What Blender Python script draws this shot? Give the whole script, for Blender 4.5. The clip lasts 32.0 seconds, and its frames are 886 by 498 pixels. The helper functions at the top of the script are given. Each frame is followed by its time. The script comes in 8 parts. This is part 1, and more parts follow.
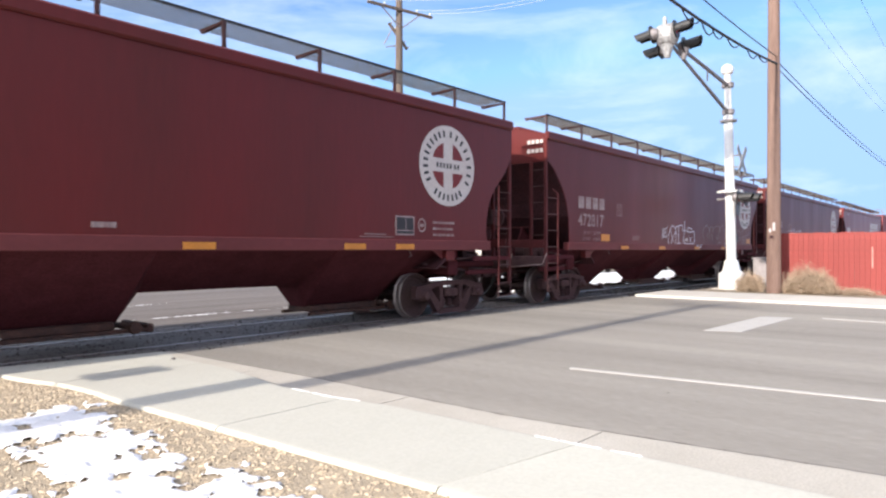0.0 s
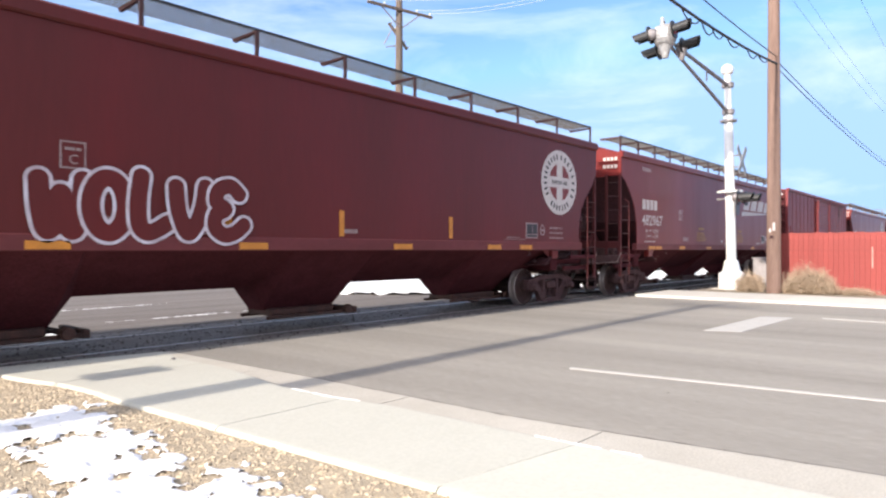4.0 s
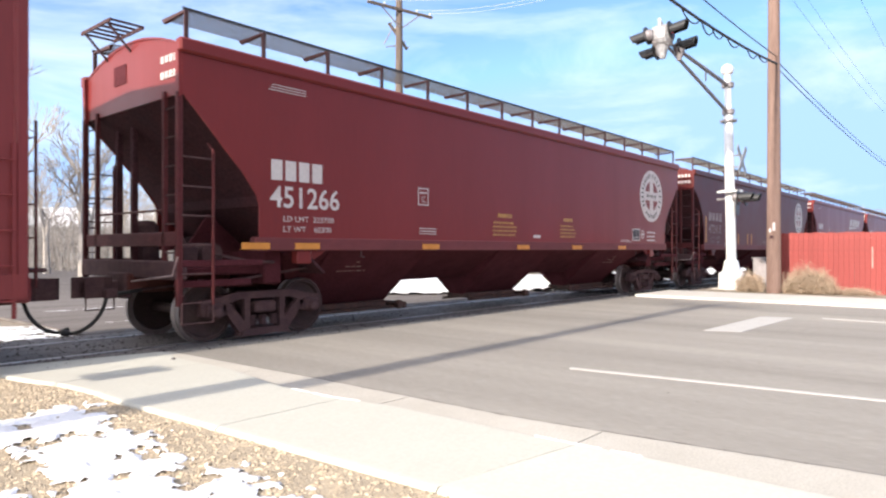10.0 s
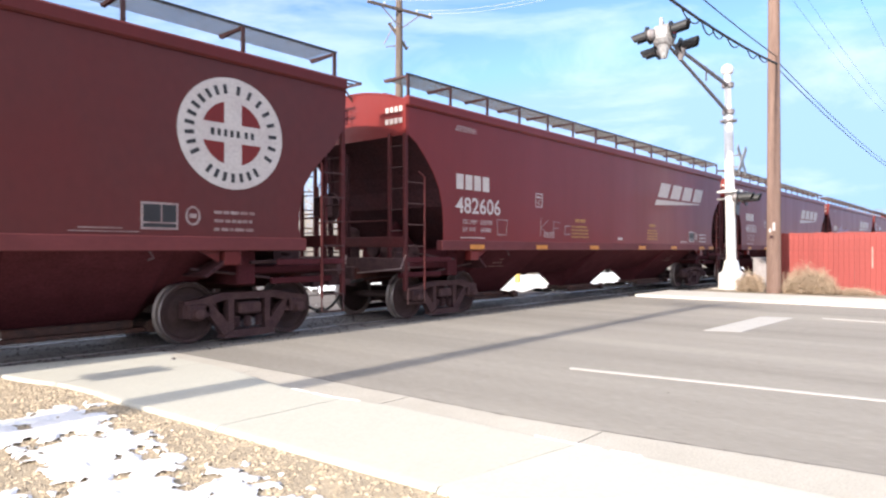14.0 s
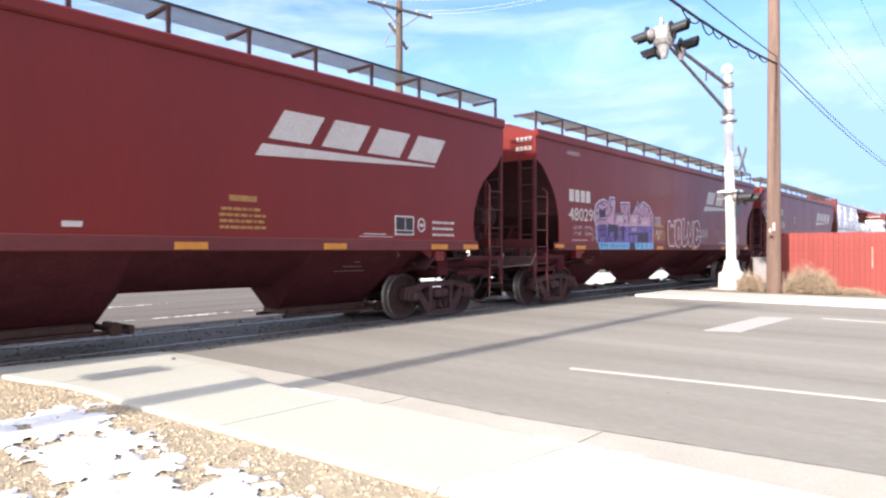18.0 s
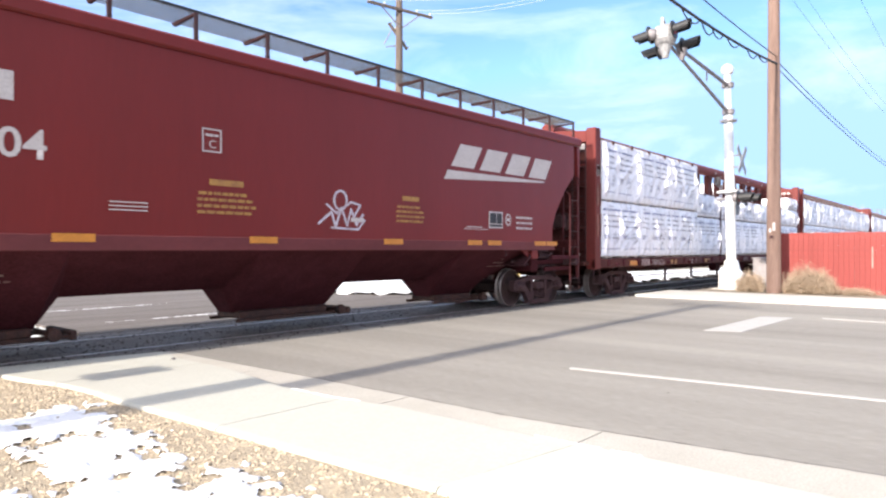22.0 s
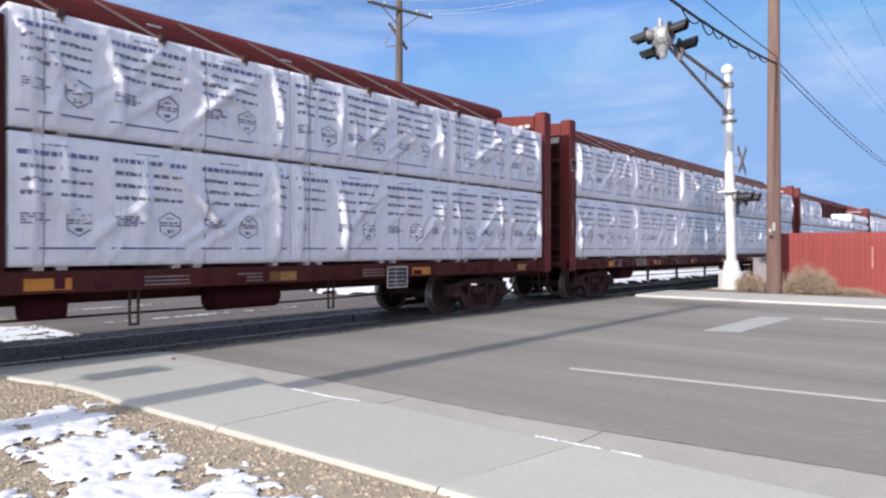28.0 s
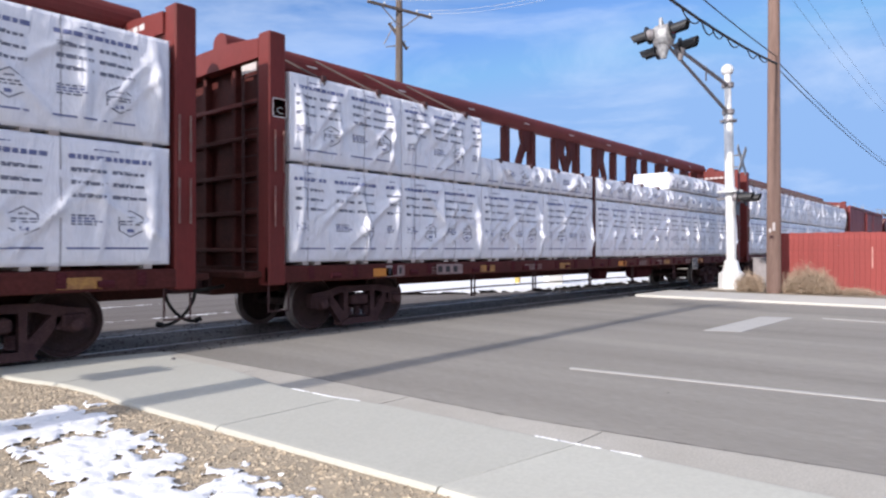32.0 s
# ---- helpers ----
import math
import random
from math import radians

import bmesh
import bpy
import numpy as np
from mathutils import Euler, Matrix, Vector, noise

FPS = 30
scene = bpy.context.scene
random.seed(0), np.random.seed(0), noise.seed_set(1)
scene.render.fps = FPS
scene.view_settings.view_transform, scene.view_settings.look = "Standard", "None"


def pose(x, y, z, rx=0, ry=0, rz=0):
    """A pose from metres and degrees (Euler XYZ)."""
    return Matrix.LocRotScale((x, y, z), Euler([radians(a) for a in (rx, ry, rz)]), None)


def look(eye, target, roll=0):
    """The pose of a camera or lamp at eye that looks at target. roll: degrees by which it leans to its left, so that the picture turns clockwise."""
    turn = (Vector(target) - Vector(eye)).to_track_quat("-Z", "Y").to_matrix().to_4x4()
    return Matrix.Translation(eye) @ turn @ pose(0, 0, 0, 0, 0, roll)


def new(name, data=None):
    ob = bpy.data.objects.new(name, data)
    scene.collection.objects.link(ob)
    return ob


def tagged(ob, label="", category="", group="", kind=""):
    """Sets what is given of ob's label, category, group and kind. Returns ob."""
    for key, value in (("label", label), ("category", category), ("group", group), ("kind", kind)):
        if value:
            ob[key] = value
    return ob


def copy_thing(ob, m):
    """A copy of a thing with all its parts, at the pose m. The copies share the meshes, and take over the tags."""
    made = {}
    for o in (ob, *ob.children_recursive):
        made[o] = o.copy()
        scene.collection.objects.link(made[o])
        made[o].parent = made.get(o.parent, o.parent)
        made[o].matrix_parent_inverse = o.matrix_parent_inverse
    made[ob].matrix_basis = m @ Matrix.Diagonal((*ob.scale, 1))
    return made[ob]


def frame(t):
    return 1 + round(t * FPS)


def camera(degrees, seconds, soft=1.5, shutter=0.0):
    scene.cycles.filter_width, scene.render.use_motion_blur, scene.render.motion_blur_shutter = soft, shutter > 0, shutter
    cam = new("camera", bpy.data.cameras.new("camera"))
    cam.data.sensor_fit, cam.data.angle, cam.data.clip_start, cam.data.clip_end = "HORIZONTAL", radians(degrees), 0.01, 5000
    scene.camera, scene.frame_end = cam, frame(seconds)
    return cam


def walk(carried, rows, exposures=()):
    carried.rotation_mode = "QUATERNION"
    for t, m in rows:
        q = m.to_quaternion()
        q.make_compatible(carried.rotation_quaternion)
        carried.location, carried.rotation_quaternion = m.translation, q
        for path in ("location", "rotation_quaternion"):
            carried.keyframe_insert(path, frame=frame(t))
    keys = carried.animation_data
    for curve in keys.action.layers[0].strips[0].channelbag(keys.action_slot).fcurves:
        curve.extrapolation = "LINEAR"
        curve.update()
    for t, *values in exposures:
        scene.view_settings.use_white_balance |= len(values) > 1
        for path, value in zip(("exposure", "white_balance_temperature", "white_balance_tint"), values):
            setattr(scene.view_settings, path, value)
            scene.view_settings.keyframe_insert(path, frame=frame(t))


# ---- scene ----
# the camera and its stand
FOV = 67.87
EYE = (0.0, 0.0, 1.4)
TURN = radians(40.53)
cam = camera(FOV, 32.0, soft=2.3, shutter=0.08)
stand = look(EYE, (math.cos(TURN), math.sin(TURN), 1.4005))
walk(cam, [(0, stand), (32.0, stand)],
     exposures=[(0, 0.96, 6950, 13), (4.0, 1.04, 7080, 13), (10.0, 1.12, 7150, 13), (14.0, 1.16, 7100, 13), (21.5, 1.22, 7000, 12), (22.7, 1.19, 6980, 12), (23.6, 0.96, 6850, 12),
                (24.6, 0.65, 6700, 13), (25.6, 0.45, 6550, 13), (28.0, 0.32, 6450, 14), (30.0, 0.34, 6450, 14), (32.0, 0.39, 6500, 14)])

# sky and sun: a low winter sun, almost along the track
SUN_EL = radians(22.5)
SUN_AZ = math.atan2(-0.012, -1.0)          # where the sun stands, from +x towards +y
world = bpy.data.worlds.new("winter_sky")
scene.world = world
world.use_nodes = True
wn = world.node_tree
wn.nodes.clear()
w_out = wn.nodes.new("ShaderNodeOutputWorld")
w_bg = wn.nodes.new("ShaderNodeBackground")
w_sky = wn.nodes.new("ShaderNodeTexSky")
w_sky.sky_type = 'NISHITA'
w_sky.sun_disc = False
w_sky.sun_elevation = SUN_EL
w_sky.sun_rotation = radians(90) - SUN_AZ
w_sky.altitude = 1600
w_sky.air_density = 0.9
w_sky.dust_density = 0.3
w_sky.ozone_density = 1.6
w_co = wn.nodes.new("ShaderNodeTexCoord")
w_map = wn.nodes.new("ShaderNodeMapping")
w_map.inputs["Scale"].default_value = (1.1, 1.6, 5.0)
w_map.inputs["Rotation"].default_value = (0.25, 0.1, 0.9)
w_no = wn.nodes.new("ShaderNodeTexNoise")
w_no.inputs["Scale"].default_value = 1.7
w_no.inputs["Detail"].default_value = 7
w_no.inputs["Roughness"].default_value = 0.62
w_no.inputs["Distortion"].default_value = 0.6
w_ramp = wn.nodes.new("ShaderNodeValToRGB")
w_ramp.color_ramp.elements[0].position = 0.485
w_ramp.color_ramp.elements[1].position = 0.84
w_ramp.color_ramp.elements[1].color = (0.58, 0.58, 0.58, 1)
w_mix = wn.nodes.new("ShaderNodeMix")
w_mix.data_type = 'RGBA'
# the cirrus is brightened towards the unseen sun, to lift the shade
w_cirrus = wn.nodes.new("ShaderNodeMix")
w_cirrus.data_type = 'RGBA'
w_cirrus.inputs[6].default_value = (4.8, 5.5, 6.4, 1)
w_cirrus.inputs[7].default_value = (21.0, 20.0, 18.5, 1)
wn.links.new(w_cirrus.outputs[2], w_mix.inputs[7])
wn.links.new(w_co.outputs["Generated"], w_map.inputs["Vector"])
wn.links.new(w_map.outputs["Vector"], w_no.inputs["Vector"])
w_thick = wn.nodes.new("ShaderNodeMapRange")
w_thick.inputs["From Min"].default_value = -0.75
w_thick.inputs["From Max"].default_value = -0.05
w_thick.inputs["To Max"].default_value = 0.16
w_sum = wn.nodes.new("ShaderNodeMath")
wn.links.new(w_no.outputs["Fac"], w_sum.inputs[0])
wn.links.new(w_thick.outputs["Result"], w_sum.inputs[1])
wn.links.new(w_sum.outputs["Value"], w_ramp.inputs["Fac"])
wn.links.new(w_ramp.outputs["Color"], w_mix.inputs[0])
w_tone = wn.nodes.new("ShaderNodeMix")
w_tone.data_type, w_tone.blend_type = 'RGBA', 'MULTIPLY'
w_tone.inputs[0].default_value = 1.0
w_tone.inputs[7].default_value = (0.74, 0.93, 1.12, 1)
wn.links.new(w_sky.outputs["Color"], w_tone.inputs[6])
w_cap = wn.nodes.new("ShaderNodeMix")
w_cap.data_type, w_cap.blend_type = 'RGBA', 'DARKEN'
w_cap.inputs[0].default_value = 1.0
# caps the clear sky; the cap rises towards the unseen sun to fill shade
w_dot = wn.nodes.new("ShaderNodeVectorMath")
w_dot.operation = 'DOT_PRODUCT'
w_dot.inputs[1].default_value = (math.cos(SUN_EL) * math.cos(SUN_AZ), math.cos(SUN_EL) * math.sin(SUN_AZ), math.sin(SUN_EL))
wn.links.new(w_co.outputs["Generated"], w_dot.inputs[0])
w_near = wn.nodes.new("ShaderNodeMapRange")
w_near.interpolation_type = 'SMOOTHSTEP'
w_near.inputs["From Min"].default_value = 0.0
w_near.inputs["From Max"].default_value = 0.55
wn.links.new(w_dot.outputs["Value"], w_near.inputs["Value"])
wn.links.new(w_dot.outputs["Value"], w_thick.inputs["Value"])
w_glow = wn.nodes.new("ShaderNodeMix")
w_glow.data_type = 'RGBA'
w_glow.inputs[6].default_value = (1.64, 2.84, 4.95, 1)
w_glow.inputs[7].default_value = (22.0, 20.5, 18.5, 1)
wn.links.new(w_near.outputs["Result"], w_glow.inputs[0])
wn.links.new(w_near.outputs["Result"], w_cirrus.inputs[0])
wn.links.new(w_glow.outputs[2], w_cap.inputs[7])
wn.links.new(w_tone.outputs[2], w_cap.inputs[6])
wn.links.new(w_cap.outputs[2], w_mix.inputs[6])
wn.links.new(w_mix.outputs[2], w_bg.inputs["Color"])
w_bg.inputs["Strength"].default_value = 0.14
wn.links.new(w_bg.outputs["Background"], w_out.inputs["Surface"])

sun = new("sun", bpy.data.lights.new("sun", 'SUN'))
sun.data.energy = 4.1
sun.data.angle = radians(1.2)
sun.data.color = (1.0, 0.945, 0.86)
sd = Vector((math.cos(SUN_EL) * math.cos(SUN_AZ), math.cos(SUN_EL) * math.sin(SUN_AZ), math.sin(SUN_EL)))
sun.matrix_world = look(sd * 60, (0, 0, 0))


# ---------------------------------------------------------------- materials
def surface(name, base, rough=0.6, metal=0.0, var=0.12, scale=3.0, fine=40.0, bump=0.1, tint=None,
            stretch=(1, 1, 1), spec=0.5, island=0.0, obj_random=0.0, coat=0.0, grain=None, sheen=(1, 1, 1)):
    """A paint, stone or metal with two scales of variation, wear and a fine relief."""
    m = bpy.data.materials.new(name)
    m.use_nodes = True
    n, l = m.node_tree.nodes, m.node_tree.links
    b = n["Principled BSDF"]
    co = n.new("ShaderNodeTexCoord")
    mp = n.new("ShaderNodeMapping")
    mp.inputs["Scale"].default_value = stretch
    l.new(co.outputs["Object"], mp.inputs["Vector"])
    big = n.new("ShaderNodeTexNoise")
    big.inputs["Scale"].default_value = scale
    big.inputs["Detail"].default_value = 5
    big.inputs["Roughness"].default_value = 0.6
    small = n.new("ShaderNodeTexNoise")
    small.inputs["Scale"].default_value = fine
    small.inputs["Detail"].default_value = 4
    l.new(mp.outputs["Vector"], big.inputs["Vector"])
    l.new(mp.outputs["Vector"], small.inputs["Vector"])
    tint = tint or tuple(c * 0.55 for c in base)
    r1 = n.new("ShaderNodeMapRange")
    r1.inputs["From Min"].default_value = 0.35
    r1.inputs["From Max"].default_value = 0.7
    r1.inputs["To Max"].default_value = min(1.0, var * 4)
    l.new(big.outputs["Fac"], r1.inputs["Value"])
    mix = n.new("ShaderNodeMix")
    mix.data_type = 'RGBA'
    mix.inputs[6].default_value = (*base, 1)
    mix.inputs[7].default_value = (*tint, 1)
    l.new(r1.outputs["Result"], mix.inputs[0])
    r2 = n.new("ShaderNodeMapRange")
    r2.inputs["From Min"].default_value = 0.3
    r2.inputs["From Max"].default_value = 0.7
    r2.inputs["To Min"].default_value = 1 - (var if grain is None else grain)
    r2.inputs["To Max"].default_value = 1 + (var if grain is None else grain)
    l.new(small.outputs["Fac"], r2.inputs["Value"])
    hsv = n.new("ShaderNodeHueSaturation")
    l.new(mix.outputs[2], hsv.inputs["Color"])
    val = r2.outputs["Result"]
    for amount, node, socket in ((island, "ShaderNodeNewGeometry", "Random Per Island"), (obj_random, "ShaderNodeObjectInfo", "Random")):
        if amount:
            g = n.new(node)
            rr = n.new("ShaderNodeMapRange")
            rr.inputs["To Min"].default_value = 1 - amount
            rr.inputs["To Max"].default_value = 1 + amount
            l.new(g.outputs[socket], rr.inputs["Value"])
            mu = n.new("ShaderNodeMath")
            mu.operation = 'MULTIPLY'
            l.new(val, mu.inputs[0])
            l.new(rr.outputs["Result"], mu.inputs[1])
            val = mu.outputs[0]
    l.new(val, hsv.inputs["Value"])
    l.new(hsv.outputs["Color"], b.inputs["Base Color"])
    b.inputs["Metallic"].default_value = metal
    b.inputs["Specular IOR Level"].default_value = spec
    b.inputs["Specular Tint"].default_value = (*sheen, 1)
    b.inputs["Coat Weight"].default_value = coat
    r3 = n.new("ShaderNodeMapRange")
    r3.inputs["To Min"].default_value = max(0.03, rough - 0.12)
    r3.inputs["To Max"].default_value = min(1, rough + 0.12)
    l.new(big.outputs["Fac"], r3.inputs["Value"])
    l.new(r3.outputs["Result"], b.inputs["Roughness"])
    if bump:
        bp = n.new("ShaderNodeBump")
        bp.inputs["Strength"].default_value = bump
        bp.inputs["Distance"].default_value = 0.02
        l.new(small.outputs["Fac"], bp.inputs["Height"])
        l.new(bp.outputs["Normal"], b.inputs["Normal"])
    return m


MAROON = surface("oxide_red_paint", (0.166, 0.0225, 0.022), 0.36, var=0.10, scale=0.55, fine=11, bump=0.02, grain=0.035,
                 tint=(0.112, 0.019, 0.019), stretch=(1.5, 1.2, 0.22), spec=0.26, sheen=(1, 0.82, 0.8))
MAROON_OLD = surface("weathered_oxide_red_paint", (0.112, 0.0185, 0.0195), 0.40, var=0.16, scale=0.6, fine=11, bump=0.03, grain=0.05,
                     tint=(0.074, 0.0190, 0.0185), stretch=(1.2, 1.2, 0.2), spec=0.24, sheen=(1, 0.84, 0.82))
SILL_DUST = surface("dusty_side_sill_paint", (0.140, 0.034, 0.037), 0.55, var=0.2, scale=1.2, fine=14, bump=0.03, grain=0.06,
                    tint=(0.100, 0.025, 0.027), stretch=(0.6, 1.2, 1.0), spec=0.22)
MAROON_DUSTY = surface("dust_browned_oxide_red_paint", (0.088, 0.0265, 0.0265), 0.45, var=0.25, scale=0.5, fine=11, bump=0.03, grain=0.05,
                       tint=(0.108, 0.0190, 0.0200), stretch=(0.7, 1.2, 0.5), spec=0.22)
# copy of the oxide red with shade put in, for end posts and ladders
POST_RED = surface("shaded_oxide_red_fittings", (0.085, 0.019, 0.021), 0.6, var=0.2, scale=3, fine=25, bump=0.08, tint=(0.055, 0.016, 0.017), spec=0.15)
BOX_RED = surface("boxcar_red_paint", (0.190, 0.0295, 0.034), 0.48, var=0.17, scale=0.8, fine=16, bump=0.04, grain=0.06,
                  tint=(0.135, 0.026, 0.025), stretch=(1.4, 1.4, 0.2), spec=0.3)
# boxcar ends: dirt plus the shade from the car ahead, in one colour
BOX_END = surface("grimy_shaded_boxcar_end_paint", (0.092, 0.020, 0.023), 0.6, var=0.25, scale=2.0, fine=20, bump=0.05, tint=(0.075, 0.021, 0.022), spec=0.15)
BEAM_RED = surface("flatcar_red_paint", (0.150, 0.027, 0.025), 0.55, var=0.18, scale=1.5, fine=25, bump=0.08, grain=0.08,
                   tint=(0.11, 0.028, 0.025), stretch=(1, 1, 0.4), spec=0.2)
GATE_RUST = surface("rusty_gate_steel", (0.075, 0.03, 0.022), 0.8, var=0.3, scale=7, fine=40, bump=0.3, tint=(0.035, 0.02, 0.018))
# flatcar red with shade put in, for truss, sills and inner bulkhead
BEAM_DARK = surface("shaded_flatcar_red_paint", (0.085, 0.022, 0.020), 0.6, var=0.18, scale=1.8, fine=25, bump=0.1,
                    tint=(0.05, 0.017, 0.016), spec=0.12)
DECK_RUST = surface("rusty_deck_steel", (0.08, 0.026, 0.023), 0.8, var=0.22, scale=3, fine=30, bump=0.2,
                    tint=(0.045, 0.021, 0.018), spec=0.12)
CAST = surface("grimy_cast_steel", (0.056, 0.030, 0.034), 0.8, var=0.25, scale=6, fine=50, bump=0.2, spec=0.12,
               tint=(0.088, 0.050, 0.050))
# slope sheets and stanchions: shade under the car ends put into the colour
END_SHADE = surface("shaded_slope_sheet", (0.046, 0.021, 0.025), 0.85, var=0.3, scale=2.2, fine=22, bump=0.1, tint=(0.062, 0.023, 0.026), spec=0.08)
# underside red: grime, with the shade below the sill put into its colour
GRIME_SHADE = surface("grimy_shaded_oxide_underside", (0.078, 0.020, 0.026), 0.85, var=0.25, scale=2.5, fine=30, bump=0.1,
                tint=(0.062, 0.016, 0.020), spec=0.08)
WHEEL = surface("dark_wheel_steel", (0.064, 0.038, 0.040), 0.75, spec=0.12, var=0.25, scale=5, fine=40, bump=0.15,
                tint=(0.05, 0.034, 0.03))
RIM = surface("worn_wheel_rim_steel", (0.28, 0.24, 0.235), 0.45, metal=0.5, var=0.12, scale=5, fine=50, bump=0.04)
RUBBER = surface("black_rubber", (0.02, 0.02, 0.021), 0.6, var=0.15, bump=0.1)
GALV = surface("grey_steel_grating", (0.11, 0.11, 0.115), 0.5, metal=0.4, var=0.15, scale=6, bump=0.05)
LETTER = surface("faded_white_lettering", (0.50, 0.46, 0.45), 0.6, var=0.12, scale=3, fine=30, bump=0.0,
                 tint=(0.40, 0.34, 0.34))
LETTER_OLD = surface("worn_grey_lettering", (0.30, 0.24, 0.24), 0.65, var=0.22, scale=4, fine=26, bump=0.0,
                     tint=(0.17, 0.085, 0.085))
YELLOW = surface("reflective_yellow_tape", (0.56, 0.215, 0.03), 0.45, var=0.12, scale=6, bump=0.0)
YELLOW_DIM = surface("faded_yellow_stencil", (0.38, 0.2, 0.05), 0.6, var=0.2, scale=9, bump=0.0, tint=(0.2, 0.08, 0.04))
GHOST = surface("ghosted_grey_paint", (0.20, 0.135, 0.12), 0.65, var=0.25, scale=7, bump=0.0, tint=(0.16, 0.05, 0.05))
BLACK = surface("black_panel_paint", (0.02, 0.019, 0.022), 0.5, var=0.1, bump=0.0)
INK = surface("navy_print_ink", (0.14, 0.16, 0.32), 0.5, var=0.1, scale=6, bump=0.0)
INK_GREY = surface("grey_print_ink", (0.17, 0.18, 0.25), 0.5, var=0.15, scale=6, bump=0.0)
STRAP = surface("grey_steel_strap", (0.26, 0.26, 0.31), 0.45, metal=0.2, bump=0.0)
CABLE = surface("grimy_wire_rope", (0.10, 0.072, 0.068), 0.5, metal=0.3, bump=0.1)
DUNNAGE = surface("grey_weathered_batten", (0.46, 0.40, 0.38), 0.8, var=0.15, scale=6, fine=30, bump=0.15)
GRAF_WHITE = surface("white_spray_paint", (0.54, 0.52, 0.60), 0.6, var=0.2, scale=5, bump=0.0, tint=(0.3, 0.22, 0.24))
GRAF_PINK = surface("pale_lilac_spray_paint", (0.50, 0.30, 0.42), 0.6, var=0.12, scale=4, bump=0.0)
GRAF_PURPLE = surface("purple_spray_paint", (0.17, 0.115, 0.36), 0.6, var=0.2, scale=4, bump=0.0)
GRAF_BLUE = surface("bright_blue_spray_paint", (0.10, 0.34, 0.62), 0.6, var=0.2, scale=4, bump=0.0, tint=(0.2, 0.42, 0.6))
GRAF_PALE = surface("pale_spray_outline", (0.50, 0.50, 0.60), 0.6, var=0.2, scale=5, bump=0.0, tint=(0.30, 0.42, 0.62))
GRAF_DARK = surface("dark_blue_spray_outline", (0.035, 0.03, 0.07), 0.6, var=0.15, scale=4, bump=0.0)

ASPHALT = surface("sun_bleached_asphalt", (0.30, 0.28, 0.252), 0.88, var=0.19, scale=0.35, fine=55, bump=0.25,
                  tint=(0.175, 0.163, 0.15), stretch=(2.0, 0.14, 1), spec=0.3)
ASPHALT_OLD = surface("grey_far_asphalt", (0.175, 0.155, 0.145), 0.9, var=0.26, scale=0.6, fine=30, bump=0.2,
                      tint=(0.105, 0.092, 0.088), stretch=(0.22, 2.4, 1), spec=0.3)
PANEL = surface("dark_crossing_asphalt", (0.10, 0.085, 0.083), 0.72, var=0.4, scale=2.2, fine=28, bump=0.35,
                tint=(0.19, 0.17, 0.165), stretch=(0.45, 1.6, 1), spec=0.4)
CONCRETE = surface("pale_pavement_concrete", (0.475, 0.47, 0.42), 0.85, var=0.055, scale=0.8, fine=38, bump=0.08,
                   tint=(0.375, 0.37, 0.33), obj_random=0.045)
FAR_CONCRETE = surface("sunlit_pale_kerb_concrete", (0.50, 0.485, 0.45), 0.88, var=0.06, scale=1.2, fine=60, bump=0.12,
                       tint=(0.42, 0.40, 0.37), obj_random=0.04)
GUTTER = surface("worn_gutter_concrete", (0.46, 0.435, 0.39), 0.88, var=0.12, scale=1.3, fine=60, bump=0.2,
                 tint=(0.33, 0.305, 0.265), obj_random=0.04)
ROAD_PAINT = surface("worn_white_road_paint", (0.45, 0.44, 0.42), 0.7, var=0.12, scale=4, fine=40, bump=0.1,
                     tint=(0.36, 0.34, 0.32))
SOIL = surface("tan_gravel_soil", (0.43, 0.355, 0.26), 0.95, var=0.26, scale=3, fine=60, bump=0.6, tint=(0.30, 0.25, 0.185))
EARTH = surface("dry_winter_earth", (0.25, 0.21, 0.165), 0.95, var=0.2, scale=0.5, fine=9, bump=0.4, tint=(0.17, 0.14, 0.11))
STONE = surface("tan_gravel_stone", (0.44, 0.36, 0.265), 0.9, var=0.12, scale=8, fine=60, bump=0.2, island=0.36)
BALLAST = surface("dark_track_ballast", (0.075, 0.064, 0.062), 0.9, var=0.15, scale=5, fine=60, bump=0.3, island=0.4)
SNOW = surface("old_melting_snow", (0.80, 0.81, 0.84), 0.7, var=0.04, scale=5, fine=60, bump=0.25, tint=(0.68, 0.70, 0.74))
RAIL = surface("worn_rail_steel", (0.16, 0.12, 0.105), 0.45, metal=0.6, var=0.2, scale=3, bump=0.1)
RAIL_TOP = surface("worn_bright_rail_head", (0.42, 0.40, 0.39), 0.33, metal=0.85, var=0.08, scale=4, bump=0.02)
FENCE = surface("faded_red_fence_paint", (0.235, 0.037, 0.033), 0.75, var=0.12, scale=2.5, fine=30, bump=0.15,
                tint=(0.185, 0.036, 0.032), stretch=(1, 1, 0.3), obj_random=0.06)
POLE = surface("weathered_pole_wood", (0.205, 0.132, 0.110), 0.9, var=0.2, scale=2.2, fine=18, bump=0.4,
               tint=(0.13, 0.082, 0.066), stretch=(4, 4, 0.25))
SCUFF = surface("pale_scuffed_fence_wood", (0.5, 0.27, 0.24), 0.8, var=0.2, scale=6, bump=0.1)
POLE_GREY = surface("grey_pole_wood", (0.13, 0.10, 0.085), 0.9, var=0.2, scale=2.2, fine=18, bump=0.3, stretch=(4, 4, 0.25))
MAST = surface("aluminium_mast_paint", (0.72, 0.72, 0.72), 0.45, metal=0.15, var=0.06, scale=3, bump=0.04)
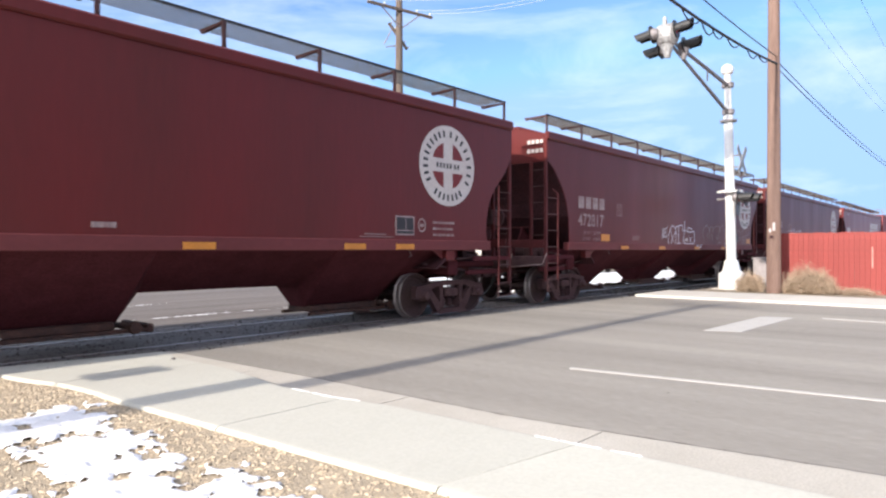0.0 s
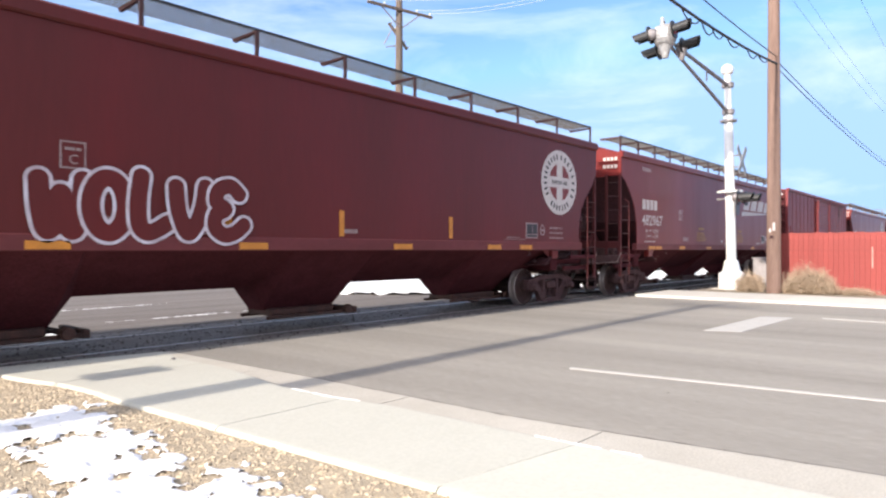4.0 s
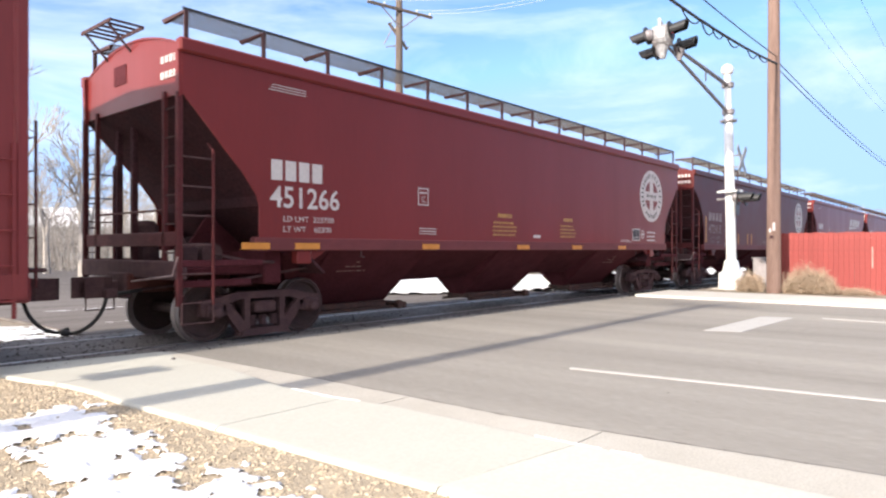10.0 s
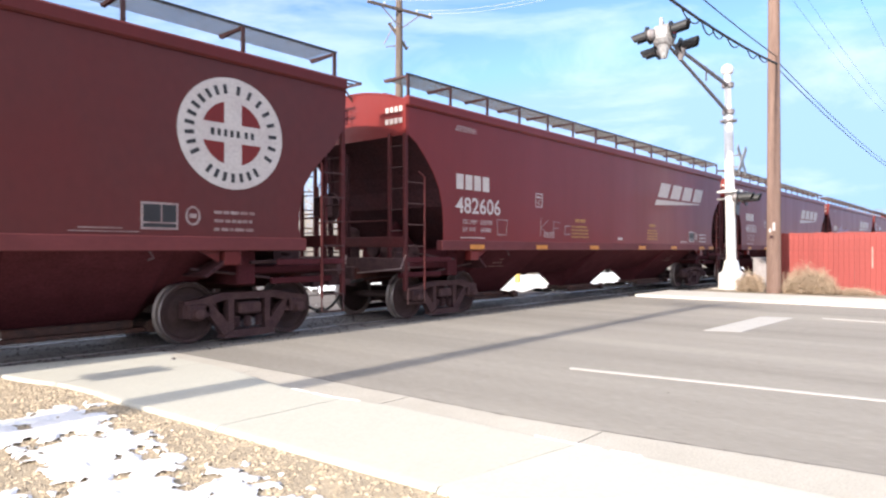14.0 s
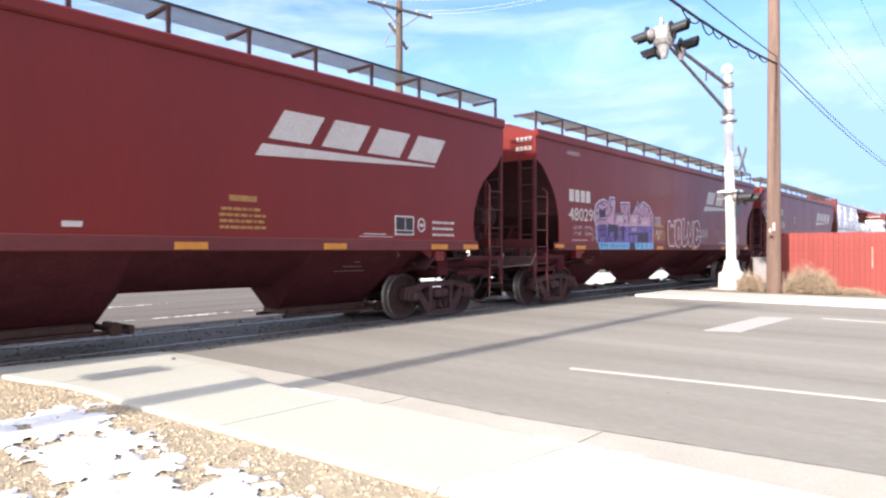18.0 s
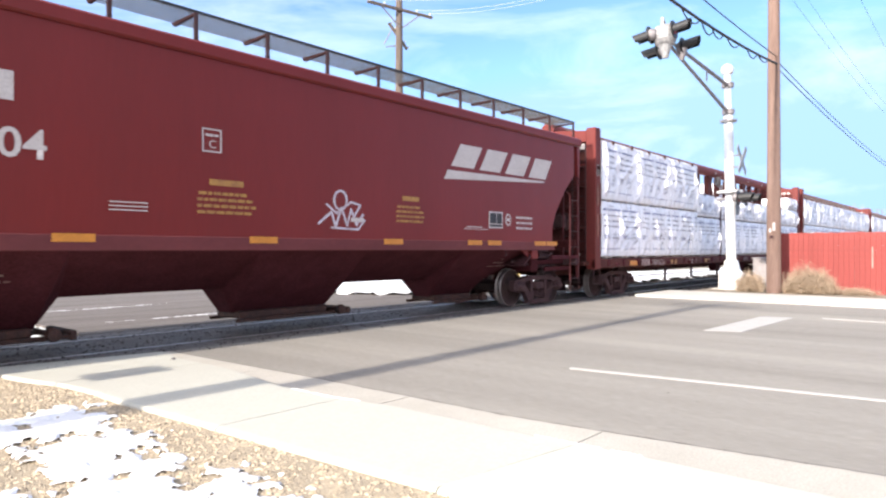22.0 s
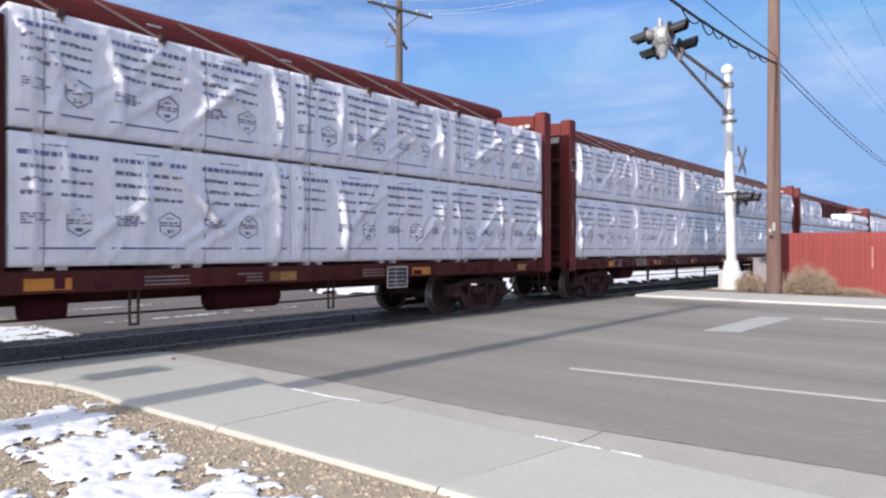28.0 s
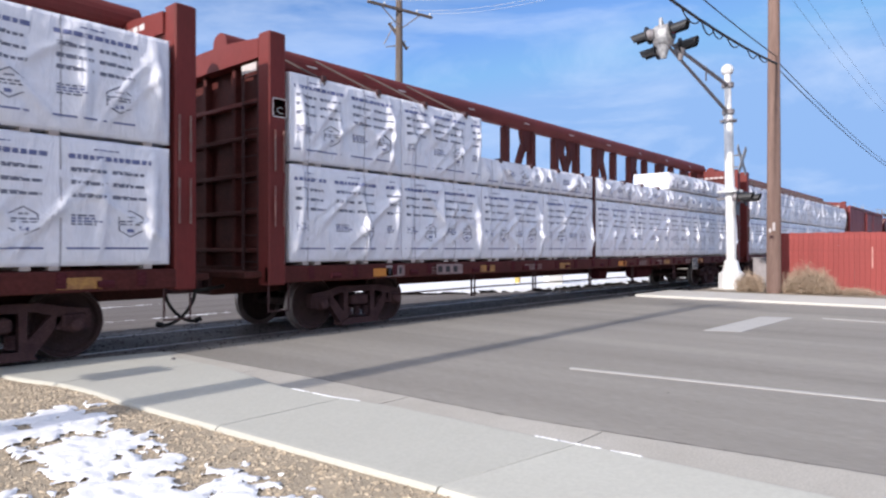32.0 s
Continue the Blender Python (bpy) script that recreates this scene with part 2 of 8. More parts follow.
MAST_GREY = surface("galvanised_arm_steel", (0.27, 0.25, 0.26), 0.5, metal=0.4, var=0.14, scale=5, bump=0.06)
HUB_GREY = surface("dull_cast_aluminium", (0.42, 0.42, 0.43), 0.55, metal=0.3, var=0.3, scale=9, fine=40, bump=0.3, tint=(0.2, 0.2, 0.21))
WIRE_PALE = surface("weathered_pale_wire", (0.55, 0.55, 0.56), 0.5, metal=0.3, bump=0.0)
LAMP_BLACK = surface("black_signal_hood", (0.022, 0.022, 0.025), 0.45, var=0.15, bump=0.03)
LENS = surface("red_signal_lens", (0.30, 0.012, 0.014), 0.15, var=0.1, bump=0.0, coat=0.5)
WIRE = surface("black_overhead_cable", (0.03, 0.03, 0.034), 0.6, bump=0.0)
WEED = surface("dry_straw_weed", (0.46, 0.355, 0.265), 0.9, var=0.15, scale=5, bump=0.0, island=0.35)
BARK = surface("grey_brown_bark", (0.36, 0.33, 0.31), 0.95, var=0.2, scale=4, bump=0.3, island=0.15)
STUCCO = surface("pale_stucco", (0.55, 0.53, 0.50), 0.9, var=0.08, scale=1.2, fine=30, bump=0.15)
CAR_WHITE = surface("white_car_paint", (0.7, 0.7, 0.7), 0.25, var=0.03, bump=0.0, coat=0.6)
CAR_DARK = surface("charcoal_car_paint", (0.05, 0.052, 0.06), 0.25, var=0.05, bump=0.0, coat=0.6)
CAR_GLASS = surface("dark_car_glass", (0.015, 0.017, 0.02), 0.08, var=0.0, bump=0.0)
CABINET = surface("pale_grey_cabinet_paint", (0.62, 0.62, 0.60), 0.5, var=0.05, bump=0.03)
HYDRANT = surface("faded_yellow_paint", (0.55, 0.40, 0.12), 0.55, var=0.1, bump=0.05)


def wrap_material(name, tone):
    """White woven plastic wrap: a slight gloss, creases at two scales."""
    m = surface(name, tone, 0.22, var=0.05, scale=1.3, fine=7, bump=0.0, tint=tuple(c * 0.86 for c in tone), spec=0.5)
    n, l = m.node_tree.nodes, m.node_tree.links
    b = n["Principled BSDF"]
    co = n.new("ShaderNodeTexCoord")
    mp = n.new("ShaderNodeMapping")
    mp.inputs["Rotation"].default_value = (0, 0.5, 0)
    mp.inputs["Scale"].default_value = (1.6, 1, 0.45)
    l.new(co.outputs["Object"], mp.inputs["Vector"])
    no = n.new("ShaderNodeTexNoise")
    no.inputs["Scale"].default_value = 2.4
    no.inputs["Detail"].default_value = 5
    no.inputs["Distortion"].default_value = 1.6
    l.new(mp.outputs["Vector"], no.inputs["Vector"])
    bp = n.new("ShaderNodeBump")
    bp.inputs["Strength"].default_value = 0.7
    bp.inputs["Distance"].default_value = 0.07
    l.new(no.outputs["Fac"], bp.inputs["Height"])
    l.new(bp.outputs["Normal"], b.inputs["Normal"])
    return m


WRAP = wrap_material("white_lumber_wrap", (0.745, 0.755, 0.835))


# ---------------------------------------------------------------- mesh tools
class Geo:
    """Vertices and faces of one mesh."""

    def __init__(self):
        self.v, self.f = [], []

    def add(self, verts, faces):
        k = len(self.v)
        self.v += [tuple(p) for p in verts]
        self.f += [tuple(i + k for i in f) for f in faces]
        return self

    def box(self, x0, x1, y0, y1, z0, z1):
        return self.add([(x0, y0, z0), (x1, y0, z0), (x1, y1, z0), (x0, y1, z0), (x0, y0, z1), (x1, y0, z1), (x1, y1, z1), (x0, y1, z1)],
                        [(0, 3, 2, 1), (4, 5, 6, 7), (0, 1, 5, 4), (1, 2, 6, 5), (2, 3, 7, 6), (3, 0, 4, 7)])

    def cbox(self, x0, x1, y0, y1, z0, z1, c=0.01):
        """A box with chamfered edges all round."""
        rings = []
        for z, k in ((z0, c), (z0 + c, 0), (z1 - c, 0), (z1, c)):
            a, b, d, e = x0 + k, x1 - k, y0 + k, y1 - k
            rings.append([(a + c, d, z), (b - c, d, z), (b, d + c, z), (b, e - c, z), (b - c, e, z), (a + c, e, z), (a, e - c, z), (a, d + c, z)])
        return self.loft(rings)

    def loft(self, rings, caps=True, closed=True):
        n, vs, fs = len(rings[0]), [], []
        for r in rings:
            vs += r
        m = n if closed else n - 1
        for k in range(len(rings) - 1):
            for i in range(m):
                j = (i + 1) % n
                fs.append((k * n + i, k * n + j, (k + 1) * n + j, (k + 1) * n + i))
        if caps:
            fs.append(tuple(reversed(range(n))))
            fs.append(tuple((len(rings) - 1) * n + i for i in range(n)))
        return self.add(vs, fs)

    def prism(self, poly, axis, a, b):
        def at(u, w, t):
            return {"x": (t, u, w), "y": (u, t, w), "z": (u, w, t)}[axis]
        return self.loft([[at(u, w, a) for u, w in poly], [at(u, w, b) for u, w in poly]])

    def cyl(self, p0, p1, r0, r1=None, n=8, caps=True):
        r1 = r0 if r1 is None else r1
        p0, p1 = Vector(p0), Vector(p1)
        d = (p1 - p0).normalized()
        s = d.orthogonal().normalized()
        t = d.cross(s)
        rings = []
        for p, r in ((p0, r0), (p1, r1)):
            rings.append([p + r * (math.cos(2 * math.pi * i / n) * s + math.sin(2 * math.pi * i / n) * t) for i in range(n)])
        return self.loft(rings, caps)

    def tube(self, path, r, n=6):
        """One continuous tube along a path."""
        path = [Vector(p) for p in path]
        ds = [(b - a).normalized() for a, b in zip(path[:-1], path[1:])]
        s = ds[0].orthogonal().normalized()
        rings = []
        for k, p in enumerate(path):
            d = (ds[max(0, k - 1)] + ds[min(k, len(ds) - 1)]).normalized()
            s = (s - d * s.dot(d)).normalized()
            t = d.cross(s)
            rings.append([p + r * (math.cos(2 * math.pi * i / n) * s + math.sin(2 * math.pi * i / n) * t) for i in range(n)])
        return self.loft(rings)

    def lathe(self, profile, centre, n=24):
        """Profile of (radius, y) turned about the y axis."""
        cx, cy, cz = centre
        rings = [[(cx + r * math.cos(2 * math.pi * i / n), cy + y, cz + r * math.sin(2 * math.pi * i / n)) for i in range(n)] for r, y in profile]
        return self.loft(rings)

    def poly(self, pts):
        return self.add(pts, [tuple(range(len(pts)))])


def mesh(name, g, material, smooth=False, tidy=True):
    me = bpy.data.meshes.new(name)
    me.from_pydata(g.v, [], g.f)
    me.materials.append(material)
    if tidy:
        bm = bmesh.new()
        bm.from_mesh(me)
        bmesh.ops.recalc_face_normals(bm, faces=bm.faces)
        bm.to_mesh(me)
        bm.free()
    if smooth:
        me.polygons.foreach_set("use_smooth", [True] * len(me.polygons))
    me.update()
    return me


def part(name, g, material, parent, label="", smooth=False, at=None, tidy=True):
    """One mesh object under a thing or under a part."""
    data = g if isinstance(g, bpy.types.Mesh) else mesh(name, g, material, smooth, tidy)
    ob = new(name, data)
    ob.parent = parent
    if at is not None:
        ob.matrix_basis = at
    if label:
        tagged(ob, label)
    return ob


def thing(name, label, category, group="", at=None, kind=""):
    ob = new(name)
    ob.empty_display_size = 0.2
    if at is not None:
        ob.matrix_basis = at
    return tagged(ob, label, category, group, kind)


def solid(name, g, material, label, category, kind="", at=None, smooth=False, tidy=True, group=""):
    ob = new(name, mesh(name, g, material, smooth, tidy))
    if at is not None:
        ob.matrix_basis = at
    return tagged(ob, label, category, group, kind)


LETTERS = {}


def lettering(text, size, bold=0.0):
    """A flat mesh of the built-in font, upright in x and z, facing -y; its base line starts at the origin."""
    if (text, size, bold) not in LETTERS:
        cu = bpy.data.curves.new("writing", 'FONT')
        cu.body, cu.size, cu.extrude = text, size, 0.0
        cu.offset = bold * size
        cu.resolution_u = 3
        tmp = bpy.data.objects.new("writing", cu)
        scene.collection.objects.link(tmp)
        dg = bpy.context.evaluated_depsgraph_get()
        dg.update()
        me = bpy.data.meshes.new_from_object(tmp.evaluated_get(dg))
        bpy.data.objects.remove(tmp)
        me.transform(Matrix.Rotation(radians(90), 4, 'X'))
        LETTERS[(text, size, bold)] = me
    return LETTERS[(text, size, bold)]


def write_on(name, text, size, material, parent, x, y, z, sx=1.0, label=""):
    me = lettering(text, size, 0.013 if size > 0.2 else 0.0).copy()
    me.transform(Matrix.Diagonal((sx * 1.056, 1, 1, 1)))
    me.materials.clear()
    me.materials.append(material)
    ob = part(name, me, material, parent, label, at=pose(x * 1.056, y, z))
    return tagged(ob, label or "line of small stencilled writing", kind="stuff")

# ---------------------------------------------------------------- ground
TRACK_Y = 10.06


def sheet(name, pts, z, material, label, category, thick=0.0, tidy=True):
    g = Geo()
    if thick:
        g.prism(pts, "z", z - thick, z)
    else:
        g.poly([(x, y, z) for x, y in pts])
    return solid(name, g, material, label, category, kind="structure", tidy=tidy)


sheet("ground", [(-900, -900), (1500, -900), (1500, 1500), (-900, 1500)], -0.06, EARTH, "dry bare winter earth reaching the horizon", "ground")
# the road: near kerb line bends slightly, far kerb is straight
NEAR_KERB = [(4.486, -14.63), (4.924, -0.941), (4.86, 0.564), (4.682, 1.985), (4.553, 3.156), (4.536, 5.685), (4.421, 8.726)]
FAR_X = 18.6
sheet("road", NEAR_KERB + [(FAR_X, 8.73), (FAR_X, -14.6)], 0.0, ASPHALT, "sun-bleached grey asphalt road up to the tracks", "road", thick=0.05)
sheet("road_beyond", [(4.4, 11.48), (FAR_X, 11.48), (FAR_X + 6, 73), (4.4, 73)], 0.0, ASPHALT_OLD, "grey asphalt road on the far side of the tracks", "road", thick=0.05)
for name, y0, y1, label in (("crossing_surface", 8.74, 9.255, "dark patched asphalt along the rails of the crossing"), ("crossing_surface_middle", 9.375, 10.745, "dark worn asphalt between the rails"),
                            ("crossing_surface_outer", 10.865, 11.47, "dark patched asphalt beyond the rails")):
    sheet(name, [(2.1, y0), (FAR_X + 0.7, y0), (FAR_X + 0.7, y1), (2.1, y1)], -0.006, PANEL, label, "road", thick=0.05)


def rail(y):
    r = thing("rail", "worn steel rail with a polished head", "rail", "rails of the track", at=pose(0, y, 0), kind="structure")
    part("rail_head", Geo().cbox(-60, 260, -0.036, 0.036, -0.028, 0.004, 0.006), RAIL_TOP, r)
    part("rail_web", Geo().box(-60, 260, -0.012, 0.012, -0.06, -0.028), RAIL, r)


rail(TRACK_Y - 0.745)
rail(TRACK_Y + 0.745)



def stones(name, region, count, size, material, label, category, z=0.0, seed=1, keep=None):
    """Loose stones as one mesh; region is (x0, x1, y0, y1)."""
    r = random.Random(seed)
    g = Geo()
    base = z
    x0, x1, y0, y1 = region
    made = 0
    while made < count:
        x, y = r.uniform(x0, x1), r.uniform(y0, y1)
        if keep and not keep(x, y):
            continue
        made += 1
        s = size * r.uniform(0.4, 1.5)
        z = base(x, y) if callable(base) else base
        a = r.uniform(0, 6.28)
        ux, uy = math.cos(a) * s, math.sin(a) * s
        h = s * r.uniform(0.4, 0.75)
        w = r.uniform(0.5, 0.8)
        pts = [(x + ux, y + uy, z), (x - uy * w, y + ux * w, z), (x - ux, y - uy, z), (x + uy * w, y - ux * w, z),
               (x + ux * 0.5 + r.uniform(-.2, .2) * s, y + uy * 0.5, z + h), (x - ux * 0.5, y - uy * 0.5 + r.uniform(-.2, .2) * s, z + h * 0.85)]
        g.add(pts, [(0, 1, 4), (1, 5, 4), (1, 2, 5), (2, 3, 5), (3, 4, 5), (3, 0, 4)])
    return solid(name, g, material, label, category, kind="stuff", tidy=False)


def along(pts, y):
    """x at y on a line of (y, x) points."""
    for (a, xa), (b, xb) in zip(pts[:-1], pts[1:]):
        if a <= y <= b:
            return xa + (xb - xa) * (y - a) / (b - a)
    return pts[0][1] if y < pts[0][0] else pts[-1][1]


def lift(y):
    """Height of the pavement: a kerb's step above the road, ramped down to the rails."""
    k = min(1.0, max(0.0, (y - 6.0) / 2.6))
    return max(0.006, 0.118 * (1 - k * k * (3 - 2 * k)))


def walk_edge(y):
    """x of the pavement's inner edge at y."""
    return along([(-12.5, 3.5), (2.301, 2.673), (4.339, 2.558), (5.773, 2.465), (7.206, 2.489), (8.511, 2.365), (9.08, 2.3)], y)


def road_edge(y):
    """x of the pavement's edge towards the road."""
    return along([(-12.5, 4.05), (1.714, 3.926), (2.462, 3.877), (3.82, 3.866), (4.47, 3.745), (5.249, 3.725), (8.44, 4.28), (8.784, 4.378)], y)


def kerb_edge(y, off=0.0):
    pts = sorted((b, a) for a, b in NEAR_KERB)
    for (a, xa), (b, xb) in zip(pts[:-1], pts[1:]):
        if a <= y <= b:
            return xa + (xb - xa) * (y - a) / (b - a) - off
    return pts[0][1] - off


def verge():
    g = Geo()
    ys = [-12.5 + 21.58 * i / 120 for i in range(121)]
    for y in ys:
        z = lift(y) - 0.034
        g.v += [(-16, y, z), (-1, y, z), (walk_edge(y) + 0.03, y, z)]
    for i in range(len(ys) - 1):
        for j in range(2):
            k = 3 * i + j
            g.f.append((k, k + 1, k + 4, k + 3))
    solid("verge", g, SOIL, "tan gravelly soil verge beside the pavement", "verge", kind="structure", tidy=False)


verge()
stones("gravel", (-1.0, 2.8, 1.0, 9.0), 25000, 0.0145, STONE, "loose tan gravel and wood chips on the verge", "gravel", z=lambda x, y: lift(y) - 0.036, seed=3,
       keep=lambda x, y: x < walk_edge(y) - 0.012 and (y < 5.7 or x > 0.2))
stones("track_ballast", (-6, 2.05, 9.1, 12.0), 2800, 0.045, BALLAST, "dark crushed stone ballast beside the track", "ballast", z=-0.05, seed=5)
stones("track_ballast", (19.4, 62, 8.4, 12.0), 4200, 0.055, BALLAST, "dark crushed stone ballast beyond the crossing", "ballast", z=-0.05, seed=6)
sheet("ballast_bed", [(-30, 9.09), (2.09, 9.09), (2.09, 11.9), (-30, 11.9)], -0.045, BALLAST, "dark ballast bed under the track", "ballast")
sheet("ballast_bed_far", [(19.32, 8.25), (260, 8.25), (260, 12.0), (19.32, 12.0)], -0.045, BALLAST, "dark ballast bed leading away from the crossing", "ballast")


# pavement slabs with recessed joints, and the gutter band along the kerb
def ragged_line(name, pts, w, material, label, seed):
    """A worn dark crack along a line on the ground, of uneven width."""
    r = random.Random(seed)
    g = Geo()
    rows = []
    for (xa, ya), (xb, yb) in zip(pts[:-1], pts[1:]):
        n = max(2, int(math.hypot(xb - xa, yb - ya) / 0.07))
        for i in range(n):
            u = i / n
            k = w * r.uniform(0.2, 1.2)
            x, y = xa + (xb - xa) * u + r.uniform(-.3, .3) * w, ya + (yb - ya) * u
            rows.append(((x - k / 2, y, 0.0045), (x + k / 2, y, 0.0045)))
    for p, q in rows:
        g.v += [p, q]
    for i in range(len(rows) - 1):
        g.f.append((2 * i, 2 * i + 1, 2 * i + 3, 2 * i + 2))
    return solid(name, g, material, label, "crack", kind="structure", tidy=False)


ragged_line("road_edge_crack", [(x + 0.004, y) for x, y in NEAR_KERB[1:]], 0.026, PANEL, "dark ragged crack between the asphalt and the gutter", 4)
stones("road_grit", (2.3, 19.2, 8.45, 11.4), 3600, 0.017, BALLAST, "loose grit and crumbled asphalt along the rails", "grit", z=-0.004, seed=15)
stones("road_grit", (4.6, 18.4, 2.0, 8.6), 140, 0.006, BALLAST, "scattered grit on the asphalt", "grit", z=0.0, seed=16)


def slab_row():
    base = thing("pavement", "pale concrete pavement with cut joints, a step above the road", "pavement", kind="structure")
    cuts = [-12.0, -9.0, -6.2, -3.45, -1.62, 0.2, 2.24, 4.345, 7.2, 8.92]
    for a, b in zip(cuts[:-1], cuts[1:]):
        n = 10
        rings = []
        for i in range(n + 1):
            y = a + 0.006 + (b - a - 0.012) * i / n
            skew = 0.09 * (1 - i / n if a == 2.24 else 0.0) + (0.09 * i / n if b == 2.24 else 0.0) + (0.16 * i / n if b == 8.92 else 0.0)
            x0, x1, z = walk_edge(y), road_edge(y), lift(y)
            yl, yr = y + skew, y - skew
            rings.append([(x0 - 0.012, yl, -0.08), (x0 - 0.006, yl, z - 0.02), (x0 + 0.014, yl, z - 0.003), (x0 + 0.05, yl, z), (x1 - 0.04, yr, z), (x1 - 0.012, yr, z - 0.006), (x1, yr, z - 0.02), (x1, yr, -0.08)])
        part("slab", Geo().loft(rings), CONCRETE, base)
    g = thing("gutter", "worn tan concrete gutter band at the road's edge", "gutter", kind="structure")
    cuts = [-12.0, -8.8, -5.5, -2.4, -0.2, 2.35, 4.3, 6.6, 8.73]
    for a, b in zip(cuts[:-1], cuts[1:]):
        ys = [a + 0.006 + (b - a - 0.012) * i / 6 for i in range(7)]
        poly = [(min(road_edge(y) + 0.004, kerb_edge(y, 0.02)), y) for y in ys] + [(kerb_edge(y, 0.004), y) for y in ys][::-1]
        part("gutter_stone", Geo().prism(poly, "z", -0.06, 0.003), GUTTER, g)


def snow_patch(name, outline, z, label, thick=0.03, seed=0, cell=0.05, rag=1.0, cap=0.13):
    """A raised sheet of old snow with a ragged edge and melted holes."""
    r = random.Random(seed)
    xs = [p[0] for p in outline]
    ys = [p[1] for p in outline]
    x0, x1, y0, y1 = min(xs), max(xs), min(ys), max(ys)

    def inside(x, y):
        c, n = False, len(outline)
        for i in range(n):
            (xa, ya), (xb, yb) = outline[i], outline[i - 1]
            if (ya > y) != (yb > y) and x < (xb - xa) * (y - ya) / (yb - ya) + xa:
                c = not c
        return c

    def depth(x, y):
        e = 9.0
        n = len(outline)
        for i in range(n):
            a, b = Vector(outline[i]), Vector(outline[i - 1])
            t = max(0, min(1, (Vector((x, y)) - a).dot(b - a) / max(1e-6, (b - a).length_squared)))
            e = min(e, (a + t * (b - a) - Vector((x, y))).length)
        e = e if inside(x, y) else -e
        k = min(1.0, cell / 0.05)
        ns = noise.noise(Vector((x * 3.1 / k ** .3, y * 3.1, seed))) * 0.11 + noise.noise(Vector((x * 8, y * 8, seed + 5))) * 0.17 + noise.noise(Vector((x * 21, y * 21, seed + 9))) * 0.11
        return min(e, cap) * 0.9 + ns * rag

    g = Geo()
    nx, ny = int((x1 - x0 + 0.4) / cell), int((y1 - y0 + 0.4) / cell)
    idx = {}
    for i in range(nx + 1):
        for j in range(ny + 1):
            x, y = x0 - 0.2 + i * cell + r.uniform(-.3, .3) * cell, y0 - 0.2 + j * cell + r.uniform(-.3, .3) * cell
            d = depth(x, y)
            if d > -0.01:
                idx[i, j] = len(g.v)
                h = thick * (1 - math.exp(-max(d, 0) * 22)) + min(0.012, thick * 0.4) * noise.noise(Vector((x * 14, y * 14, 3)))
                g.v.append((x, y, (z(x, y) if callable(z) else z) + (max(0.006, h) if d > 0.012 else -0.015)))
    for i in range(nx):
        for j in range(ny):
            q = [idx.get(k) for k in ((i, j), (i + 1, j), (i + 1, j + 1), (i, j + 1))]
            have = [k for k in q if k is not None]
            if len(have) >= 3:
                g.f.append(tuple(have))
    return solid(name, g, SNOW, label, "snow", kind="structure", smooth=True, tidy=False)


# ---------------------------------------------------------------- freight cars
HALF = 1.6          # half the width of a car
YN = -HALF          # the side towards the pavement


def wheelset_mesh(r=0.457):
    g = Geo()
    prof = [(0.06, -0.115), (0.10, -0.115), (0.13, -0.075), (r * 0.62, -0.045), (r * 0.80, -0.06), (r * 0.86, -0.11), (r * 0.968, -0.118),
            (r, -0.100), (r, 0.0), (r + 0.027, 0.02), (r + 0.027, 0.04), (r * 0.86, 0.045), (r * 0.8, 0.0), (0.13, 0.0), (0.1, 0.03), (0.06, 0.03)]
    for s in (-1, 1):
        g.lathe([(a, s * (0.75 - b)) for a, b in prof], (0, 0, 0), 28)
    g.cyl((0, -1.02, 0), (0, 1.02, 0), 0.078, n=10)
    return g


def side_frame_mesh():
    """Cast truck side frame: an arched beam with two windows, pedestals over the axle boxes."""
    g = Geo()
    top = [(-1.08, 0.57), (-1.08, 0.645), (-0.80, 0.675), (-0.50, 0.745), (0.50, 0.745), (0.80, 0.675), (1.08, 0.645), (1.08, 0.57)]
    g.prism(top + [(0.72, 0.56), (0.60, 0.59), (0.46, 0.635), (-0.46, 0.635), (-0.60, 0.59), (-0.72, 0.56)], "y", -0.08, 0.08)
    for s in (-1, 1):
        leg = [(s * 0.80, 0.58), (s * 0.655, 0.60), (s * 0.29, 0.21), (s * 0.29, 0.10), (s * 0.43, 0.09)]
        g.prism(leg, "y", -0.07, 0.07)
        g.prism([(s * 0.37, 0.16), (s * 0.275, 0.16), (s * 0.275, 0.64), (s * 0.37, 0.64)], "y", -0.075, 0.075)
        for d in (-0.17, 0.17):
            g.box(s * 0.889 + d - 0.035, s * 0.889 + d + 0.035, -0.07, 0.07, 0.40, 0.59)
    g.prism([(-0.47, 0.06), (0.47, 0.06), (0.42, 0.12), (0.30, 0.17), (-0.30, 0.17), (-0.42, 0.12)], "y", -0.11, 0.11)
    return g


SHARED = {}


def shared(key, build, material, smooth=False):
    if key not in SHARED:
        SHARED[key] = mesh(key, build(), material, smooth)
    return SHARED[key]


def rimmed(key, r):
    """A wheelset whose running faces are worn bright."""
    if key not in SHARED:
        me = shared(key, lambda: wheelset_mesh(r), WHEEL)
        me.materials.append(RIM)
        for p in me.polygons:
            if max(math.hypot(me.vertices[i].co.x, me.vertices[i].co.z) for i in p.vertices) > r * 0.99 and len(p.vertices) == 4:
                p.material_index = 1
    return SHARED[key]


BEARING = lambda: Geo().lathe([(0.0, -0.10), (0.06, -0.10), (0.085, -0.085), (0.085, 0.0), (0.11, 0.02), (0.11, 0.16)], (0, 0, 0), 12)


